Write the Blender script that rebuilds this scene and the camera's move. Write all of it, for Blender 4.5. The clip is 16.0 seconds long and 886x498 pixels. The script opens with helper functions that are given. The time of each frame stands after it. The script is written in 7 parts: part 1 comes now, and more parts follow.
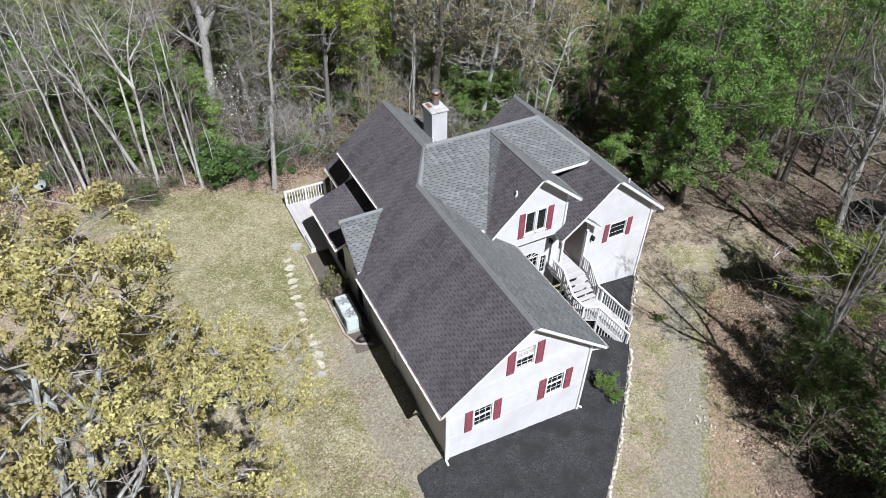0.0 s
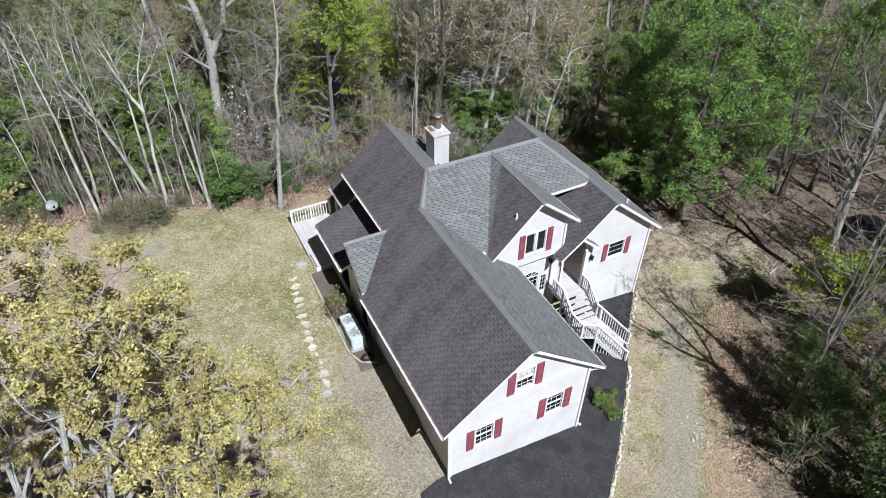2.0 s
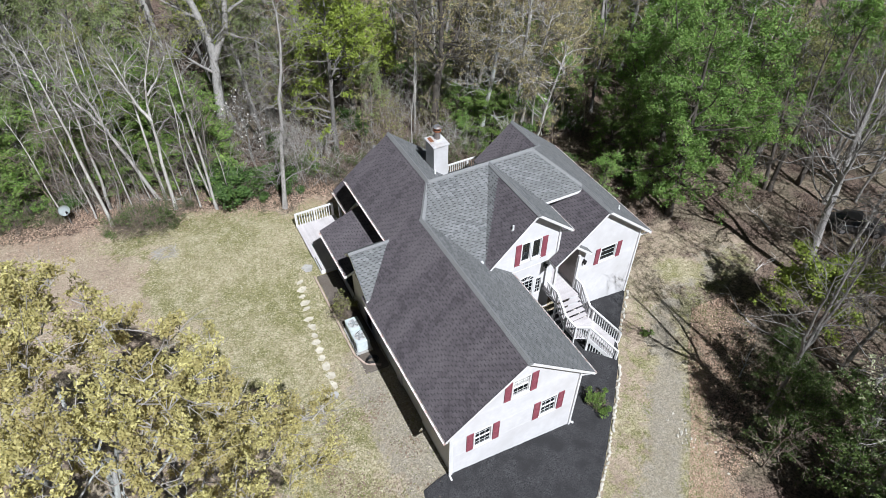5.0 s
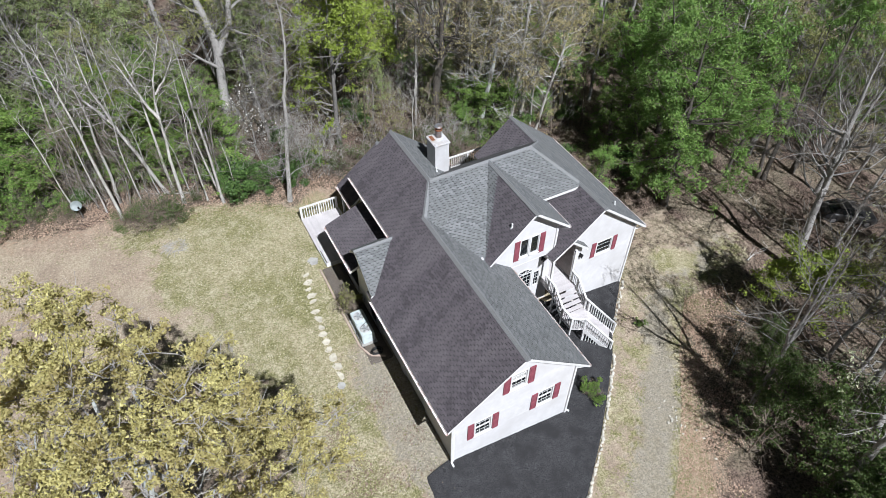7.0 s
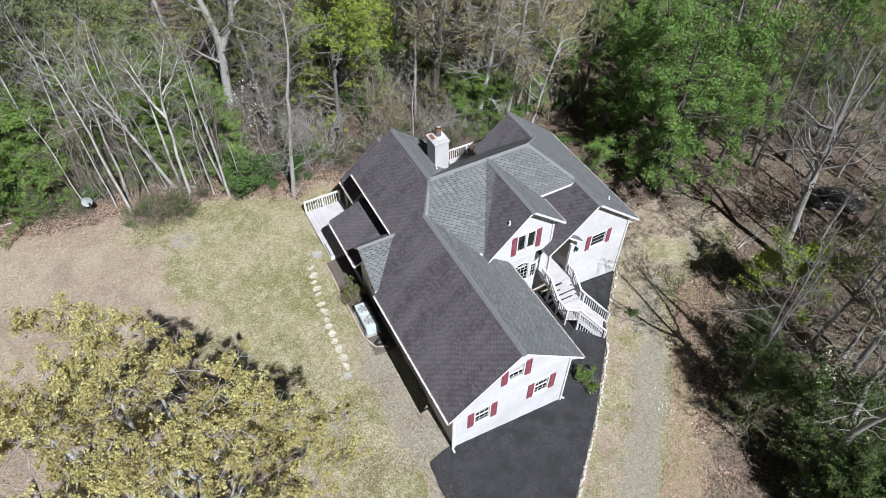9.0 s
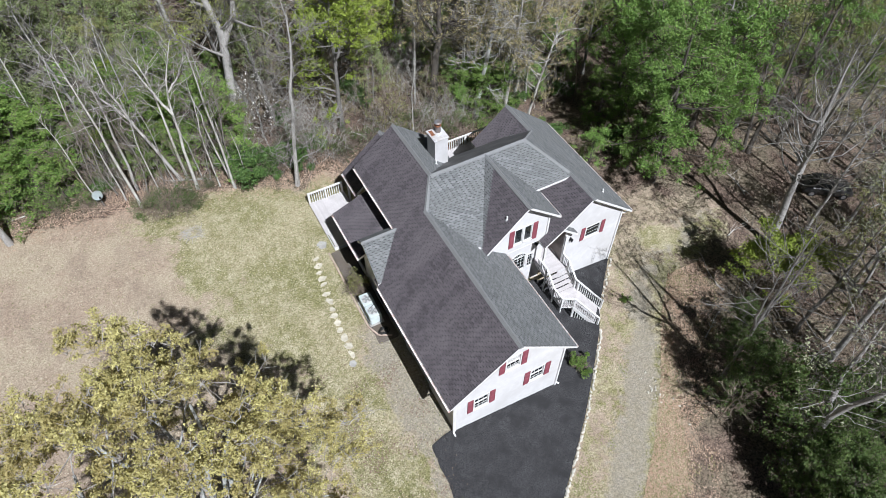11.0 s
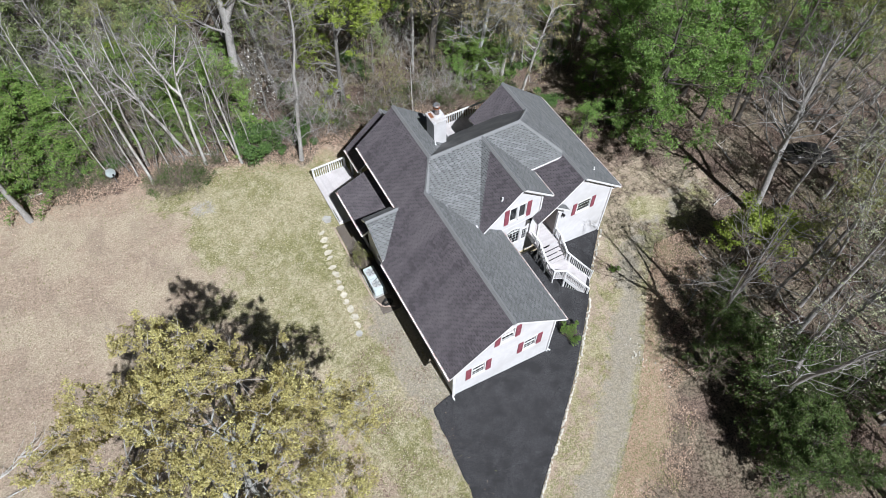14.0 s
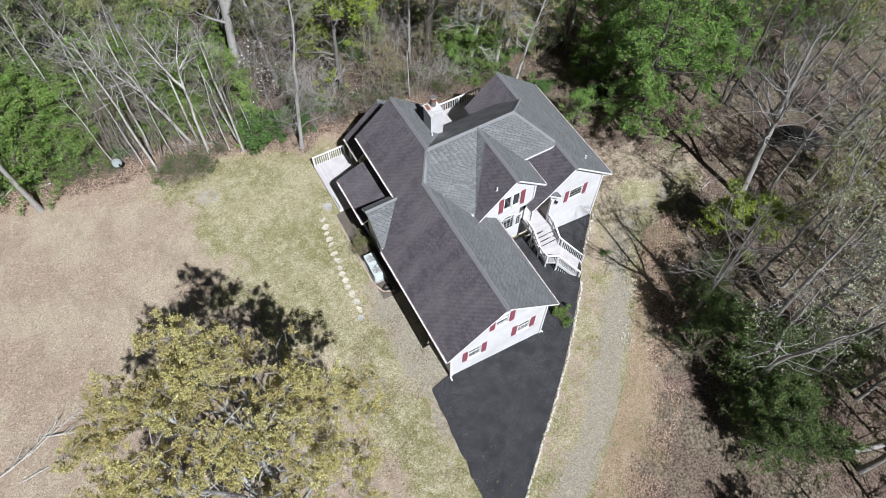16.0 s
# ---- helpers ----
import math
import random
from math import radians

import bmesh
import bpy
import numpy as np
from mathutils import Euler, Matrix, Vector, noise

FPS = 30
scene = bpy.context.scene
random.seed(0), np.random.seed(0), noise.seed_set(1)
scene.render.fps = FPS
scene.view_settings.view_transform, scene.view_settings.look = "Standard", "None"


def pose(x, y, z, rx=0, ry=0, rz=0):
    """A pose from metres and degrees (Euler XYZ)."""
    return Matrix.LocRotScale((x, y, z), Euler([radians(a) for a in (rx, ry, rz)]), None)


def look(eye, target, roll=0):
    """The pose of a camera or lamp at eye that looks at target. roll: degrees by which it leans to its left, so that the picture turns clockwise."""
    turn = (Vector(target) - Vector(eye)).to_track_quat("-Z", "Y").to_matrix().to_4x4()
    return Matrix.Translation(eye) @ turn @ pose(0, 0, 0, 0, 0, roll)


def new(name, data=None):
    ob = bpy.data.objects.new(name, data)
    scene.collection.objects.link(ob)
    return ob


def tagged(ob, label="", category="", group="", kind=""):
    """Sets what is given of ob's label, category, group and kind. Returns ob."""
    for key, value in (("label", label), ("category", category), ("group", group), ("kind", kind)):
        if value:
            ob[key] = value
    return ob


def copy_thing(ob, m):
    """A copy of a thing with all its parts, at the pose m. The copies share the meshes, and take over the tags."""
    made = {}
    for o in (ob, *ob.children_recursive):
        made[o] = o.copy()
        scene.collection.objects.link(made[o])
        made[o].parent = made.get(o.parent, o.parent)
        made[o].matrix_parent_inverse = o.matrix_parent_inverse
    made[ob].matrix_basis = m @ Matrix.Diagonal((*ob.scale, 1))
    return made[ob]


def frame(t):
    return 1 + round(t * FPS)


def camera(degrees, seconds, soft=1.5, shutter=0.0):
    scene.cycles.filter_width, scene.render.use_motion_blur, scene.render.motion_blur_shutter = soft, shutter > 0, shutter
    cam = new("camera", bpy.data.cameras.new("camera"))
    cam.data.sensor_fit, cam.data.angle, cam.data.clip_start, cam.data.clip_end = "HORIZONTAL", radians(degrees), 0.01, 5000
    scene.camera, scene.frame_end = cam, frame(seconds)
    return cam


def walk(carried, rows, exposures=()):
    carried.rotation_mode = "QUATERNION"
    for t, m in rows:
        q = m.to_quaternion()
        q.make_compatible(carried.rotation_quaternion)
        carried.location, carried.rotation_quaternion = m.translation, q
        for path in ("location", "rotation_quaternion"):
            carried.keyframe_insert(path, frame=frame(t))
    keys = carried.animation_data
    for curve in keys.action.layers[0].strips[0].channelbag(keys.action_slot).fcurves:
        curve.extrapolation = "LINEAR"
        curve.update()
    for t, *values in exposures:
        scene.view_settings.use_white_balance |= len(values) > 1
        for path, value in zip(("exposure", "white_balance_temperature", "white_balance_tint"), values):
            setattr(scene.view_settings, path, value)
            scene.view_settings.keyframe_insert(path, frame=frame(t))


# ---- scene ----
cam = camera(68.87, 16.0, soft=0.5)
PATH = [
    (0, (-7.773, -14.098, 26.622), (-0.74, -0.709, 13.535), 0.70),
    (0.5, (-7.774, -14.205, 26.807), (-0.758, -0.745, 13.784), 0.54),
    (1, (-7.768, -14.237, 27.099), (-0.776, -0.751, 14.09), 0.43),
    (1.5, (-7.762, -14.219, 27.466), (-0.79, -0.722, 14.458), 0.34),
    (2, (-7.759, -14.173, 27.884), (-0.78, -0.67, 14.885), 0.32),
    (2.5, (-7.759, -14.112, 28.333), (-0.76, -0.62, 15.335), 0.30),
    (3, (-7.765, -14.048, 28.801), (-0.768, -0.612, 15.743), 0.32),
    (3.5, (-7.777, -13.99, 29.277), (-0.823, -0.692, 16.055), 0.31),
    (4, (-7.794, -13.94, 29.757), (-0.898, -0.796, 16.353), 0.30),
    (6.5, (-7.929, -13.861, 32.157), (-1.351, -1.399, 17.965), 0.28),
    (7, (-7.958, -13.866, 32.648), (-1.446, -1.535, 18.312), 0.19),
    (7.5, (-7.985, -13.871, 33.148), (-1.533, -1.673, 18.671), 0.09),
    (8, (-8.008, -13.873, 33.659), (-1.626, -1.813, 19.036), 0.03),
    (8.5, (-8.029, -13.869, 34.184), (-1.713, -1.95, 19.417), -0.03),
    (9, (-8.045, -13.857, 34.721), (-1.796, -2.089, 19.806), -0.06),
    (11.5, (-8.078, -13.653, 37.584), (-2.237, -2.768, 21.855), -0.24),
    (12, (-8.078, -13.59, 38.174), (-2.339, -2.928, 22.256), -0.20),
    (12.5, (-8.077, -13.524, 38.763), (-2.448, -3.106, 22.646), -0.19),
    (13, (-8.075, -13.46, 39.348), (-2.55, -3.27, 23.05), -0.17),
    (13.5, (-8.074, -13.402, 39.926), (-2.649, -3.428, 23.461), -0.15),
    (14, (-8.072, -13.352, 40.495), (-2.744, -3.591, 23.872), -0.17),
    (14.5, (-8.069, -13.316, 41.057), (-2.825, -3.746, 24.296), -0.21),
    (15, (-8.064, -13.295, 41.614), (-2.91, -3.905, 24.724), -0.27),
    (15.5, (-8.054, -13.292, 42.171), (-2.988, -4.078, 25.158), -0.30),
    (16, (-8.036, -13.308, 42.739), (-3.024, -4.288, 25.606), -0.17),
]
walk(cam, [(t, look(eye, target, roll)) for t, eye, target, roll in PATH], [(0, 0.46, 5900, 11), (16, 0.46, 5900, 11)])

# ---- daylight: late-morning sun from behind the house gable, clear sky ----
SUN_ELEVATION = 51.0
world = bpy.data.worlds.new("sky")
scene.world = world
world.use_nodes = True
wn = world.node_tree.nodes
sky = wn.new("ShaderNodeTexSky")
sky.sky_type = "NISHITA"
sky.sun_disc = False
sky.sun_elevation = radians(SUN_ELEVATION)
sky.sun_rotation = radians(180)
world.node_tree.links.new(sky.outputs[0], wn["Background"].inputs[0])
wn["Background"].inputs[1].default_value = 0.0078
sun = new("sun", bpy.data.lights.new("sun", "SUN"))
sun.data.energy, sun.data.angle, sun.data.color = 5.0, radians(0.53), (1.0, 0.985, 0.96)
sun.matrix_world = look((0, 0, 0), (-0.02, math.cos(radians(SUN_ELEVATION)), -math.sin(radians(SUN_ELEVATION))))


# ---- materials ----
def mixed(nt, fac, a, b):
    m = nt.nodes.new("ShaderNodeMix")
    m.data_type = "RGBA"
    nt.links.new(fac, m.inputs[0])
    for sock, v in ((m.inputs[6], a), (m.inputs[7], b)):
        if isinstance(v, tuple):
            sock.default_value = (*v, 1)
        else:
            nt.links.new(v, sock)
    return m.outputs[2]


def noised(nt, vec, scale, detail=4.0, lo=0.35, hi=0.65, rough=0.6):
    n = nt.nodes.new("ShaderNodeTexNoise")
    n.inputs["Scale"].default_value, n.inputs["Detail"].default_value = scale, detail
    n.inputs["Roughness"].default_value = rough
    nt.links.new(vec, n.inputs["Vector"])
    r = nt.nodes.new("ShaderNodeMapRange")
    r.inputs[1].default_value, r.inputs[2].default_value = lo, hi
    nt.links.new(n.outputs[0], r.inputs[0])
    return r.outputs[0]


def base_material(name, roughness=0.8, metallic=0.0, specular=0.3):
    m = bpy.data.materials.new(name)
    m.use_nodes = True
    b = m.node_tree.nodes["Principled BSDF"]
    b.inputs["Roughness"].default_value, b.inputs["Metallic"].default_value = roughness, metallic
    b.inputs["Specular IOR Level"].default_value = specular
    tc = m.node_tree.nodes.new("ShaderNodeTexCoord")
    return m, m.node_tree, b, tc.outputs["Object"]


def stretched(nt, vec, sx, sy, sz):
    mp = nt.nodes.new("ShaderNodeMapping")
    mp.inputs["Scale"].default_value = (sx, sy, sz)
    nt.links.new(vec, mp.inputs["Vector"])
    return mp.outputs[0]


def bumped(nt, b, height, strength, distance):
    bp = nt.nodes.new("ShaderNodeBump")
    bp.inputs["Strength"].default_value, bp.inputs["Distance"].default_value = strength, distance
    nt.links.new(height, bp.inputs["Height"])
    nt.links.new(bp.outputs[0], b.inputs["Normal"])


def surface(name, a, b, c=None, fine=8.0, coarse=0.7, roughness=0.85, metallic=0.0, bump=0.0, stretch=(1, 1, 1), each=0.0, specular=0.3, translucent=0.0):
    """Colours a and b mixed by fine noise, c laid over it by coarse noise; each: how far single objects differ in brightness."""
    m, nt, p, vec = base_material(name, roughness, metallic, specular)
    v = stretched(nt, vec, *stretch)
    f = noised(nt, v, fine, 5)
    col = mixed(nt, f, a, b)
    if c:
        col = mixed(nt, noised(nt, v, coarse, 4, 0.42, 0.68), col, c)
    if each:
        info = nt.nodes.new("ShaderNodeObjectInfo")
        r = nt.nodes.new("ShaderNodeMapRange")
        r.inputs[3].default_value, r.inputs[4].default_value = 1 - each, 1 + each
        nt.links.new(info.outputs["Random"], r.inputs[0])
        hs = nt.nodes.new("ShaderNodeHueSaturation")
        nt.links.new(r.outputs[0], hs.inputs["Value"])
        nt.links.new(col, hs.inputs["Color"])
        col = hs.outputs[0]
    nt.links.new(col, p.inputs["Base Color"])
    if bump:
        bumped(nt, p, f, bump, 0.02)
    if translucent:
        t = nt.nodes.new("ShaderNodeBsdfTranslucent")
        nt.links.new(col, t.inputs[0])
        ms = nt.nodes.new("ShaderNodeMixShader")
        ms.inputs[0].default_value = translucent
        nt.links.new(p.outputs[0], ms.inputs[1])
        nt.links.new(t.outputs[0], ms.inputs[2])
        nt.links.new(ms.outputs[0], nt.nodes["Material Output"].inputs[0])
    return m


def leafy(name, a, b, c):
    """Leaves: colour varies from leaf to leaf and from tree to tree; thin, so light comes through."""
    m, nt, p, vec = base_material(name, 0.55, 0, 0.35)
    geo = nt.nodes.new("ShaderNodeNewGeometry")
    col = mixed(nt, geo.outputs["Random Per Island"], a, b)
    col = mixed(nt, noised(nt, vec, 0.55, 2, 0.4, 0.65), col, c)
    info = nt.nodes.new("ShaderNodeObjectInfo")
    r = nt.nodes.new("ShaderNodeMapRange")
    r.inputs[3].default_value, r.inputs[4].default_value = 0.8, 1.2
    nt.links.new(info.outputs["Random"], r.inputs[0])
    hs = nt.nodes.new("ShaderNodeHueSaturation")
    nt.links.new(r.outputs[0], hs.inputs["Value"])
    nt.links.new(col, hs.inputs["Color"])
    nt.links.new(hs.outputs[0], p.inputs["Base Color"])
    t = nt.nodes.new("ShaderNodeBsdfTranslucent")
    nt.links.new(hs.outputs[0], t.inputs[0])
    ms = nt.nodes.new("ShaderNodeMixShader")
    ms.inputs[0].default_value = 0.28
    nt.links.new(p.outputs[0], ms.inputs[1])
    nt.links.new(t.outputs[0], ms.inputs[2])
    nt.links.new(ms.outputs[0], nt.nodes["Material Output"].inputs[0])
    return m


def shingle_material(name, a, b, stain, streak):
    """Mineral granules, a blend of tones from tab to tab, and run-off stains down the slope (streak gives the noise's stretch)."""
    m, nt, p, vec = base_material(name, 0.9, 0, 0.2)
    geo = nt.nodes.new("ShaderNodeNewGeometry")
    isl = nt.nodes.new("ShaderNodeMath")
    isl.operation = "FRACT"
    info = nt.nodes.new("ShaderNodeObjectInfo")
    add = nt.nodes.new("ShaderNodeMath")
    add.operation = "ADD"
    nt.links.new(geo.outputs["Random Per Island"], add.inputs[0])
    nt.links.new(info.outputs["Random"], add.inputs[1])
    nt.links.new(add.outputs[0], isl.inputs[0])
    col = mixed(nt, isl.outputs[0], a, b)
    v = stretched(nt, geo.outputs["Position"], *streak)
    col = mixed(nt, noised(nt, v, 1.0, 5, 0.4, 0.72), col, stain)
    gran = noised(nt, geo.outputs["Position"], 24, 4, 0.32, 0.68, 0.8)
    hs = nt.nodes.new("ShaderNodeHueSaturation")
    r = nt.nodes.new("ShaderNodeMapRange")
    r.inputs[3].default_value, r.inputs[4].default_value = 0.72, 1.28
    nt.links.new(gran, r.inputs[0])
    nt.links.new(r.outputs[0], hs.inputs["Value"])
    nt.links.new(col, hs.inputs["Color"])
    nt.links.new(hs.outputs[0], p.inputs["Base Color"])
    bumped(nt, p, gran, 0.5, 0.004)
    return m


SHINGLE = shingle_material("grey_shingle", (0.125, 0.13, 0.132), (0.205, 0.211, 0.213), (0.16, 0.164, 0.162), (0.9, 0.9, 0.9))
# darker copy for left-facing slopes: sun-angle shade put into the colour, plus streaks
SHINGLE_SHADED = shingle_material("shaded_side_shingle", (0.072, 0.063, 0.07), (0.115, 0.102, 0.112), (0.14, 0.125, 0.133), (0.25, 1.1, 0.25))
FELT = surface("shingle_underlayer", (0.026, 0.026, 0.027), (0.046, 0.045, 0.045), fine=30, roughness=0.95)
CAP = surface("ridge_cap_shingle", (0.16, 0.165, 0.167), (0.26, 0.265, 0.267), (0.2, 0.203, 0.2), fine=25, coarse=1.5, roughness=0.9, bump=0.3)
SIDING = surface("white_vinyl_siding", (0.56, 0.553, 0.556), (0.615, 0.607, 0.61), (0.52, 0.51, 0.505), fine=3, coarse=0.5, roughness=0.5)
TRIM = surface("white_painted_trim", (0.7, 0.7, 0.695), (0.76, 0.76, 0.755), (0.64, 0.63, 0.61), fine=6, coarse=1.2, roughness=0.5)
SOFFIT = surface("white_soffit", (0.72, 0.72, 0.71), (0.77, 0.77, 0.76), fine=4, roughness=0.6)
SHUTTER = surface("burgundy_painted_shutter", (0.215, 0.055, 0.076), (0.265, 0.072, 0.094), (0.285, 0.092, 0.115), fine=12, coarse=2, roughness=0.55)
DECKING = surface("pale_painted_deck", (0.49, 0.462, 0.46), (0.57, 0.542, 0.54), (0.44, 0.412, 0.41), fine=14, coarse=1.1, roughness=0.6, each=0.06)
CONCRETE = surface("concrete", (0.36, 0.35, 0.33), (0.45, 0.44, 0.41), (0.3, 0.29, 0.27), fine=12, coarse=1.4, roughness=0.9, bump=0.2)
MULCH = surface("dark_rubber_mulch", (0.004, 0.004, 0.0045), (0.095, 0.094, 0.098), (0.03, 0.0295, 0.031), fine=19, coarse=1.1, roughness=0.9, bump=0.9)
BEDSOIL = surface("grey_mulch_soil", (0.09, 0.075, 0.062), (0.19, 0.165, 0.14), (0.12, 0.1, 0.08), fine=20, coarse=1.5, roughness=0.95, bump=0.8)
LIMESTONE = surface("pale_fieldstone", (0.5, 0.46, 0.37), (0.62, 0.58, 0.48), (0.4, 0.36, 0.28), fine=9, coarse=2.5, roughness=0.9, bump=0.3, each=0.12)
EDGESTONE = surface("white_edging_stone", (0.5, 0.47, 0.4), (0.68, 0.65, 0.57), (0.38, 0.34, 0.28), fine=8, coarse=3, roughness=0.9, bump=0.3, each=0.18)
ACMETAL = surface("pale_green_grey_enamel", (0.5, 0.56, 0.56), (0.55, 0.61, 0.61), (0.46, 0.5, 0.49), fine=5, coarse=2, roughness=0.45)
DARKMETAL = surface("dark_metal", (0.02, 0.02, 0.022), (0.04, 0.04, 0.042), fine=20, roughness=0.5, metallic=0.6)
RUBBER = surface("black_rubber", (0.012, 0.012, 0.012), (0.025, 0.025, 0.025), fine=20, roughness=0.6)
FLUEMETAL = surface("weathered_flue_steel", (0.24, 0.24, 0.25), (0.34, 0.34, 0.345), (0.22, 0.18, 0.16), fine=8, coarse=3, roughness=0.55, metallic=0.6)
RUST = surface("rusty_steel", (0.2, 0.075, 0.035), (0.3, 0.13, 0.07), (0.12, 0.05, 0.03), fine=12, coarse=3, roughness=0.85)
GUTTER = surface("white_gutter_with_leaf_rust", (0.72, 0.7, 0.68), (0.78, 0.77, 0.76), (0.42, 0.27, 0.22), fine=7, coarse=3.5, roughness=0.5)
BARK_GREY = surface("grey_bark", (0.13, 0.121, 0.11), (0.34, 0.32, 0.3), (0.2, 0.193, 0.178), fine=9, coarse=1.2, roughness=0.95, stretch=(3, 3, 0.6), bump=0.8, each=0.22)
BARK_PALE = surface("pale_bark", (0.37, 0.352, 0.325), (0.63, 0.61, 0.575), (0.29, 0.272, 0.245), fine=7, coarse=1.4, roughness=0.9, stretch=(3, 3, 0.7), bump=0.5, each=0.18)
BARK_DARK = surface("dark_bark", (0.06, 0.052, 0.045), (0.14, 0.122, 0.105), (0.1, 0.09, 0.075), fine=9, coarse=1.2, roughness=0.95, stretch=(3, 3, 0.6), bump=0.8, each=0.2)
BARK_LICHEN = surface("lichen_grey_oak_bark", (0.16, 0.15, 0.14), (0.4, 0.39, 0.37), (0.46, 0.49, 0.46), fine=9, coarse=1.6, roughness=0.95, stretch=(2, 2, 0.7), bump=0.8)
BARK_ASH = surface("ash_grey_bark", (0.23, 0.216, 0.2), (0.5, 0.48, 0.455), (0.32, 0.305, 0.285), fine=9, coarse=1.2, roughness=0.95, stretch=(3, 3, 0.6), bump=0.8, each=0.12)
TWIG_LICHEN = surface("lichened_twigs", (0.2, 0.18, 0.16), (0.42, 0.4, 0.37), fine=3, roughness=0.9)
TWIG_MID = surface("ashen_twigs", (0.145, 0.132, 0.114), (0.27, 0.247, 0.22), fine=3, roughness=0.9, each=0.2)
TWIG = surface("grey_twigs", (0.085, 0.076, 0.064), (0.18, 0.163, 0.142), fine=3, roughness=0.9, each=0.25)
TWIG_PALE = surface("pale_twigs", (0.3, 0.28, 0.25), (0.44, 0.415, 0.38), fine=3, roughness=0.9, each=0.15)
TWIG_BROWN = surface("brown_twigs", (0.12, 0.097, 0.075), (0.26, 0.21, 0.165), fine=3, roughness=0.9, each=0.2)
LEAF_GREEN = leafy("fresh_green_leaves", (0.1, 0.195, 0.04), (0.34, 0.52, 0.125), (0.17, 0.295, 0.065))
LEAF_SPRING = leafy("yellow_green_leaves", (0.22, 0.3, 0.04), (0.42, 0.5, 0.095), (0.3, 0.38, 0.06))
LEAF_GOLD = leafy("golden_oak_catkins", (0.285, 0.26, 0.098), (0.66, 0.605, 0.258), (0.34, 0.285, 0.115))
LEAF_HAZE = leafy("pale_fresh_leaves", (0.15, 0.195, 0.075), (0.37, 0.43, 0.18), (0.23, 0.28, 0.11))
LEAF_TAN = leafy("buff_tassels", (0.26, 0.22, 0.1), (0.52, 0.46, 0.24), (0.36, 0.31, 0.15))
LEAF_DARK = leafy("dark_evergreen_leaves", (0.05, 0.105, 0.03), (0.18, 0.29, 0.075), (0.09, 0.165, 0.045))
LEAF_OLIVE = leafy("olive_bud_leaves", (0.16, 0.175, 0.06), (0.36, 0.35, 0.14), (0.24, 0.25, 0.085))
LEAF_MID = leafy("feathery_evergreen_leaves", (0.09, 0.17, 0.036), (0.3, 0.42, 0.1), (0.15, 0.24, 0.052))
BLOSSOM = leafy("white_blossom", (0.62, 0.6, 0.56), (0.78, 0.76, 0.72), (0.66, 0.64, 0.6))
DRYLEAF = leafy("dry_brown_leaves", (0.11, 0.073, 0.051), (0.38, 0.29, 0.226), (0.23, 0.163, 0.12))
STRAW = leafy("pale_dry_leaf", (0.42, 0.37, 0.25), (0.7, 0.65, 0.5), (0.5, 0.45, 0.32))
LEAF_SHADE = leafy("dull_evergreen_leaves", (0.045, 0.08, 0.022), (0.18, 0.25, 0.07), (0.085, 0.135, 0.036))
STRAW_PINK = leafy("pinkish_dry_stalks", (0.3, 0.19, 0.13), (0.72, 0.56, 0.43), (0.5, 0.36, 0.26))
GRASSBLADE = leafy("dry_green_grass", (0.16, 0.17, 0.06), (0.36, 0.33, 0.17), (0.2, 0.21, 0.08))
LEAF_BUD = leafy("pale_green_buds", (0.3, 0.33, 0.17), (0.5, 0.52, 0.36), (0.38, 0.4, 0.24))
FAR_ROOFING = surface("smooth_dark_roofing", (0.1, 0.1, 0.102), (0.14, 0.14, 0.142), (0.17, 0.17, 0.168), fine=18, coarse=0.9, roughness=0.85, bump=0.2)
BORDER = surface("weathered_timber_edging", (0.4, 0.3, 0.25), (0.52, 0.42, 0.35), (0.34, 0.27, 0.22), fine=12, coarse=2, roughness=0.9)
CARPAINT = surface("dusty_black_paint", (0.012, 0.012, 0.013), (0.025, 0.025, 0.026), (0.045, 0.04, 0.036), fine=5, coarse=1.5, roughness=0.3, specular=0.5)
DOORDARK = surface("taupe_wall_paint", (0.3, 0.27, 0.25), (0.34, 0.31, 0.29), fine=5, roughness=0.7)
CURTAIN = surface("white_window_blind", (0.7, 0.69, 0.66), (0.76, 0.75, 0.72), fine=6, roughness=0.8)
# dark sheet set behind panes; its colour stands in for unlit rooms
PANE_BACKING = surface("dark_pane_backing", (0.06, 0.058, 0.055), (0.08, 0.077, 0.073), fine=3, roughness=0.9)
glass, gnt, gp, _ = base_material("window_glass", 0.03, 0, 0.5)
gp.inputs["Base Color"].default_value = (0.012, 0.015, 0.017, 1)
gp.inputs["Alpha"].default_value = 0.75
clear_glass, _, cgp, _ = base_material("clear_window_glass", 0.03, 0, 0.5)
cgp.inputs["Base Color"].default_value = (0.012, 0.015, 0.017, 1)
cgp.inputs["Alpha"].default_value = 0.15
GALVANISED = surface("streaked_galvanised_sheet", (0.5, 0.5, 0.51), (0.62, 0.62, 0.62), (0.42, 0.38, 0.35), fine=7, coarse=2.5, roughness=0.55)


# ---- mesh helpers ----
def part(name, bm, material, parent=None, label="", smooth=False):
    """Links a bmesh as one object under a thing or a part."""
    me = bpy.data.meshes.new(name)
    bm.normal_update()
    bm.to_mesh(me)
    bm.free()
    for mm in material if isinstance(material, (list, tuple)) else (material,):
        me.materials.append(mm)
    if smooth:
        me.polygons.foreach_set("use_smooth", [True] * len(me.polygons))
    ob = new(name, me)
    if parent:
        ob.parent = parent
    if label:
        ob["label"] = label
    return ob


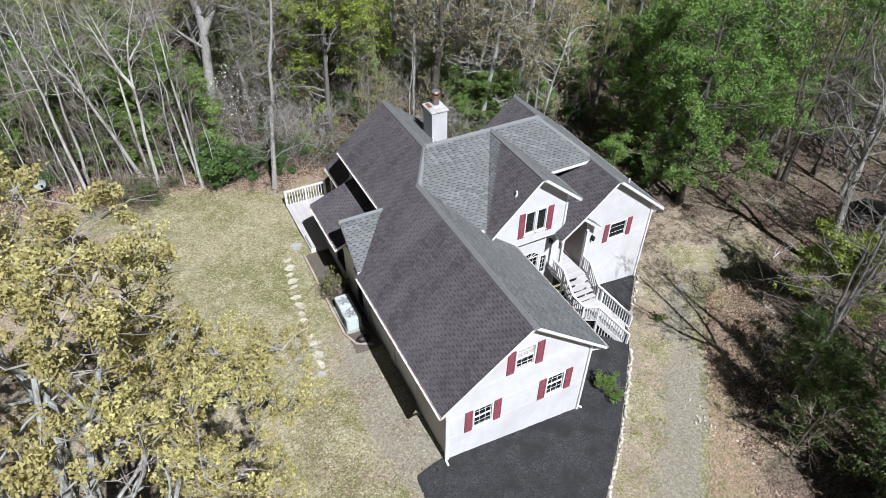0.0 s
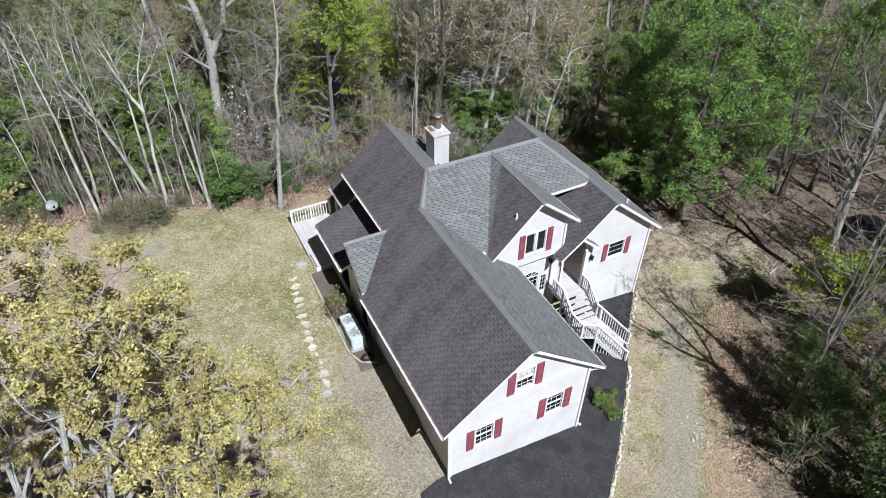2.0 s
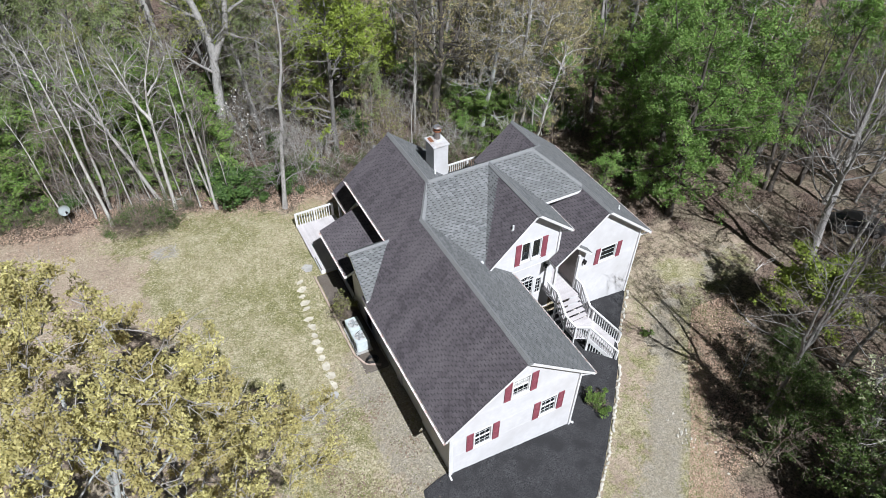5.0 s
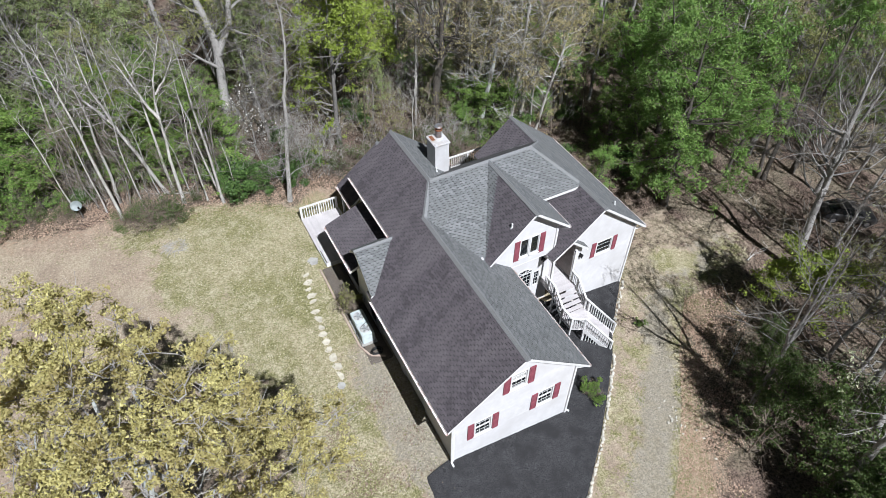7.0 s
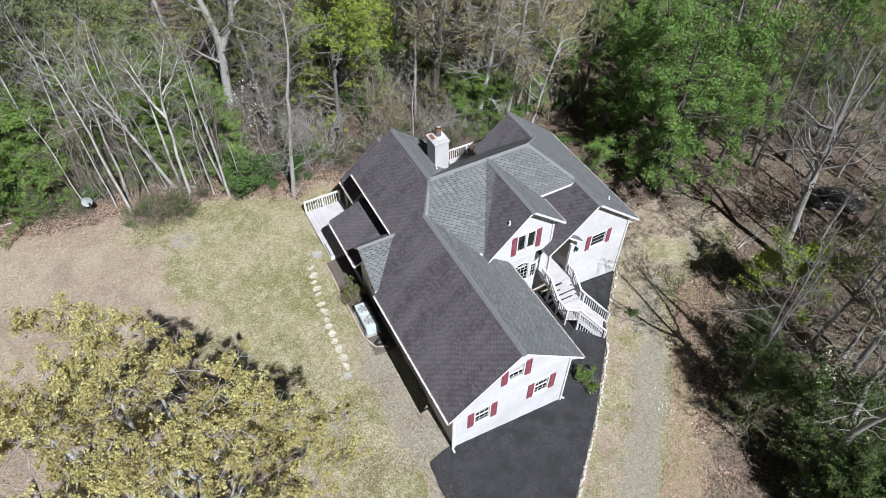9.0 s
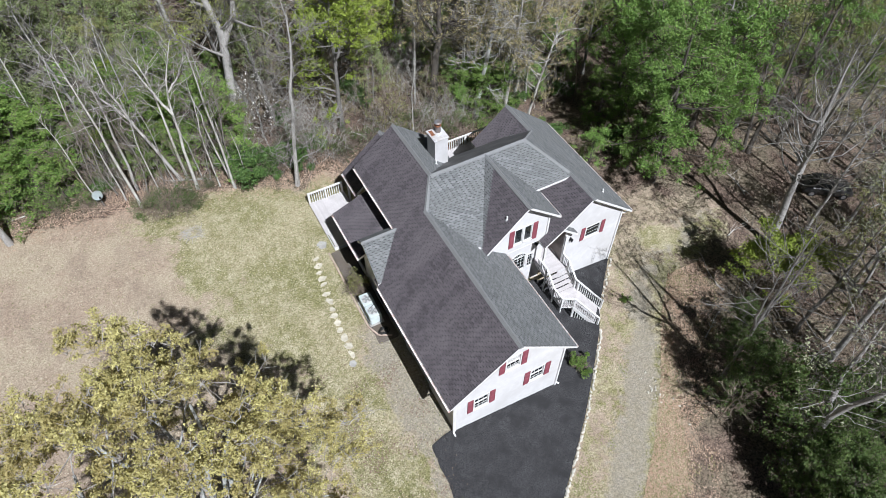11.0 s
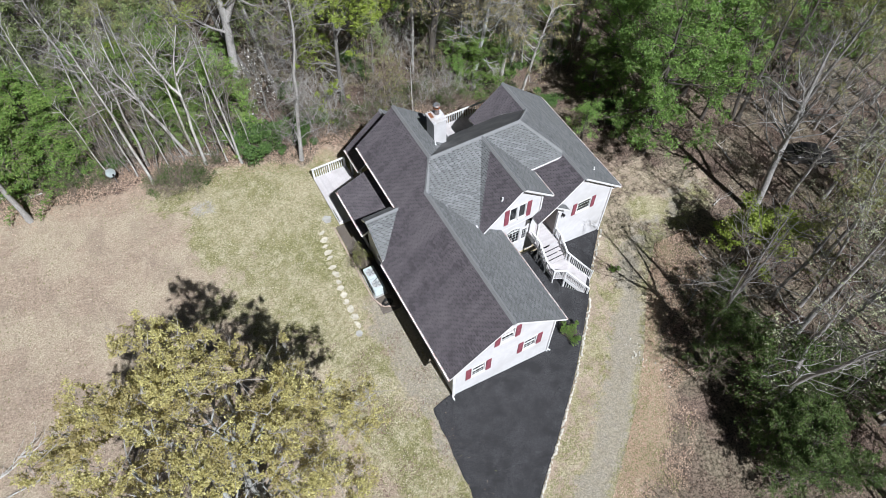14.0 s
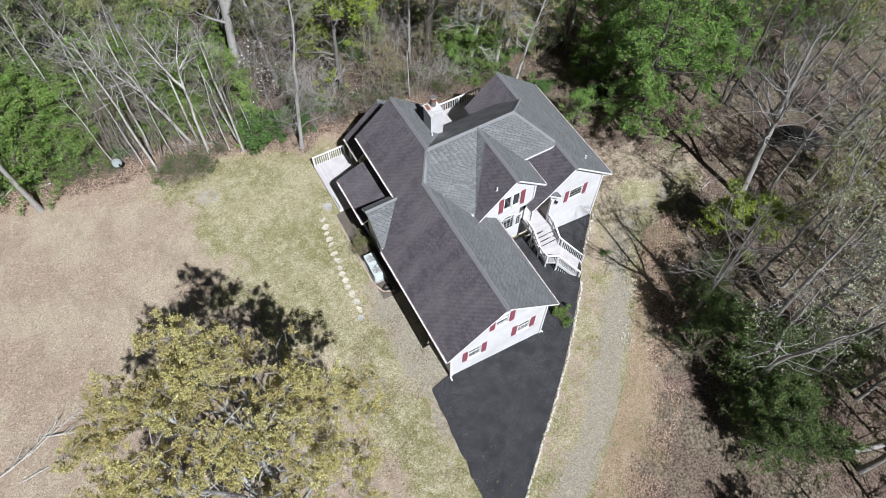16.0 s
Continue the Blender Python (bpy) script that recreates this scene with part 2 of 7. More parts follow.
def raw(name, verts, faces, material, parent=None, label="", smooth=False, index=None):
    me = bpy.data.meshes.new(name)
    me.from_pydata(verts, [], faces)
    for mm in material if isinstance(material, (list, tuple)) else (material,):
        me.materials.append(mm)
    if index is not None:
        me.polygons.foreach_set("material_index", index)
    if smooth:
        me.polygons.foreach_set("use_smooth", [True] * len(me.polygons))
    me.update()
    ob = new(name, me)
    if parent:
        ob.parent = parent
    if label:
        ob["label"] = label
    return ob


def shared(name, mesh, m, parent=None):
    ob = new(name, mesh)
    ob.matrix_basis = m
    if parent:
        ob.parent = parent
    return ob


def box(bm, x0, x1, y0, y1, z0, z1, m=None):
    vs = [bm.verts.new(v) for v in ((x0, y0, z0), (x1, y0, z0), (x1, y1, z0), (x0, y1, z0), (x0, y0, z1), (x1, y0, z1), (x1, y1, z1), (x0, y1, z1))]
    fs = [bm.faces.new([vs[i] for i in q]) for q in ((0, 3, 2, 1), (4, 5, 6, 7), (0, 1, 5, 4), (1, 2, 6, 5), (2, 3, 7, 6), (3, 0, 4, 7))]
    if m:
        bmesh.ops.transform(bm, matrix=m, verts=vs)
    return vs


def beam(bm, a, b, w, h, up=(0, 0, 1)):
    """A square-cut bar from a to b, w wide and h high."""
    a, b = Vector(a), Vector(b)
    d = (b - a).normalized()
    side = d.cross(Vector(up))
    side = (side if side.length > 1e-4 else Vector((1, 0, 0))).normalized()
    top = side.cross(d)
    vs = [bm.verts.new(p + side * (w / 2 * i) + top * (h / 2 * j)) for p in (a, b) for i, j in ((-1, -1), (1, -1), (1, 1), (-1, 1))]
    for q in ((3, 2, 1, 0), (4, 5, 6, 7), (0, 1, 5, 4), (1, 2, 6, 5), (2, 3, 7, 6), (3, 0, 4, 7)):
        bm.faces.new([vs[i] for i in q])


def bevelled(bm, width, segments=1):
    bmesh.ops.bevel(bm, geom=bm.edges[:], offset=width, segments=segments, affect="EDGES", clamp_overlap=True)
    return bm


def cylinder(bm, x, y, z0, z1, r0, r1=None, n=20):
    r1 = r0 if r1 is None else r1
    ring = [[bm.verts.new((x + r * math.cos(2 * math.pi * i / n), y + r * math.sin(2 * math.pi * i / n), z)) for i in range(n)] for r, z in ((r0, z0), (r1, z1))]
    for i in range(n):
        bm.faces.new((ring[0][i], ring[0][(i + 1) % n], ring[1][(i + 1) % n], ring[1][i]))
    bm.faces.new(ring[0][::-1])
    bm.faces.new(ring[1])


def thing(name, label, category, group="", kind="", at=(0, 0, 0)):
    ob = new(name)
    ob.location = at
    return tagged(ob, label, category, group, kind)


# ---- the lie of the land ----
def soft(v, k=3.0):
    return math.log1p(math.exp(-abs(k * v))) / k + max(v, 0)


def ground(x, y):
    """Height of the ground: falls to the driveway side, rises gently behind the lawn."""
    return 0.03 * max(min(y, 40), -30) - 0.112 * min(soft(x), 45) + 0.05 * min(soft(-x), 30)


# ---- ground: one sheet with lawn, bare earth, gravel drive and leaf litter ----
def along(line, x):
    """Linear interpolation in a list of (x, value)."""
    return float(np.interp(x, [p[0] for p in line], [p[1] for p in line]))


WOOD_EDGE = [(-60, 31), (-24, 27.3), (-12.5, 26.2), (-6, 25.2), (-1.4, 23.4), (3, 23.0), (10, 22.5), (16, 20), (22, 13), (30, 11)]
DRIVE = [(-14, -26), (-5, -17), (2.7, -10.6), (6.3, -7.9), (9.7, -5.2), (13.1, -1.9), (16.5, 2.0), (20.5, 5.6), (24.5, 7.2), (27, 7.6)]


def from_line(line, x, y):
    """Distance from a polyline and the side (positive to the right of its course)."""
    best = (1e9, 0)
    for (ax, ay), (bx, by) in zip(line, line[1:]):
        dx, dy = bx - ax, by - ay
        u = max(0, min(1, ((x - ax) * dx + (y - ay) * dy) / (dx * dx + dy * dy)))
        ex, ey = x - ax - u * dx, y - ay - u * dy
        d = math.hypot(ex, ey)
        if d < best[0]:
            best = (d, (ex * dy - ey * dx) / math.hypot(dx, dy))
    return best


def step(a, b, v):
    u = max(0.0, min(1.0, (v - a) / (b - a)))
    return u * u * (3 - 2 * u)


def zones(x, y):
    """Shares of green grass, gravel and leaf litter at a place."""
    n = noise.noise((x * 0.35, y * 0.35, 0)) * 1.2 + noise.noise((x * 1.3, y * 1.3, 5)) * 0.45
    d, side = from_line(DRIVE, x, y)
    wide = 1.25 + 0.7 * step(15, 24, x)
    gravel = 1 - step(wide - 1.0, wide + 0.9, d + n * 0.6)
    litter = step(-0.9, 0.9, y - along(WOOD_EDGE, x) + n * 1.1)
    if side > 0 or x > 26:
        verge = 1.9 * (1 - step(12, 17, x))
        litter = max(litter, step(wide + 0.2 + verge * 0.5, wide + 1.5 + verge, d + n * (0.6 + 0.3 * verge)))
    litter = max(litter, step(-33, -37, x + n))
    bare = along([(-8, -6.5), (5.3, -7.7), (9.9, -9.2), (13.6, -10.3), (21, -11.4), (26, -12.5)], y)
    green = step(-3.2, 3.0, x - bare + n * 2.6) * (1 - litter)
    pad = step(-4.2, -1.6, x + n) * (1 - step(0.0, 0.5, x)) * step(-7, -2, y) * (1 - step(8, 10.5, y + n))
    gravel = max(gravel, 0.95 * pad)
    green *= 1 - 0.8 * pad
    if x > 16.5:
        litter = max(litter, (0.42 + 0.35 * n) * step(16.5, 19, x))
    if side <= 0 and x > 1:
        green *= 0.45 + 0.3 * n
    moss = 1 - step(0.7, 1.9, math.hypot((x - 22.3) * 0.8, y - 7.3) + n * 0.5)
    gravel *= 1 - moss
    green = max(green, moss)
    litter *= 1 - moss
    return max(0, green), gravel * (1 - litter), litter


def spaced(lo, hi, pitch, far):
    fine = list(np.arange(lo, hi + 1e-6, pitch))
    return [lo - v for v in far[::-1]] + fine + [fine[-1] + v for v in far]


FAR = [3, 8, 16, 30, 55, 100, 180, 320, 600, 1100]
gx, gy = spaced(-42, 56, 0.5, FAR), spaced(-34, 52, 0.5, FAR)
gverts, gzone = [], []
for yy in gy:
    for xx in gx:
        zone = zones(xx, yy) if -42 <= xx <= 56 and -34 <= yy <= 52 else (0.0, 0.0, 1.0)
        rough = (0.10 * noise.noise((xx * 0.5, yy * 0.5, 3)) + 0.05 * noise.noise((xx * 1.7, yy * 1.7, 8))) * (0.15 + zone[2])
        gverts.append((xx, yy, ground(xx, yy) + rough))
        gzone.append((*zone, 1.0))
nx = len(gx)
gfaces = [(j * nx + i, j * nx + i + 1, (j + 1) * nx + i + 1, (j + 1) * nx + i) for j in range(len(gy) - 1) for i in range(nx - 1)]


def ground_material():
    m, nt, p, vec = base_material("lawn_earth_gravel_litter", 0.95, 0, 0.15)
    at = nt.nodes.new("ShaderNodeAttribute")
    at.attribute_name = "zone"
    sep = nt.nodes.new("ShaderNodeSeparateColor")
    nt.links.new(at.outputs["Color"], sep.inputs[0])

    def cut(share, jag, lo=0.32, hi=0.68):
        """A share with a ragged edge."""
        a = nt.nodes.new("ShaderNodeMath")
        a.operation = "MULTIPLY_ADD"
        nt.links.new(jag, a.inputs[0])
        a.inputs[1].default_value = 0.55
        nt.links.new(share, a.inputs[2])
        r = nt.nodes.new("ShaderNodeMapRange")
        r.inputs[1].default_value, r.inputs[2].default_value = lo + 0.27, hi + 0.27
        nt.links.new(a.outputs[0], r.inputs[0])
        return r.outputs[0]

    fine, mid, big = noised(nt, vec, 5.5, 5, 0.4, 0.6, 0.8), noised(nt, vec, 1.5, 6, 0.4, 0.6, 0.75), noised(nt, vec, 0.28, 4, 0.42, 0.6)
    grit = noised(nt, vec, 11, 3, 0.4, 0.6, 0.8)
    dirt = mixed(nt, fine, (0.29, 0.223, 0.165), (0.52, 0.42, 0.32))
    dirt = mixed(nt, mid, dirt, mixed(nt, grit, (0.235, 0.178, 0.132), (0.47, 0.368, 0.28)))
    dirt = mixed(nt, big, dirt, mixed(nt, grit, (0.31, 0.25, 0.178), (0.56, 0.475, 0.355)))
    dirt = mixed(nt, noised(nt, stretched(nt, vec, 1.0, 0.45, 1.0), 0.6, 5, 0.5, 0.72, 0.65), dirt, mixed(nt, fine, (0.25, 0.195, 0.15), (0.37, 0.295, 0.225)))
    straw = mixed(nt, grit, (0.28, 0.245, 0.145), (0.64, 0.58, 0.42))
    grass = mixed(nt, grit, (0.115, 0.12, 0.042), (0.37, 0.34, 0.175))
    tuft = noised(nt, vec, 1.1, 7, 0.47, 0.63, 0.75)
    lawn = mixed(nt, tuft, grass, straw)
    lawn = mixed(nt, noised(nt, vec, 0.33, 5, 0.44, 0.66), lawn, mixed(nt, fine, (0.26, 0.22, 0.125), (0.58, 0.52, 0.36)))
    col = mixed(nt, cut(sep.outputs[0], mid), dirt, lawn)
    gravel = mixed(nt, grit, (0.235, 0.21, 0.165), (0.43, 0.39, 0.315))
    gravel = mixed(nt, mid, gravel, mixed(nt, fine, (0.24, 0.212, 0.155), (0.43, 0.385, 0.295)))
    col = mixed(nt, cut(sep.outputs[1], tuft), col, gravel)
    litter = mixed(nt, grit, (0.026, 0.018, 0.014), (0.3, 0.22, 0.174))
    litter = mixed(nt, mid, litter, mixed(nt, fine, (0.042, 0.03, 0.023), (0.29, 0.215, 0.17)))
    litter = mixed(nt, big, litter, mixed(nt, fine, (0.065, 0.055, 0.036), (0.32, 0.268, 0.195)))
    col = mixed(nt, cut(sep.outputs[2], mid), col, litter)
    nt.links.new(col, p.inputs["Base Color"])
    bumped(nt, p, fine, 0.7, 0.05)
    return m


GROUND = ground_material()
land = raw("ground", gverts, gfaces, GROUND, smooth=True)
tagged(land, "patchy spring lawn, bare earth, gravel drive and brown leaf litter", "ground", kind="structure")
zattr = land.data.attributes.new("zone", "FLOAT_COLOR", "POINT")
zattr.data.foreach_set("color", [c for z in gzone for c in z])


# ---- planting beds ----
def sheet(name, rows, cols, left, right, rise, material, label, category="mulch bed"):
    """A bed whose sides are given as x over y, laid over the ground and rounded down at its edges."""
    vs, fs = [], []
    for j, y in enumerate(rows):
        a, b = left(y), right(y)
        for i in range(cols + 1):
            u = i / cols
            x = a + (b - a) * u
            edge = min(1, 6 * min(u, 1 - u) * abs(b - a), 6 * (y - rows[0]) + 0.001, 6 * (rows[-1] - y) + 0.001)
            h = rise * (0.2 + 0.8 * max(0, edge)) + 0.025 * noise.noise((x * 2.3, y * 2.3, 1))
            h += 0.5 * step(7.6, 9.0, x) * (1 - step(10.6, 11.2, x)) * step(2.6, 4.2, y)
            vs.append((x, y, ground(x, y) + (h if 0.001 < edge else -0.05)))
    n = cols + 1
    for j in range(len(rows) - 1):
        for i in range(cols):
            fs.append((j * n + i, j * n + i + 1, (j + 1) * n + i + 1, (j + 1) * n + i))
    ob = raw(name, vs, fs, material, smooth=True)
    return tagged(ob, label, category, kind="structure")


BED_RIGHT = [(-11.8, -2.2), (-9.25, 0.2), (-7.4, 2.35), (-5.69, 4.52), (-2.81, 7.89), (-0.16, 10.64), (2.04, 12.77), (3.9, 14.3), (5.6, 16.0), (7.17, 17.6), (7.6, 17.7)]
BED_LEFT = [(-11.8, -2.3), (-7.9, -2.31), (-4, -2.05), (-0.5, -1.8), (-0.1, -1.7), (0.15, 0.05), (8, 0.05)]
sheet("mulch_bed", list(np.arange(-11.8, 7.61, 0.2)), 70, lambda y: along(BED_LEFT, y) + 0.12 * noise.noise((y, 0, 4)), lambda y: along(BED_RIGHT, y) - 0.1, 0.05, MULCH, "black rubber mulch bed along the gable end")
sheet("planting_bed", list(np.arange(7.3, 15.9, 0.2)), 8, lambda y: -1.6, lambda y: 0.05, 0.05, BEDSOIL, "grey mulched bed beside the shaded wall")

def rock(seed, sx, sy, sz, detail=2):
    r = random.Random(seed)
    bm = bmesh.new()
    bmesh.ops.create_icosphere(bm, subdivisions=detail, radius=0.5)
    for v in bm.verts:
        v.co *= 1 + 0.28 * noise.noise(v.co * 2.2 + Vector((seed * 3.1, 0, 0)))
        v.co.x, v.co.y, v.co.z = v.co.x * sx, v.co.y * sy, max(v.co.z * sz, -0.28 * sz)
    return bm


def stone_mesh(name, seed, sx, sy, sz, material):
    me = bpy.data.meshes.new(name)
    bm = rock(seed, sx, sy, sz, 1)
    bm.to_mesh(me)
    bm.free()
    me.materials.append(material)
    return me


edge_meshes = [stone_mesh("edging_stone", i, 0.32, 0.2, 0.22, EDGESTONE) for i in range(7)]
rs = random.Random(5)


def lay_stones(line, pitch, group, label, spread=0.05, size=1.0):
    run = 0.0
    for (ax, ay), (bx, by) in zip(line, line[1:]):
        length = math.hypot(bx - ax, by - ay)
        turn = math.degrees(math.atan2(by - ay, bx - ax))
        while run < length:
            x = ax + (bx - ax) * run / length + rs.uniform(-spread, spread)
            y = ay + (by - ay) * run / length + rs.uniform(-spread, spread)
            k = size * rs.uniform(0.7, 1.25)
            ob = shared("edging_stone", rs.choice(edge_meshes), pose(x, y, ground(x, y) + 0.05, 0, 0, turn + rs.uniform(-40, 40)) @ Matrix.Diagonal((k, k, k * rs.uniform(0.8, 1.2), 1)))
            tagged(ob, label, "stone", group)
            run += pitch * rs.uniform(0.8, 1.25)
        run -= length


lay_stones([(x, y) for y, x in BED_RIGHT[:7]], 0.25, "stones edging the mulch bed", "rough white stone edging the black mulch bed")
lay_stones([(x, y) for y, x in BED_RIGHT[7:10]], 0.34, "stones edging the mulch bed", "rough white stone edging the black mulch bed", 0.12)
lay_stones([(12.9, 6.9), (13.15, 6.1), (13.0, 5.5), (12.8, 5.2)], 0.26, "stones by the steps", "cream stone ringing the bed beside the steps", 0.04, 0.8)
lay_stones([(9.7, 3.6), (9.9, 3.0), (9.4, 2.4)], 0.24, "stones by the steps", "cream stone ringing the bed beside the steps", 0.06, 0.8)
for i in range(26):
    x, y = 13.2 + rs.gauss(0, 0.3), -3.3 + rs.gauss(0, 0.8)
    k = rs.uniform(0.3, 0.75)
    tagged(shared("loose_stone", rs.choice(edge_meshes), pose(x, y, ground(x, y) + 0.03, 0, 0, rs.uniform(0, 360)) @ Matrix.Scale(k, 4)), "pale loose stone beside the gravel drive", "stone", "stones beside the drive")

# stepping stones over the lawn
FLAGS = [(-2.6, 15.75, 0.5, 0.3), (-2.72, 15.1, 0.66, 0.46), (-2.85, 14.5, 0.5, 0.34), (-2.9, 13.95, 0.72, 0.5), (-2.97, 13.45, 0.55, 0.3), (-3.08, 12.6, 0.66, 0.42), (-3.12, 11.95, 0.5, 0.75),
         (-3.2, 11.25, 0.36, 0.5), (-3.3, 10.7, 0.55, 0.46), (-3.32, 10.1, 0.5, 0.6), (-3.38, 9.5, 0.46, 0.5), (-3.36, 8.85, 0.52, 0.66), (-3.35, 8.15, 0.6, 0.5), (-3.4, 7.5, 0.32, 0.75)]


def flagstone(x, y, w, d, material, label, seed):
    r = random.Random(seed)
    bm = bmesh.new()
    n = r.choice((5, 6, 6, 7))
    ring = []
    for i in range(n):
        a = 2 * math.pi * (i + r.uniform(-0.25, 0.25)) / n
        k = r.uniform(0.42, 0.58)
        ring.append((w * k * math.cos(a), d * k * math.sin(a)))
    low = [bm.verts.new((px, py, -0.04)) for px, py in ring]
    top = [bm.verts.new((px, py, 0.03)) for px, py in ring]
    bm.faces.new(low[::-1])
    bm.faces.new(top)
    for i in range(n):
        bm.faces.new((low[i], low[(i + 1) % n], top[(i + 1) % n], top[i]))
    bevelled(bm, 0.012)
    ob = part("stepping_stone", bm, material)
    ob.matrix_basis = pose(x, y, ground(x, y), 0, 0, r.uniform(-25, 25))
    return tagged(ob, label, "stone", "stepping stones on the lawn")


for i, (fx, fy, fw, fd) in enumerate(FLAGS):
    flagstone(fx, fy, fw, fd, LIMESTONE, "cream flat stepping stone set in the grass", 40 + i)
flagstone(-3.6, 6.85, 0.5, 0.55, CONCRETE, "grey flat stepping stone set in the grass", 90)
flagstone(-1.75, 16.75, 0.75, 0.9, CONCRETE, "grey slab of stone at the deck corner", 91)


# ---- the house ----
house = thing("house", "white-sided house with grey shingled gable roofs and burgundy shutters", "house")
S, SB = 0.805, 0.597  # pitches of the gables and of the cross roof
RIDGE_A, X_A = 7.53, 3.66
RIDGE_B, Y_B = 8.54, 12.19
X_Q, X_P, X_D, X_C, RIDGE_C = 4.92, 11.89, 8.88, 13.9, 6.93
T_ROOF = 0.2


def slope(a, bx, by):
    return lambda x, y: a + bx * x + by * y


A_LEFT = slope(RIDGE_A - S * X_A, S, 0)
A_RIGHT = slope(RIDGE_A + S * X_A, -S, 0)
AB_RIGHT = slope(RIDGE_B + S * X_Q, -S, 0)
B_NEAR = slope(RIDGE_B - SB * Y_B, 0, SB)
B_FAR = slope(RIDGE_B + S * Y_B, 0, -S)
D_LEFT = slope(RIDGE_B - 1.0 * X_D, 1.0, 0)
D_RIGHT = slope(RIDGE_B + S * X_D, -S, 0)
C_LEFT = slope(RIDGE_C - S * X_C, S, 0)
C_RIGHT = slope(RIDGE_C + S * X_C, -S, 0)
E_NEAR = slope(6.1 - 0.8 * 11.18, 0, 0.8)
E_FAR = slope(6.1 + 0.8 * 11.18, 0, -0.8)
F_ROOF = slope(3.62 + 0.38 * 0.6, 0.38, 0)
G_LEFT = slope(6.0 - S * X_Q, S, 0)
G_RIGHT = slope(6.0 + S * X_Q, -S, 0)
ENTRY_RIGHT = slope(C_LEFT(11.75, 0) + 0.85 * 11.75, -0.85, 0)

EXPOSURE, TAB = 0.15, 0.35
loose_shingles = [0]


def span(poly, axis, v):
    """The stretch of a plan polygon along the other axis where axis = v."""
    hits = []
    for (p, q) in zip(poly, poly[1:] + poly[:1]):
        a, b = p[axis], q[axis]
        if (a <= v < b) or (b <= v < a):
            u = (v - a) / (b - a)
            hits.append(p[1 - axis] + u * (q[1 - axis] - p[1 - axis]))
    return (min(hits), max(hits)) if len(hits) >= 2 else None


def roof(name, poly, plane, fall, material, label="", single=0, seed=0, bare=False):
    """A roof slope over a plan polygon: a deck with white edges, and courses of notched shingle tabs whose gaps show the dark layer below.
    fall: axis and sign of the way down. single: how many of its tabs are objects of their own."""
    n = len(poly)
    top = [(x, y, plane(x, y)) for x, y in poly]
    low = [(x, y, z - T_ROOF) for x, y, z in top]
    area = sum(p[0] * q[1] - q[0] * p[1] for p, q in zip(poly, poly[1:] + poly[:1]))
    order = list(range(n)) if area > 0 else list(range(n))[::-1]
    faces = [tuple(order), tuple(n + i for i in order[::-1])]
    for a, b in zip(order, order[1:] + order[:1]):
        faces.append((a, n + a, n + b, b))
    deck = raw(name, top + low, faces, [material if bare else FELT, TRIM], house, label, index=[0] + [1] * (n + 1))
    if bare:
        return deck
    axis, sign = fall
    g = (plane(1, 0) - plane(0, 0), plane(0, 1) - plane(0, 0))
    pitch = math.hypot(*g)
    step_plan = EXPOSURE / math.hypot(1, pitch)
    lo, hi = min(p[axis] for p in poly), max(p[axis] for p in poly)
    nz = Vector((-g[0], -g[1], 1)).normalized()
    r = random.Random(seed)
    verts, fcs = [], []
    rows = int((hi - lo) / step_plan) + 1
    count = 0
    cache = {}
    for k in range(rows):
        # from the eave upwards
        v0 = hi - k * step_plan if sign > 0 else lo + k * step_plan
        v1 = v0 - sign * step_plan
        s = span(poly, axis, (v0 + v1) / 2)
        if not s:
            continue
        v0 = min(hi, max(lo, v0))
        v1 = min(hi, max(lo, v1))
        a, b = s
        u = a - TAB * (((k * 0.37) % 1.0) + r.uniform(0, 0.08))
        while u < b:
            w = TAB * r.uniform(0.92, 1.08)
            ua, ub = max(u, a), min(u + w - 0.006, b)
            u += w
            if ub - ua < 0.03:
                continue
            notch = 0.25 * (v1 - v0)
            um = ua + (ub - ua) * (0.46 + r.uniform(-0.08, 0.08))
            rise = 0.012 + r.uniform(0, 0.006)
            whole = ub - ua > 0.3
            # outline from the upper corners round to the notched butt
            ring = [(ua, v1, 0.004), (ub, v1, 0.004), (ub, v0, rise), (um, v0, rise), (um, v0 + notch, rise * 0.8), (ua, v0 + notch, rise * 0.8)]
            pts = []
            for uu, vv, h in ring:
                x, y = (vv, uu) if axis == 0 else (uu, vv)
                pts.append(Vector((x, y, plane(x, y))) + nz * h)
            base = len(verts)
            under = [p - nz * 0.011 for p in pts[2:]]
            if single and whole and count < single:
                me = bpy.data.meshes.new("shingle")
                o = pts[0]
                key = round(w, 2)
                if key in cache:
                    me = cache[key]
                else:
                    loc = [tuple(p - o) for p in pts + under]
                    me.from_pydata(loc, [], tab_faces(axis, sign, 0))
                    me.materials.append(material)
                    cache[key] = me
                shared("shingle", me, Matrix.Translation(o), deck)
                count += 1
                continue
            verts += pts + under
            fcs += tab_faces(axis, sign, base)
    me_ob = raw("shingles", verts, fcs, material, deck)
    tagged(me_ob, kind="stuff")
    return deck


def tab_faces(axis, sign, b):
    """Faces of one notched tab: the top and the exposed butt edges; wound to face outward."""
    top = (0, 1, 2, 3, 4, 5)
    sides = [(2, 6, 7, 3), (3, 7, 8, 4), (4, 8, 9, 5)]
    flip = (axis == 0) == (sign > 0)
    fs = []
    for f in [top] + sides:
        f = tuple(b + i for i in f)
        fs.append(f if flip else f[::-1])
    return fs


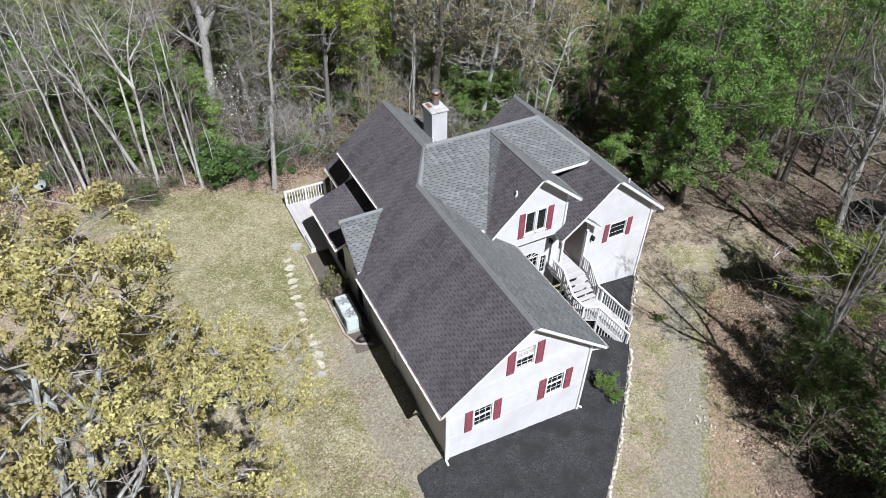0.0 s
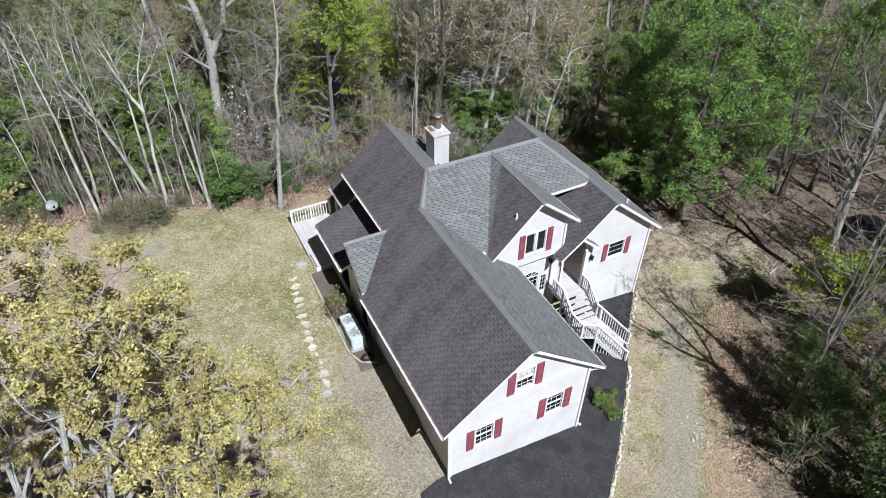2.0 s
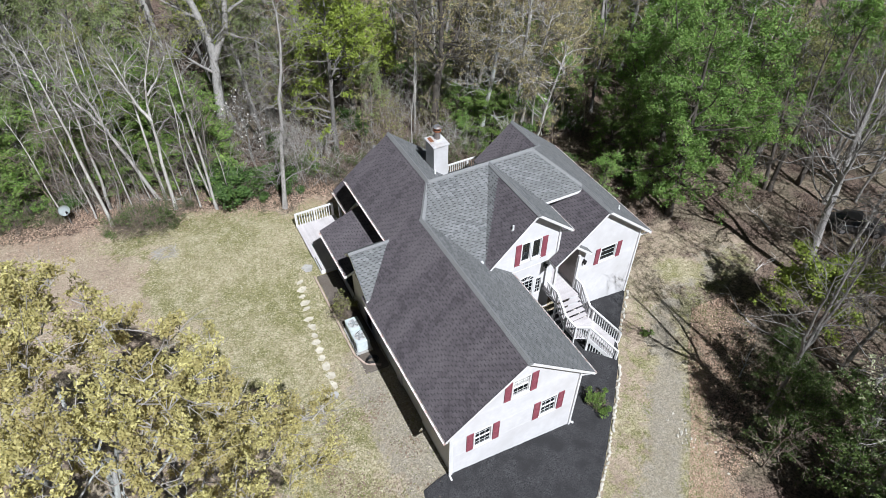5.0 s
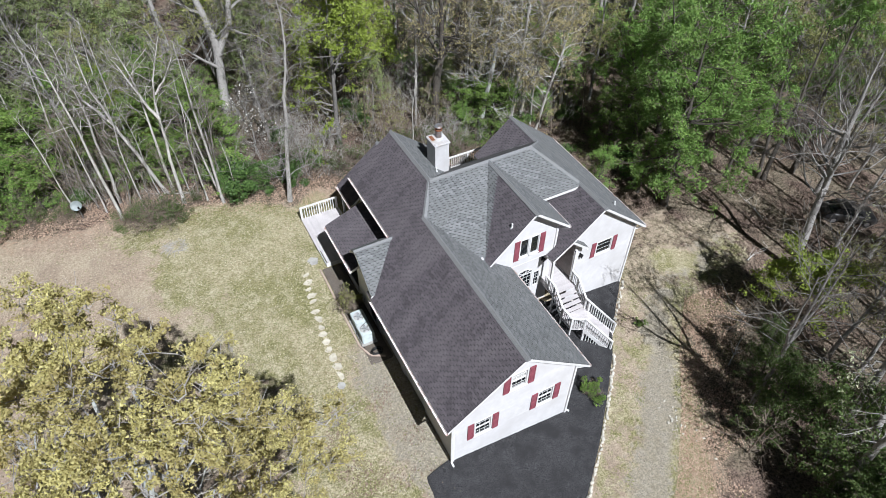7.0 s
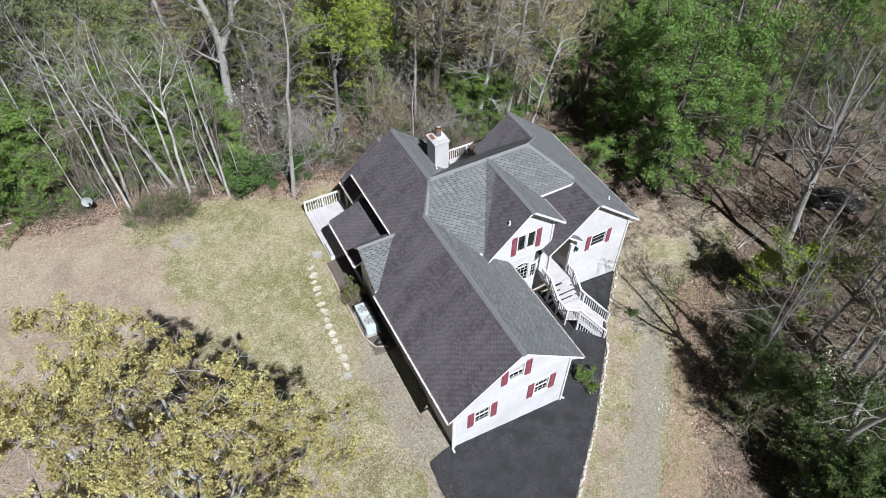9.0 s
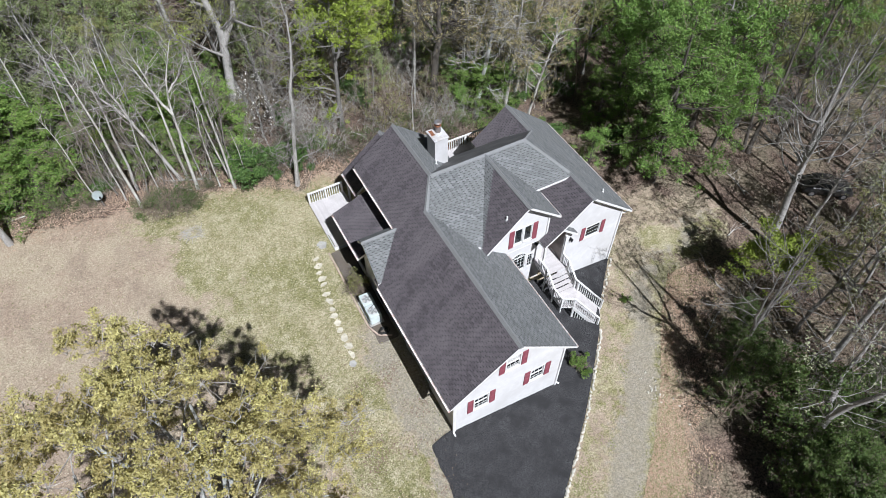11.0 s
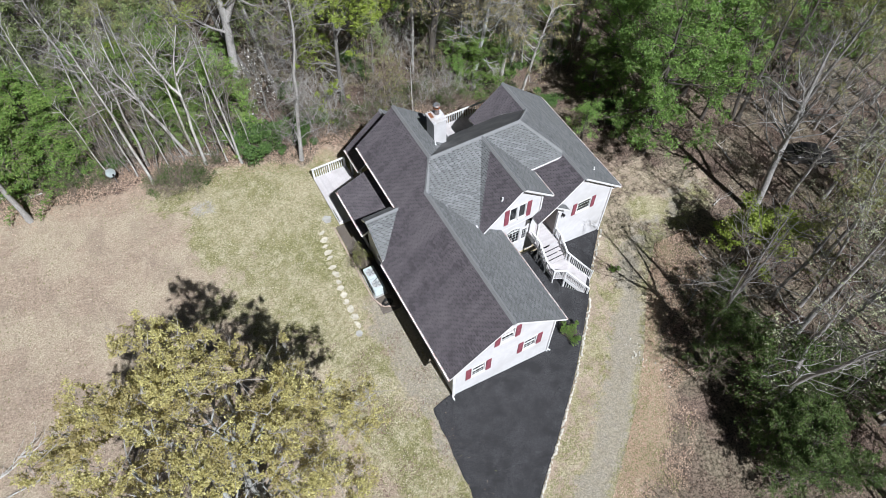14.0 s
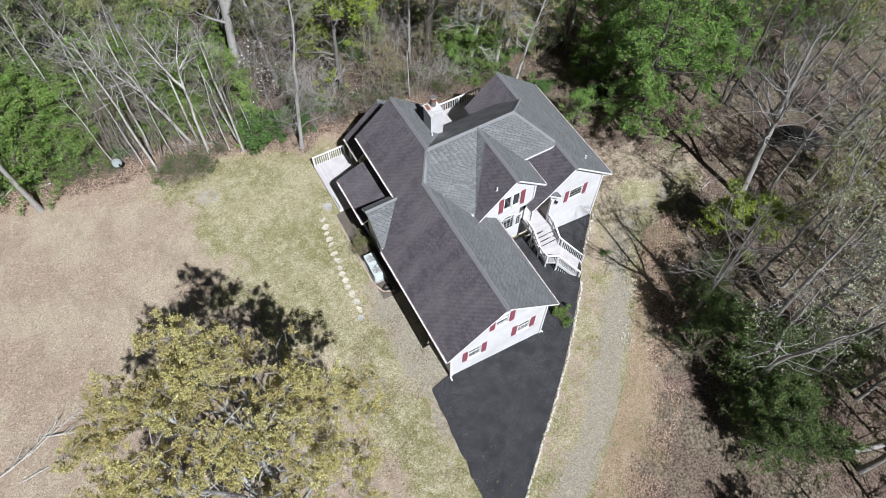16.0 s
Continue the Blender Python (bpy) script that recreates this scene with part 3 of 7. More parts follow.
def cap(points, width=0.34, seed=0):
    """Overlapping cap shingles along a ridge or hip, folded over it."""
    r = random.Random(seed)
    verts, fcs = [], []
    for (p, la, ra), (q, lb, rb) in zip(points, points[1:]):
        p, q = Vector(p), Vector(q)
        d = (q - p).normalized()
        length = (q - p).length
        k = max(1, int(length / 0.16))
        for i in range(k):
            a, b = p + d * (length * i / k - 0.02), p + d * (length * (i + 1) / k + 0.05)
            base = len(verts)
            for c, h in ((a, 0.03), (b, 0.048)):
                verts += [c + Vector(la) * (width / 2) + Vector((0, 0, h - 0.005)), c + Vector((0, 0, h + 0.02)), c + Vector(ra) * (width / 2) + Vector((0, 0, h - 0.005))]
            for c, h in ((a, -0.03), (b, -0.02)):
                verts += [c + Vector(la) * (width / 2) + Vector((0, 0, h)), c + Vector(ra) * (width / 2) + Vector((0, 0, h))]
            fcs += [(base, base + 1, base + 4, base + 3), (base + 1, base + 2, base + 5, base + 4), (base + 3, base + 4, base + 5, base + 9, base + 8), (base, base + 3, base + 8, base + 6), (base + 2, base + 7, base + 9, base + 5), (base + 1, base, base + 6, base + 7, base + 2)]
    return tagged(raw("ridge_cap", [tuple(v) for v in verts], fcs, CAP, house), kind="stuff")


def down(gx_, gy_, plane):
    """Unit-ish vector down a plane in a plan direction."""
    v = Vector((gx_, gy_, plane(gx_, gy_) - plane(0, 0)))
    return tuple(v.normalized())


# left-facing slopes take the darker copy, their shade being in its colour
SHD, GRY = SHINGLE_SHADED, SHINGLE
Y0 = -0.43
roof("roof_slope", [(-0.56, Y0), (X_A, Y0), (X_A, 9.6), (-0.56, 9.6)], A_LEFT, (0, -1), SHD, "dark shingle slope with shade in its colour", single=300, seed=1)
roof("roof_slope", [(-0.3, 9.6), (X_A, 9.6), (X_A, 10.5), (4.17, 11.17), (-0.3, 11.17)], A_LEFT, (0, -1), SHD, "dark shingle slope with shade in its colour", seed=2)
roof("roof_slope", [(1.8, 11.17), (4.17, 11.17), (X_Q, Y_B), (X_Q, 17.67), (1.8, 17.67)], A_LEFT, (0, -1), SHD, "dark shingle slope with shade in its colour", seed=3)
roof("roof_slope", [(X_A, Y0), (7.88, Y0), (7.88, 8.0), (5.99, 7.4), (X_A, 10.5)], A_RIGHT, (0, 1), GRY, "light grey shingle slope", seed=4)
roof("roof_slope", [(X_A, 10.5), (X_Q, Y_B), (X_D, Y_B), (5.96, 7.33)], B_NEAR, (1, -1), GRY, "light grey shingle slope", seed=5)
roof("roof_slope", [(X_D, Y_B), (X_P, Y_B), (X_C, 9.5), (13.75, 9.26), (11.05, 9.26)], B_NEAR, (1, -1), GRY, "light grey shingle slope", seed=6)
roof("roof_slope", [(X_Q, Y_B), (X_P, Y_B), (X_C, 14.19), (12.6, 15.5), (8.23, 15.5)], B_FAR, (1, 1), FAR_ROOFING, "smooth dark roof slope facing the woods", seed=7, bare=True)
roof("roof_slope", [(X_Q, Y_B), (8.0, 15.27), (8.0, 17.67), (X_Q, 17.67)], AB_RIGHT, (0, 1), GRY, "light grey shingle slope", seed=8)
roof("roof_slope", [(X_D, 6.87), (X_D, 11.05), (5.99, 7.36), (5.99, 6.87)], D_LEFT, (0, -1), SHD, "dark shingle slope with shade in its colour", seed=9)
# same plane as the slope above, but in the lit slopes' lighter colour
roof("roof_slope", [(X_D, 11.05), (X_D, Y_B), (5.99, 7.36)], D_LEFT, (0, -1), GRY, "light grey shingle triangle beside the dormer ridge", seed=21)
roof("roof_slope", [(X_D, 6.87), (11.41, 6.87), (11.41, 9.26), (11.05, 9.26), (X_D, Y_B)], D_RIGHT, (0, 1), GRY, "light grey shingle slope", seed=10)
roof("roof_slope", [(10.4, 6.62), (11.75, 6.62), (X_C, 6.74), (X_C, 11.0), (10.95, 11.0), (10.95, 7.3), (10.4, 7.3)], C_LEFT, (0, -1), SHD, "dark shingle slope with shade in its colour", seed=11)
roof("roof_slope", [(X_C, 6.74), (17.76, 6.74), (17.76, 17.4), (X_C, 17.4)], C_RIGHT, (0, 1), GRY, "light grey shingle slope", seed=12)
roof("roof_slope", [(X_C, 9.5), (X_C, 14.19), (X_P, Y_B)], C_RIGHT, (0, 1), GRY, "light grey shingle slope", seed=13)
roof("roof_slope", [(11.0, 15.5), (12.6, 15.5), (X_C, 14.19), (X_C, 17.4), (11.0, 17.4)], C_LEFT, (0, -1), SHD, "dark shingle slope with shade in its colour", seed=14)
roof("roof_slope", [(-0.5, 11.18), (1.89, 11.18), (-0.25, 9.0), (-0.5, 9.0)], E_NEAR, (1, -1), GRY, "light grey shingle slope", seed=15)
roof("roof_slope", [(-0.5, 11.18), (1.89, 11.18), (1.89, 12.0), (-0.5, 12.0)], E_FAR, (1, 1), GRY, "grey shingle slope", seed=16)
roof("roof_slope", [(-0.6, 12.02), (2.25, 12.02), (2.25, 16.5), (-0.6, 16.5)], F_ROOF, (0, -1), SHD, "low shingle roof over the back porch", seed=17)
roof("roof_slope", [(1.65, 17.7), (X_Q, 17.7), (X_Q, 20.25), (1.65, 20.25)], G_LEFT, (0, -1), SHD, "lower shingle slope behind the gable", seed=18)
roof("roof_slope", [(X_Q, 17.7), (8.2, 17.7), (8.2, 20.25), (X_Q, 20.25)], G_RIGHT, (0, 1), GRY, "lower shingle slope behind the gable", seed=19)
roof("roof_slope", [(11.75, 6.62), (13.04, 6.62), (13.04, 7.13), (11.75, 7.13)], ENTRY_RIGHT, (0, 1), GRY, "small shingle slope over the entry", seed=20)

L_S, R_S = (-0.78, 0, -0.628), (0.78, 0, -0.628)
N_S, F_S = (0, -0.859, -0.513), (0, 0.859, -0.513)
cap([((X_A, Y0 - 0.02, RIDGE_A), L_S, R_S), ((X_A, 10.5, RIDGE_A), L_S, R_S)])
cap([((X_A, 10.45, RIDGE_A), L_S, (0.72, -0.5, -0.45)), ((X_Q, Y_B + 0.1, RIDGE_B), L_S, (0.72, -0.5, -0.45))])
cap([((X_Q, 17.7, RIDGE_B), R_S, L_S), ((X_Q, Y_B, RIDGE_B), R_S, L_S)])
cap([((X_Q, Y_B, RIDGE_B), F_S, N_S), ((X_P, Y_B, RIDGE_B), F_S, N_S)])
cap([((X_D, 6.85, RIDGE_B), L_S, R_S), ((X_D, Y_B, RIDGE_B), L_S, R_S)])
cap([((X_C, 9.5, RIDGE_C), (-0.6, -0.6, -0.5), R_S), ((X_P, Y_B, RIDGE_B), (-0.6, -0.6, -0.5), R_S)])
cap([((X_C, 6.72, RIDGE_C), L_S, R_S), ((X_C, 9.5, RIDGE_C), L_S, R_S)])
cap([((X_P, Y_B, RIDGE_B), (-0.6, 0.6, -0.5), R_S), ((X_C, 14.19, RIDGE_C), (-0.6, 0.6, -0.5), R_S)])
cap([((X_C, 14.19, RIDGE_C), L_S, R_S), ((X_C, 17.4, RIDGE_C), L_S, R_S)])
cap([((-0.52, 11.18, 6.1), F_S, N_S), ((1.9, 11.18, 6.1), F_S, N_S)], 0.3)
cap([((X_Q, 17.7, 6.0), L_S, R_S), ((X_Q, 20.25, 6.0), L_S, R_S)])


# walls of lapped siding, course by course, with openings left in them
def wall(axis, at, out, profile, holes=(), thickness=0.14, lap=0.115, label="", material=None, name="wall"):
    """axis 'y': a wall in the plane y = at whose outside faces out (+1/-1) and whose outline is (x, z); axis 'x' likewise with (y, z)."""
    zs = sorted({round(p[1], 4) for p in profile} | {round(z, 4) for h in holes for z in (h[2], h[3])})
    levels = []
    z = zs[0]
    while z < zs[-1] - 1e-4:
        nxt = min([v for v in zs if v > z + 1e-4] + [z + lap])
        nxt = min(nxt, z + lap)
        levels.append((z, nxt))
        z = nxt
    verts, faces = [], []
    for za, zb in levels:
        sa, sb = span([(b, a) for a, b in profile], 0, za + 1e-5), span([(b, a) for a, b in profile], 0, zb - 1e-5)
        if not sa or not sb:
            continue
        cuts = [(h[0], h[1]) for h in holes if h[2] < (za + zb) / 2 < h[3]]
        pieces, u = [], 0
        edges = [(sa[0], sb[0])]
        for c0, c1 in sorted(cuts):
            pieces.append((edges[-1], (c0, c0)))
            edges.append((c1, c1))
        pieces.append((edges[-1], (sa[1], sb[1])))
        for (la, lb), (ra, rb) in pieces:
            if ra - la < 0.005 and rb - lb < 0.005:
                continue
            base = len(verts)
            for uu, zz, proud in ((la, za, 0.016), (ra, za, 0.016), (rb, zb, 0.0), (lb, zb, 0.0)):
                verts.append((uu, at + out * proud, zz) if axis == "y" else (at + out * proud, uu, zz))
            for uu, zz in ((la, za), (ra, za), (rb, zb), (lb, zb)):
                verts.append((uu, at - out * thickness, zz) if axis == "y" else (at - out * thickness, uu, zz))
            fs = [(0, 1, 2, 3), (7, 6, 5, 4), (0, 4, 5, 1), (1, 5, 6, 2), (2, 6, 7, 3), (3, 7, 4, 0)]
            turn = (out < 0) == (axis == "y")
            faces += [tuple(base + i for i in (f if turn else f[::-1])) for f in fs]
    ob = raw(name, verts, faces, material or SIDING, house, label)
    bm = bmesh.new()
    bm.from_mesh(ob.data)
    bmesh.ops.remove_doubles(bm, verts=bm.verts, dist=0.0005)
    bm.to_mesh(ob.data)
    bm.free()
    return ob


def y_window(x0, x1, z0, z1, y, rows=2, cols=3, sill=True, blind=0.0, single=False):
    """A double-hung window in a wall that faces -y: frame, two sashes with bars, panes and a sill."""
    bm = bmesh.new()
    f = 0.05
    for b in ((x0 - f, x0 + 0.03, z0 - f, z1 + f), (x1 - 0.03, x1 + f, z0 - f, z1 + f), (x0 + 0.03, x1 - 0.03, z1 - 0.03, z1 + f), (x0 + 0.03, x1 - 0.03, z0 - f, z0 + 0.03)):
        box(bm, b[0], b[1], y - 0.035, y + 0.1, b[2], b[3])
    win = part("window", bm, TRIM, house, "white-framed window with dark panes")
    zm = (z0 + z1) / 2
    for k, (a, b) in enumerate(((z0, z1),) if single else ((z0, zm), (zm, z1))):
        yy = y + 0.02 + 0.03 * k
        bm = bmesh.new()
        for q in ((x0 + 0.03, x0 + 0.055, a, b), (x1 - 0.055, x1 - 0.03, a, b), (x0 + 0.055, x1 - 0.055, a, a + 0.035), (x0 + 0.055, x1 - 0.055, b - 0.035, b)):
            box(bm, q[0], q[1], yy, yy + 0.03, q[2], q[3])
        for i in range(1, cols):
            xx = x0 + (x1 - x0) * i / cols
            box(bm, xx - 0.01, xx + 0.01, yy + 0.002, yy + 0.02, a + 0.02, b - 0.02)
        for j in range(1, rows):
            zz = a + (b - a) * j / rows
            box(bm, x0 + 0.05, x1 - 0.05, yy + 0.003, yy + 0.019, zz - 0.01, zz + 0.01)
        part("sash", bm, TRIM, win)
        bm = bmesh.new()
        box(bm, x0 + 0.05, x1 - 0.05, yy + 0.012, yy + 0.018, a + 0.03, b - 0.03)
        part("pane", bm, clear_glass if blind else glass, win).visible_shadow = False
    if blind:
        bm = bmesh.new()
        for i in range(int((z1 - z0) * blind / 0.05)):
            zz = z1 - 0.04 - i * 0.05
            box(bm, x0 + 0.04, x1 - 0.04, y + 0.1, y + 0.11, zz - 0.046, zz)
        part("blind", bm, CURTAIN, win, "lowered white window blind")
    bm = bmesh.new()
    box(bm, x0 - 0.3, x1 + 0.3, y + 0.5, y + 0.52, z0 - 0.3, z1 + 0.3)
    part("pane_backing", bm, PANE_BACKING, win)
    if sill:
        bm = bmesh.new()
        box(bm, x0 - 0.1, x1 + 0.1, y - 0.07, y + 0.02, z0 - f - 0.035, z0 - f)
        part("sill", bm, TRIM, win)
    return win


def shutter(x0, x1, z0, z1, y):
    """A panelled shutter on a wall that faces -y."""
    bm = bmesh.new()
    box(bm, x0, x1, y - 0.03, y - 0.012, z0, z1)
    zm = z0 + (z1 - z0) * 0.5
    for b in ((x0, x0 + 0.055, z0, z1), (x1 - 0.055, x1, z0, z1), (x0 + 0.055, x1 - 0.055, z0, z0 + 0.08), (x0 + 0.055, x1 - 0.055, z1 - 0.08, z1), (x0 + 0.055, x1 - 0.055, zm - 0.04, zm + 0.04)):
        box(bm, b[0], b[1], y - 0.045, y - 0.03, b[2], b[3])
    for a, b in ((z0 + 0.12, zm - 0.08), (zm + 0.08, z1 - 0.12)):
        box(bm, x0 + 0.09, x1 - 0.09, y - 0.04, y - 0.03, a, b)
    return part("shutter", bm, SHUTTER, house, "burgundy panelled shutter")


W1, W2, W3 = (1.26, 2.2, 1.64, 2.95), (3.2, 4.13, 4.56, 5.86), (5.12, 6.05, 1.64, 2.95)
under = 0.2


def rake(x):
    return min(A_LEFT(x, 0), A_RIGHT(x, 0)) - under


wall("y", 0, -1, [(0, -0.35), (7.32, -1.0), (7.32, rake(7.32)), (X_A, rake(X_A)), (0, rake(0))], [W1, W2, W3], label="white gable wall with three shuttered windows")
for w, bl in ((W1, 0), (W2, 0.62), (W3, 0)):
    y_window(*w, 0.0, blind=bl)
    for a in (w[0] - 0.46, w[1] + 0.08):
        shutter(a, a + 0.37, w[2] - 0.07, w[3] + 0.06, -0.016)
wall("x", 0, -1, [(0, -0.3), (9.3, -0.1), (9.3, rake(0)), (0, rake(0))], [(3.3, 5.9, 0.02, 2.5), (6.5, 9.1, 0.1, 2.5)], label="shaded white side wall with two garage openings")
wall("x", 7.32, 1, [(0, -1.2), (7.9, -1.2), (7.9, rake(7.32)), (0, rake(7.32))])
# block under the cross roof and the dormer gable
D_Y, LOW_Y = 7.42, 7.95
drake = lambda x: min(D_LEFT(x, 0), D_RIGHT(x, 0)) - under
DW1, DW2 = (8.4, 9.0, 4.72, 6.13), (9.12, 9.7, 4.72, 6.13)
wall("y", D_Y, -1, [(5.85, 4.1), (10.93, 4.1), (10.93, drake(10.93)), (X_D, drake(X_D)), (5.85, drake(5.85))], [DW1, DW2], label="white dormer gable with a shuttered double window")
for w in (DW1, DW2):
    y_window(*w, D_Y, rows=1, cols=1, single=True)
shutter(7.98, 8.34, 4.55, 6.18, D_Y - 0.016)
shutter(9.76, 10.12, 4.55, 6.18, D_Y - 0.016)
FAN, SIDE = (8.75, 9.95, 0.75, 2.2), (10.12, 10.55, 0.75, 2.1)
wall("y", LOW_Y, -1, [(7.3, -1.4), (11.34, -1.4), (11.34, 4.1), (7.3, 4.1)], [FAN, SIDE], label="white wall below the dormer")
y_window(*FAN, LOW_Y, rows=4, cols=4, sill=False, single=True)
y_window(*SIDE, LOW_Y, rows=4, cols=2, sill=False, single=True)
bm = bmesh.new()
box(bm, 5.9, 10.93, D_Y, LOW_Y, 4.0, 4.1)
part("soffit", bm, SOFFIT, house)
bm = bmesh.new()
cx, cz, rr = (FAN[0] + FAN[1]) / 2, FAN[3] + 0.05, 0.6
for i in range(16):
    a0, a1 = math.pi * i / 16, math.pi * (i + 1) / 16
    beam(bm, (cx + rr * math.cos(a0), LOW_Y - 0.03, cz + 0.62 * rr * math.sin(a0)), (cx + rr * math.cos(a1), LOW_Y - 0.03, cz + 0.62 * rr * math.sin(a1)), 0.05, 0.05, (0, 1, 0))
for i in range(1, 5):
    a0 = math.pi * i / 5
    beam(bm, (cx, LOW_Y - 0.035, cz), (cx + rr * math.cos(a0), LOW_Y - 0.035, cz + 0.62 * rr * math.sin(a0)), 0.025, 0.03, (0, 1, 0))
fanlight = part("fanlight", bm, TRIM, house, "white arched fanlight")
bm = bmesh.new()
fan_ring = [bm.verts.new((cx + rr * math.cos(math.pi * i / 16), LOW_Y - 0.022, cz + 0.62 * rr * math.sin(math.pi * i / 16))) for i in range(17)]
fan_back = [bm.verts.new((v.co.x, LOW_Y - 0.017, v.co.z)) for v in fan_ring]
bm.faces.new(fan_ring)
bm.faces.new(fan_back[::-1])
part("pane", bm, glass, fanlight)
wall("x", 10.93, 1, [(8.1, -1.5), (12.2, -1.5), (12.2, 6.5), (8.1, 6.5)], label="white wall beside the entry")
wall("x", 5.8, -1, [(7.42, 3.9), (10.4, 3.9), (10.4, 5.9), (7.42, 5.8)])
# right wing
crake = lambda x: min(C_LEFT(x, 0), C_RIGHT(x, 0)) - under
CW = (14.24, 15.42, 2.42, 3.52)
wall("y", 7.14, -1, [(12.45, -1.75), (17.18, -2.15), (17.18, crake(17.18)), (X_C, crake(X_C)), (12.45, crake(12.45))], [CW], label="white gable wall of the wing with one shuttered window")
y_window(*CW, 7.14, rows=3, cols=1, single=True)
shutter(13.82, 14.14, 2.3, 3.6, 7.124)
shutter(15.5, 15.82, 2.3, 3.6, 7.124)
wall("x", 17.18, 1, [(7.14, -2.3), (17.1, -2.0), (17.1, crake(17.18)), (7.14, crake(17.18))], label="white side wall of the wing")
wall("y", 17.1, 1, [(11.4, -1.8), (17.18, -2.1), (17.18, crake(17.18)), (X_C, crake(X_C)), (11.4, crake(11.4))])
wall("x", 12.45, -1, [(7.14, -1.8), (9.2, -1.8), (9.2, 5.3), (7.14, 5.3)], material=DOORDARK, label="taupe wall inside the entry porch")
wall("y", 9.2, -1, [(10.93, -1.6), (12.45, -1.6), (12.45, 5.0), (10.93, 3.9)], [(11.2, 12.15, 1.0, 3.05)], label="white wall behind the porch")
wall("x", 11.4, -1, [(14, -1), (17.1, -1), (17.1, 4.7), (14, 4.7)])
wall("y", 15.1, 1, [(7.5, -0.6), (11.4, -1.0), (11.4, 5.9), (7.5, 5.9)])
wall("x", 7.5, 1, [(15.1, -0.5), (17.4, -0.5), (17.4, 6.2), (15.1, 6.2)])
wall("y", 17.4, 1, [(2.3, 0), (7.5, -0.4), (7.5, 6.2), (X_Q, 8.25), (2.3, 6.15)])
wall("x", 2.3, -1, [(11.2, 0), (17.4, 0), (17.4, 6.2), (11.2, 6.2)], label="shaded white wall over the porch roof")
wall("x", 11.1, 1, [(9.2, 3.5), (12.1, 3.5), (12.1, 6.6), (9.2, 6.6)])
wall("y", 10.9, -1, [(11.0, 4.0), (13.6, 6.2), (13.6, 6.9), (11.0, 6.9)])
# side gable and porch room
wall("x", -0.05, -1, [(9.3, -0.1), (11.95, -0.1), (11.95, E_FAR(0, 11.95) - 0.2), (11.18, 5.9), (9.3, E_NEAR(0, 9.3) - 0.2)], [(9.9, 10.8, 0.4, 2.4)], label="shaded white wall under the small side gable")
wall("y", 9.3, -1, [(-0.05, -0.1), (1.2, -0.1), (1.2, 5.2), (-0.05, 4.38)])
wall("y", 11.95, 1, [(-0.05, 0), (2.3, 0), (2.3, 5.3), (-0.05, 5.3)])
wall("x", -0.02, -1, [(11.95, 0), (16.2, 0.1), (16.2, 3.6), (11.95, 3.6)], [(12.6, 14.2, 0.9, 2.9)], label="shaded white wall of the back porch room")
wall("y", 16.2, 1, [(-0.02, 0), (2.3, 0), (2.3, 4.5), (-0.02, 3.6)], [(0.5, 1.6, 0.9, 2.9)])
for yy in (2.2, 4.5):
    pass
for y0, y1 in ((3.3, 5.9), (6.5, 9.1)):
    bm = bmesh.new()
    for i in range(4):
        box(bm, 0.06, 0.1, y0 + 0.02, y1 - 0.02, 0.05 + i * 0.61, 0.05 + i * 0.61 + 0.595)
    part("garage_door", bm, TRIM, house, "closed white panelled garage door")
for y0, y1, z0, z1, x in ((9.9, 10.8, 0.4, 2.4, -0.05), (12.6, 14.2, 0.9, 2.9, -0.02)):
    bm = bmesh.new()
    box(bm, x + 0.05, x + 0.06, y0, y1, z0, z1)
    part("pane", bm, glass, house)
    bm = bmesh.new()
    box(bm, x + 0.5, x + 0.52, y0 - 0.3, y1 + 0.3, z0 - 0.2, z1 + 0.2)
    part("pane_backing", bm, PANE_BACKING, house)
bm = bmesh.new()
box(bm, 11.2, 12.15, 9.21, 9.26, 1.0, 3.05)
for a, b in ((1.2, 1.9), (2.1, 2.85)):
    for c, d in ((11.32, 11.62), (11.73, 12.03)):
        box(bm, c, d, 9.19, 9.21, a, b)
part("front_door", bm, SHUTTER, house, "burgundy panelled front door in the porch")

# soffits, rake boards, gutters, corner boards and downspouts
for x, y, z0, z1 in ((-0.02, -0.03, -0.3, rake(0)), (7.34, -0.03, -1.0, rake(7.32)), (17.2, 7.11, -2.1, crake(17.18)), (10.95, D_Y - 0.03, 4.1, drake(10.93))):
    bm = bmesh.new()
    beam(bm, (x, y, z0), (x, y, z1), 0.12, 0.1, (0, 1, 0))
    part("corner_board", bm, TRIM, house)


def gutter(a, b, name="gutter"):
    bm = bmesh.new()
    a, b = Vector(a), Vector(b)
    d = (b - a).normalized()
    side = Vector((-d.y, d.x, 0))
    prof = [(0.0, 0.06), (0.0, -0.06), (0.1, -0.06), (0.13, 0.05), (0.115, 0.05), (0.09, -0.045), (0.012, -0.045), (0.012, 0.06)]
    rings = [[bm.verts.new(p + side * u + Vector((0, 0, v))) for u, v in prof] for p in (a, b)]
    for i in range(len(prof)):
        j = (i + 1) % len(prof)
        bm.faces.new((rings[0][i], rings[1][i], rings[1][j], rings[0][j]))
    bm.faces.new(rings[0][::-1])
    bm.faces.new(rings[1])
    bmesh.ops.recalc_face_normals(bm, faces=bm.faces)
    return part(name, bm, GUTTER, house, "white gutter stained by leaves")


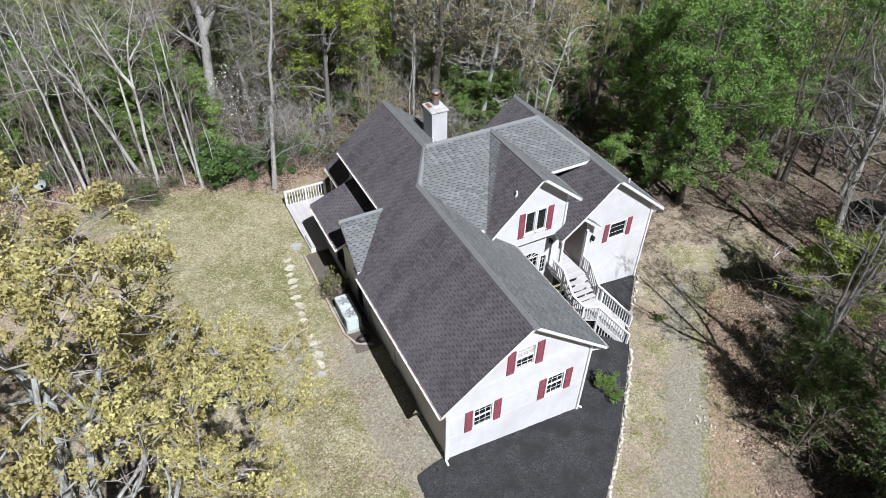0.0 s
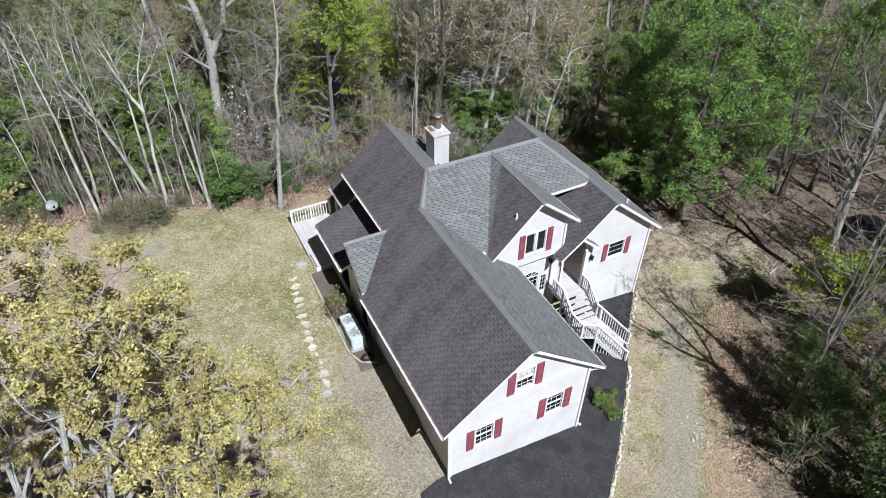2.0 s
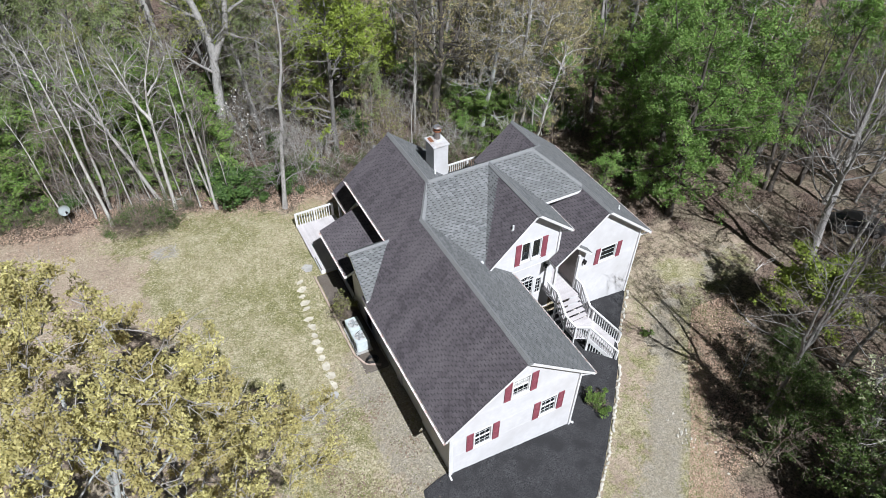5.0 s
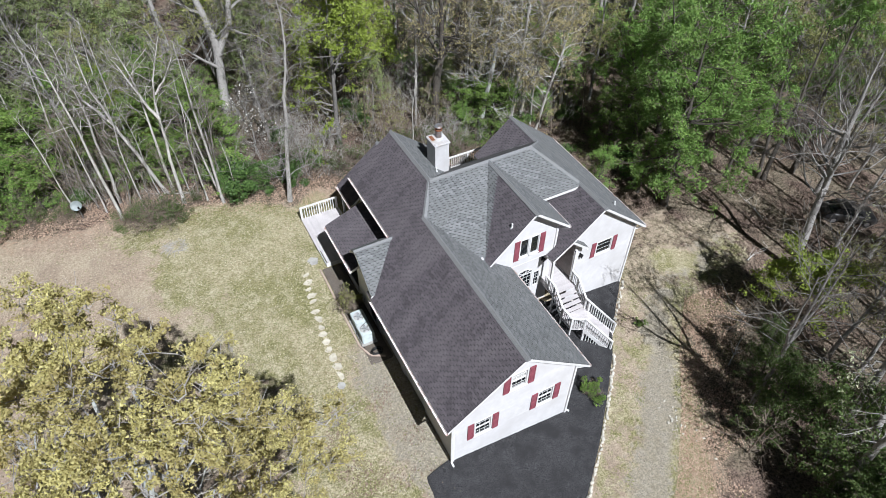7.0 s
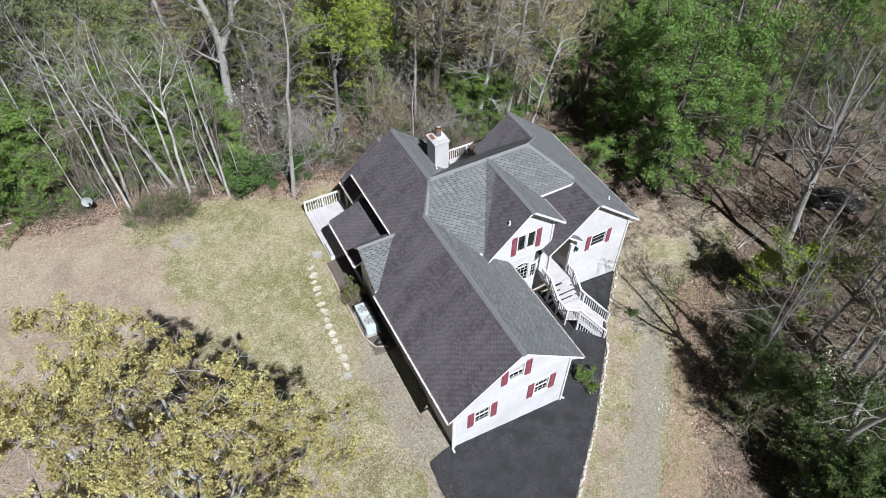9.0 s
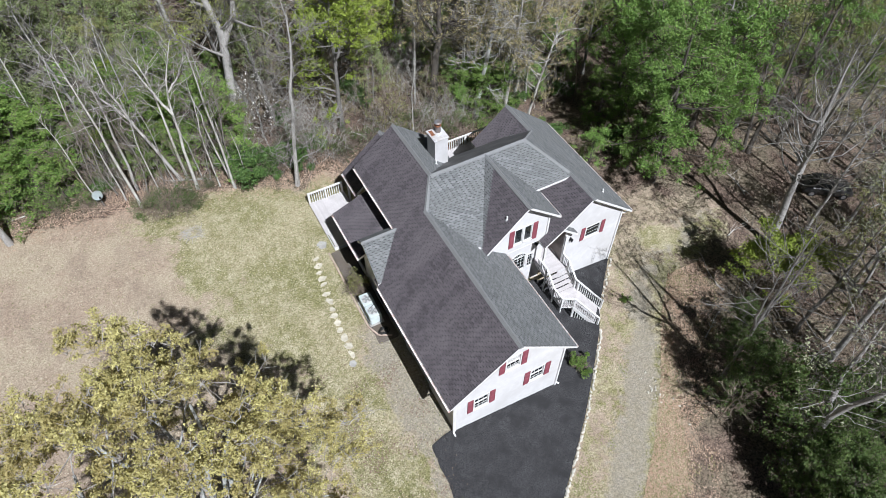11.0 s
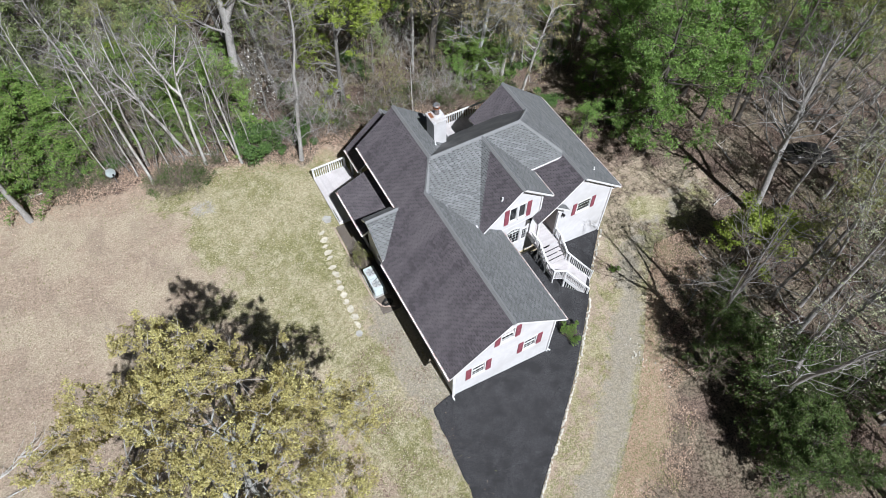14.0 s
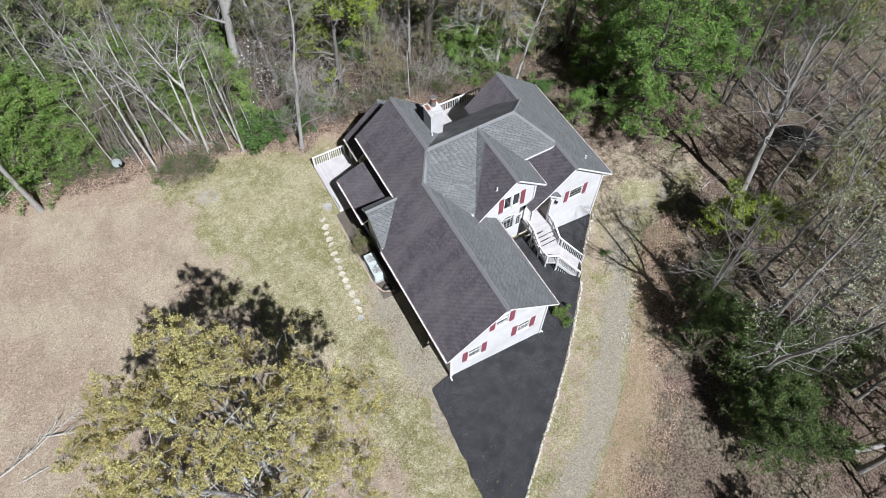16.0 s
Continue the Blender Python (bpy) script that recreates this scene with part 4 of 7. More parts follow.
gutter((-0.56, 0 + Y0, 4.0), (-0.56, 9.0, 4.0))
gutter((1.8, 11.3, 5.9), (1.8, 17.67, 5.9))
gutter((-0.6, 12.02, 3.5), (-0.6, 16.5, 3.5))
gutter((7.88, 8.0, 4.0), (7.88, Y0, 4.0))
gutter((11.41, 9.2, 6.36), (11.41, 6.87, 6.36))
gutter((17.76, 17.4, 3.7), (17.76, 6.74, 3.7))
gutter((1.65, 17.7, 3.25), (1.65, 20.25, 3.25))


def spout(points, r=0.045):
    bm = bmesh.new()
    for a, b in zip(points, points[1:]):
        beam(bm, a, b, 2 * r, 2 * r, (0, 1, 0) if abs(a[1] - b[1]) < 0.05 else (1, 0, 0))
    return part("downspout", bm, TRIM, house, "white downspout")


spout([(-0.5, -0.36, 3.95), (-0.13, -0.06, 3.6), (-0.13, -0.06, 0.1), (-0.13, -0.35, 0.0)])
spout([(7.85, -0.3, 3.95), (7.45, 0.05, 3.6), (7.45, 0.05, -0.7), (7.6, -0.12, -0.75)])
spout([(11.4, 6.95, 6.3), (11.05, D_Y + 0.05, 6.0), (11.05, D_Y + 0.05, 4.5)])
spout([(17.75, 6.9, 3.7), (17.3, 7.2, 3.3), (17.3, 7.2, -1.8)])

# chimney with metal flue
bm = bmesh.new()
box(bm, 6.34, 7.3, 14.26, 15.36, 5.4, 9.0)
bmesh.ops.bevel(bm, geom=bm.edges[:], offset=0.01, segments=1, affect="EDGES")
chimney = part("chimney", bm, SIDING, house, "white sided chimney with a rusty metal cap")
bm = bmesh.new()
box(bm, 6.28, 7.36, 14.2, 15.42, 9.0, 9.08)
box(bm, 6.34, 7.3, 14.26, 15.36, 9.08, 9.12)
part("chase_cover", bm, GALVANISED, chimney)
bm = bmesh.new()
box(bm, 6.38, 6.62, 14.75, 15.28, 9.121, 9.125)
part("rust_patch", bm, RUST, chimney)
bm = bmesh.new()
cylinder(bm, 6.95, 15.0, 9.1, 9.62, 0.19)
part("flue", bm, FLUEMETAL, chimney)
for z0, z1, r, mt, nm in ((9.62, 9.7, 0.235, RUST, "flue_collar"), (9.7, 9.8, 0.19, DARKMETAL, "flue_screen"), (9.8, 9.88, 0.23, RUST, "flue_collar"), (9.88, 9.96, 0.26, FLUEMETAL, "flue_cap")):
    bm = bmesh.new()
    cylinder(bm, 6.95, 15.0, z0, z1, r, r if nm != "flue_cap" else 0.19)
    part(nm, bm, mt, chimney)
for x, y, pl in ((7.75, 7.55, D_LEFT), (15.9, 8.1, C_RIGHT), (6.2, 13.85, AB_RIGHT)):
    bm = bmesh.new()
    z = pl(x, y)
    cylinder(bm, x, y, z - 0.1, z + 0.27, 0.05)
    cylinder(bm, x, y, z - 0.12, z + 0.06, 0.11, 0.06)
    part("vent_pipe", bm, TRIM, house, "white plastic vent pipe")


# ---- front steps and entry porch ----
steps = thing("front_steps", "white painted wooden porch steps with railings and a turned lower flight", "steps")
PORCH, LANDING = 1.15, 0.1


def boards(name, poly, z, thick, width, direction, parent, material):
    """A floor of boards over a plan polygon; direction 0: boards run along x."""
    axis = 1 - direction
    lo, hi = min(p[axis] for p in poly), max(p[axis] for p in poly)
    v = lo
    while v < hi - 0.02:
        w = min(width, hi - v)
        s = span(poly, axis, v + w / 2)
        if s:
            bm = bmesh.new()
            if axis == 1:
                box(bm, s[0], s[1], v + 0.003, v + w - 0.003, z - thick, z)
            else:
                box(bm, v + 0.003, v + w - 0.003, s[0], s[1], z - thick, z)
            part(name, bm, material, parent)
        v += width


boards("floorboard", [(10.62, 6.33), (12.42, 6.33), (12.42, 9.15), (10.62, 9.15)], PORCH, 0.04, 0.14, 0, steps, DECKING)
for i in range(4):
    bm = bmesh.new()
    y1 = 6.32 - 0.27 * i
    box(bm, 10.66, 12.42, y1 - 0.285, y1 - 0.01, PORCH - 0.21 * (i + 1) - 0.045, PORCH - 0.21 * (i + 1))
    part("tread", bm, DECKING, steps)
boards("floorboard", [(10.66, 5.3), (10.7, 4.3), (11.42, 3.86), (12.52, 4.9), (12.42, 5.3)], LANDING, 0.04, 0.14, 0, steps, DECKING)
LA, LB = Vector((11.44, 3.88, 0)), Vector((12.5, 4.92, 0))
GO = Vector((0.713, -0.701, 0))
for i in range(8):
    z = LANDING - 0.185 * (i + 1)
    a, b = LA + GO * (0.235 * i), LB + GO * (0.235 * i)
    bm = bmesh.new()
    vs = [(a, z), (b, z), (b + GO * 0.262, z), (a + GO * 0.262, z)]
    low = [bm.verts.new((p.x, p.y, z - 0.045)) for p, _ in vs]
    top = [bm.verts.new((p.x, p.y, z)) for p, _ in vs]
    bm.faces.new(low)
    bm.faces.new(top[::-1])
    for k in range(4):
        bm.faces.new((low[k], top[k], top[(k + 1) % 4], low[(k + 1) % 4]))
    bmesh.ops.recalc_face_normals(bm, faces=bm.faces)
    part("tread", bm, DECKING, steps)
for a in (LA, LB):
    bm = bmesh.new()
    beam(bm, (a.x, a.y, LANDING - 0.2), (a.x + GO.x * 1.95, a.y + GO.y * 1.95, LANDING - 1.75), 0.05, 0.26)
    part("stringer", bm, TRIM, steps)


def railing(parent, points, floor, height=0.92, pitch=0.14, posts=(), lower=-0.12):
    """Handrail, bottom rail and balusters over a run of (x, y, floor height)."""
    for i, ((ax, ay, az), (bx, by, bz)) in enumerate(zip(points, points[1:])):
        bm = bmesh.new()
        beam(bm, (ax, ay, az + height), (bx, by, bz + height), 0.13, 0.045)
        beam(bm, (ax, ay, az + height - 0.06), (bx, by, bz + height - 0.06), 0.045, 0.08)
        part("handrail", bm, TRIM, parent)
        bm = bmesh.new()
        beam(bm, (ax, ay, az + lower), (bx, by, bz + lower), 0.045, 0.08)
        part("bottom_rail", bm, TRIM, parent)
        n = max(2, int(math.hypot(bx - ax, by - ay) / pitch))
        for k in range(n):
            u = (k + 0.5) / n
            bm = bmesh.new()
            x, y, z = ax + (bx - ax) * u, ay + (by - ay) * u, az + (bz - az) * u
            box(bm, x - 0.02, x + 0.02, y - 0.02, y + 0.02, z + lower, z + height - 0.05)
            part("baluster", bm, TRIM, parent)
    for x, y, z0, z1 in posts:
        bm = bmesh.new()
        box(bm, x - 0.05, x + 0.05, y - 0.05, y + 0.05, z0, z1)
        bevelled(bm, 0.006)
        part("post", bm, TRIM, parent)


END_L, END_R = LA + GO * 1.9, LB + GO * 1.9
FOOT = LANDING - 1.55
railing(steps, [(10.66, 7.4, PORCH), (10.66, 6.35, PORCH), (10.66, 5.25, LANDING + 0.05), (10.7, 4.3, LANDING), (LA.x, LA.y, LANDING), (END_L.x, END_L.y, FOOT)], 0,
        posts=[(10.66, 6.35, -1.4, PORCH + 0.95), (10.66, 5.25, -1.3, LANDING + 0.95), (10.7, 4.3, -1.3, LANDING + 0.97), (LA.x, LA.y, -1.3, LANDING + 0.97), (END_L.x, END_L.y, -1.75, FOOT + 0.95)])
railing(steps, [(12.4, 7.0, PORCH), (12.38, 6.2, PORCH), (12.42, 5.2, LANDING + 0.05), (LB.x, LB.y, LANDING), (END_R.x, END_R.y, FOOT)], 0,
        posts=[(12.38, 6.2, -1.5, PORCH + 0.95), (12.42, 5.2, -1.5, LANDING + 0.95), (LB.x, LB.y, -1.5, LANDING + 0.97), (END_R.x, END_R.y, -1.8, FOOT + 0.95)])
for i in range(11):
    u = (i + 0.5) / 11
    x, y = LA.x + GO.x * 1.9 * u, LA.y + GO.y * 1.9 * u
    z = LANDING - 1.5 * u
    if z - 0.25 > ground(x, y) + 0.05:
        bm = bmesh.new()
        beam(bm, (x, y, ground(x, y) - 0.05), (x, y, z - 0.2), 0.045, 0.045, (0, 1, 0))
        part("skirt_post", bm, TRIM, steps)
for x, y, half in ((10.8, 7.0, 0.07), (12.36, 6.9, 0.07)):
    bm = bmesh.new()
    box(bm, x - half, x + half, y - 0.06, y + 0.06, PORCH - 0.1, 3.95)
    part("porch_post", bm, TRIM, house, "white square porch post")


def lantern(x, y, z):
    ob = thing("wall_lantern", "black metal wall lantern beside the porch", "lantern", at=(x, y, z))
    bm = bmesh.new()
    box(bm, -0.06, 0.06, 0.1, 0.14, -0.16, 0.16)
    beam(bm, (0, 0.12, 0.1), (0, -0.02, 0.18), 0.03, 0.03)
    part("bracket", bm, DARKMETAL, ob)
    bm = bmesh.new()
    cylinder(bm, 0, -0.04, -0.14, 0.1, 0.06, 0.1, 6)
    cylinder(bm, 0, -0.04, 0.1, 0.2, 0.12, 0.02, 6)
    part("cage", bm, DARKMETAL, ob)


lantern(12.95, 7.0, 3.05)
lantern(10.62, 7.8, 3.1)

# ---- back deck beside the lawn ----
deck = thing("deck", "pale painted wooden deck with a white railing along its back", "deck")
boards("deck_board", [(-1.05, 15.9), (1.7, 15.9), (1.7, 20.85), (-1.15, 20.85)], 0.85, 0.04, 0.145, 1, deck, DECKING)
bm = bmesh.new()
box(bm, -1.1, -1.06, 15.9, 20.9, 0.5, 0.81)
box(bm, -1.1, 1.7, 15.86, 15.9, 0.5, 0.81)
box(bm, -1.1, 1.7, 20.86, 20.9, 0.5, 0.81)
part("rim_board", bm, TRIM, deck)
for x, y in ((-0.95, 16.0), (-0.95, 18.4), (-0.95, 20.7), (1.4, 20.7)):
    bm = bmesh.new()
    box(bm, x - 0.06, x + 0.06, y - 0.06, y + 0.06, 0.2, 0.8)
    part("footing", bm, TRIM, deck)
railing(deck, [(-1.1, 20.8, 0.85), (1.6, 20.8, 0.85)], 0, 1.05, 0.17, posts=[(-1.1, 20.8, 0.5, 1.95), (0.25, 20.8, 0.5, 1.95), (1.6, 20.8, 0.5, 1.95)])
for x, y in ((1.9, 17.9), (1.9, 20.1), (7.9, 20.1)):
    bm = bmesh.new()
    box(bm, x - 0.07, x + 0.07, y - 0.07, y + 0.07, 0.0, 3.5)
    part("porch_post", bm, TRIM, house, "white square porch post")
rear = thing("rear_deck", "weathered wooden rear deck with a white railing", "deck")
boards("deck_board", [(8.2, 15.7), (14.4, 15.7), (14.4, 20.6), (8.2, 20.6)], 1.35, 0.04, 0.145, 1, rear, DECKING)
railing(rear, [(8.2, 20.5, 1.35), (14.4, 20.5, 1.35)], 0, 1.0, 0.17, posts=[(8.2, 20.5, -1.0, 2.4), (10.3, 20.5, -1.0, 2.4), (12.3, 20.5, -1.0, 2.4), (14.4, 20.5, -1.0, 2.4)])
bm = bmesh.new()
box(bm, 8.2, 14.4, 20.56, 20.6, 1.0, 1.3)
part("rim_board", bm, TRIM, rear)


# ---- air conditioners in the bed beside the wall ----
def air_conditioner(x, y, z, tall):
    ob = thing("air_conditioner", "pale blue-grey outdoor air conditioner on a slab", "air conditioner", "air conditioners by the wall", at=(x, y, z))
    bm = bmesh.new()
    box(bm, -0.4, 0.4, -0.5, 0.5, 0.0, tall)
    bevelled(bm, 0.03, 2)
    body = part("body", bm, ACMETAL, ob)
    bm = bmesh.new()
    for i in range(9):
        zz = 0.1 + i * (tall - 0.2) / 9
        box(bm, -0.412, -0.398, -0.44, 0.44, zz, zz + 0.02)
        box(bm, -0.36, 0.36, -0.512, -0.498, zz, zz + 0.02)
    part("louvres", bm, ACMETAL, ob)
    bm = bmesh.new()
    cylinder(bm, 0, 0, tall, tall + 0.006, 0.34, n=28)
    part("fan_well", bm, GALVANISED, ob, "grey fan well")
    bm = bmesh.new()
    cylinder(bm, 0, 0, tall + 0.008, tall + 0.026, 0.07, n=14)
    for i in range(5):
        a0 = 2 * math.pi * i / 5 + 0.3
        m = pose(0.2 * math.cos(a0), 0.2 * math.sin(a0), tall + 0.016, 0, 0, math.degrees(a0)) @ pose(0, 0, 0, 8, 0, 0)
        box(bm, -0.13, 0.11, -0.07, 0.07, -0.003, 0.003, m)
    part("fan", bm, FLUEMETAL, ob, "dark grey fan blades")
    bm = bmesh.new()
    for r in (0.35, 0.24, 0.13):
        for i in range(24):
            a0, a1 = 2 * math.pi * i / 24, 2 * math.pi * (i + 1) / 24
            beam(bm, (r * math.cos(a0), r * math.sin(a0), tall + 0.04), (r * math.cos(a1), r * math.sin(a1), tall + 0.04), 0.009, 0.009)
    for i in range(8):
        a0 = 2 * math.pi * i / 8
        beam(bm, (0, 0, tall + 0.04), (0.35 * math.cos(a0), 0.35 * math.sin(a0), tall + 0.04), 0.009, 0.009)
    part("grille", bm, ACMETAL, ob)
    bm = bmesh.new()
    box(bm, -0.5, 0.5, -0.58, 0.58, -0.12, 0.0)
    part("slab", bm, CONCRETE, ob)
    return ob


air_conditioner(-0.98, 10.4, 0.47, 0.82)
air_conditioner(-1.0, 9.36, 0.47, 0.82)


# ---- trees: tapered tubes for wood, small blades for leaves ----
class Wood:
    def __init__(self):
        self.v, self.f = [], []

    def tube(self, pts, radii, k):
        base = len(self.v)
        n = len(pts)
        for i, (p, r) in enumerate(zip(pts, radii)):
            d = (pts[min(i + 1, n - 1)] - pts[max(i - 1, 0)]).normalized()
            a = d.orthogonal().normalized() if abs(d.z) < 0.95 else Vector((1, 0, 0))
            a = (a - d * a.dot(d)).normalized()
            b = d.cross(a)
            for j in range(k):
                t = 2 * math.pi * j / k
                q = p + a * (r * math.cos(t)) + b * (r * math.sin(t))
                self.v.append((q.x, q.y, q.z))
        for i in range(n - 1):
            for j in range(k):
                self.f.append((base + i * k + j, base + i * k + (j + 1) % k, base + (i + 1) * k + (j + 1) % k, base + (i + 1) * k + j))

    def leaf(self, c, s, r, flat=1.0):
        """A pointed blade; small ones have three corners, large ones four. flat: below 1 the blades lie level."""
        a = Vector((r.gauss(0, 1), r.gauss(0, 1), r.gauss(0, 1) * flat)).normalized()
        b = Vector((r.gauss(0, 1), r.gauss(0, 1), r.gauss(0, 1) * flat))
        b = (b - a * b.dot(a)).normalized()
        w = s * r.uniform(0.5, 0.8)
        base = len(self.v)
        if s < 0.2:
            corners = (c - a * s * 0.5 - b * w * 0.5, c - a * s * 0.35 + b * w * 0.6, c + a * s * 0.65)
        else:
            corners = (c - a * s * 0.5, c + b * w * 0.5, c + a * s * 0.5, c - b * w * 0.5)
        self.v += [(q.x, q.y, q.z) for q in corners]
        self.f.append(tuple(range(base, base + len(corners))))


def curve(start, way, length, n, r, bend=0.12, lift=0.0):
    pts, p, d = [start.copy()], start.copy(), way.normalized()
    for i in range(n):
        d = (d + Vector((r.gauss(0, bend), r.gauss(0, bend), r.gauss(0, bend) + lift))).normalized()
        p = p + d * (length / n)
        pts.append(p.copy())
    return pts, d


def taper(r0, r1, n):
    return [r0 + (r1 - r0) * (i / n) for i in range(n + 1)]


def stem_line(points, n, r, jig):
    """A stem through a few given points, evenly divided and slightly crooked."""
    run = [0.0]
    for a, b in zip(points, points[1:]):
        run.append(run[-1] + (Vector(b) - Vector(a)).length)
    out = []
    for i in range(n + 1):
        s = run[-1] * i / n
        p = Vector([float(np.interp(s, run, [q[k] for q in points])) for k in range(3)])
        out.append(p + Vector((r.gauss(0, jig), r.gauss(0, jig), 0)) * min(1, i))
    return out


def tree_meshes(seed, height, r0, first=0.35, limbs=20, limb=0.3, subs=5, twigs=4, lean=(0, 0), up=0.5, leaves=0, leaf=0.18, cluster=1, bend=0.05, twig_r=0.013, twig_len=0.85, thick=1.0, forks=(), flat=1.0, gnarl=0.16, lift=0.07, bare_low=0.0, puff=0.75, patchy=0.0):
    """Wood of trunk and limbs, wood of twigs, and leaves, of one tree standing at the origin. forks: stems given as (points, radius), in place of one straight stem.
    bare_low: the share of the height that carries no leaves. patchy: how much of the crown is left open in whole patches."""
    r = random.Random(seed)
    trunk, boughs, fine, green = Wood(), Wood(), Wood(), Wood()
    tips = []
    n = 9
    stems = []
    if forks:
        for k, (points, rad) in enumerate(forks):
            stems.append((stem_line(points, n, r, 0.035 + 0.06 * bend), rad, k == 0))
    else:
        stems.append((curve(Vector((0, 0, -0.3)), Vector((lean[0], lean[1], 1)), height + 0.3, n, r, bend, 0.01)[0], r0, True))
    for pts, radius, main in stems:
        rad = [radius * (1 - i / n) ** 0.8 + 0.018 for i in range(n + 1)]
        if main:
            rad[0] *= 1.35
        trunk.tube(pts, rad, 8)
        share = limbs if len(stems) == 1 else max(5, round(limbs * 1.3 / len(stems)))
        tall = (pts[-1] - pts[0]).length
        for i in range(share):
            f0 = first if main else 0.12
            u = f0 + (1 - f0) * ((i + r.random()) / share) ** 0.9
            x = min(u * n, n - 0.001)
            j = int(x)
            p = pts[j].lerp(pts[j + 1], x - j)
            a = r.uniform(0, 2 * math.pi)
            rise = up + r.uniform(-0.25, 0.3)
            way2 = Vector((math.cos(a), math.sin(a), rise))
            length = height * limb * (1.15 - 0.75 * u) * r.uniform(0.5, 1.3) + 0.4
            lr = max(0.016, rad[j] * thick * r.uniform(0.3, 0.55))
            lp, ld = curve(p, way2, length, 6, r, gnarl, lift)
            boughs.tube(lp, taper(lr, 0.012, 6), 4)
            tips.append(lp[-1])
            for q in range(subs):
                uu = 0.2 + 0.8 * (q + r.random()) / subs
                xx = min(uu * 6, 5.999)
                jj = int(xx)
                sp = lp[jj].lerp(lp[jj + 1], xx - jj)
                sd = (lp[jj + 1] - lp[jj]).normalized()
                way3 = (sd + Vector((r.gauss(0, 0.6), r.gauss(0, 0.6), r.gauss(0.15, 0.45) * flat))).normalized()
                sl = length * r.uniform(0.22, 0.5)
                sub, _ = curve(sp, way3, sl, 3, r, 0.22, lift * 0.7)
                fine.tube(sub, taper(max(0.016, lr * 0.4), 0.009, 3), 3)
                tips.append(sub[-1])
                for _ in range(twigs):
                    at_ = sub[r.randint(1, 3)].lerp(sub[r.randint(0, 2)], r.uniform(0, 0.6))
                    tw = (way3 + Vector((r.gauss(0, 0.7), r.gauss(0, 0.7), r.gauss(0.1, 0.6) * flat))).normalized()
                    tp, _ = curve(at_, tw, twig_len * r.uniform(0.5, 1.3), 1, r, 0.25)
                    fine.tube(tp, [twig_r, 0.005], 3)
                    tips.append(tp[-1])
                    if cluster > 1:
                        tips.append(tp[0].lerp(tp[1], 0.5))
    if leaves:
        tips = [t for t in tips if t.z > bare_low * height and noise.noise(t * 0.5 + Vector((seed, 0, 0))) > patchy - 0.6]
        for _ in range(leaves // cluster):
            c = r.choice(tips)
            c = c + Vector((r.gauss(0, 0.1), r.gauss(0, 0.1), r.gauss(0, 0.08) * flat))
            for _ in range(cluster):
                green.leaf(c + Vector((r.gauss(0, leaf * puff), r.gauss(0, leaf * puff), r.gauss(0, leaf * puff * 0.75) * flat)), leaf * r.uniform(0.6, 1.3), r, flat)
    return trunk, boughs, fine, green


def to_mesh(name, wood, material):
    me = bpy.data.meshes.new(name)
    me.from_pydata(wood.v, [], wood.f)
    me.materials.append(material)
    me.update()
    return me


def make_tree(name, bark, twig, leafmat, label, category="tree", group="", crown_name="crown", **kw):
    """One tree as a thing: trunk with limbs, branches, and leaves where it has them."""
    t, b, f, g = tree_meshes(**kw)
    ob = thing(name, label, category, group)
    for nm, w, mt in (("trunk", t, bark), ("limbwork", b, bark), ("branchwork", f, twig), (crown_name, g, leafmat)):
        if w.v and mt:
            c = new(nm, to_mesh(nm, w, mt))
            if nm == "trunk":
                c.data.polygons.foreach_set("use_smooth", [True] * len(c.data.polygons))
            c.parent = ob
            if nm != "trunk":
                tagged(c, kind="stuff")
    return ob


def plant(ob, x, y, size=1.0, turn=None, r=random, tilt=(0, 0)):
    m = pose(x, y, ground(x, y) - 0.05, tilt[0], tilt[1], r.uniform(0, 360) if turn is None else turn)
    ob.matrix_basis = m @ Matrix.Scale(size, 4)
    return ob


def again(ob, x, y, size=1.0, turn=None, r=random, label=""):
    ob2 = copy_thing(ob, pose(x, y, ground(x, y) - 0.05, 0, 0, r.uniform(0, 360) if turn is None else turn))
    ob2.scale = (size, size, size * r.uniform(0.92, 1.08))
    if label:
        ob2["label"] = label
    return ob2


rt = random.Random(21)
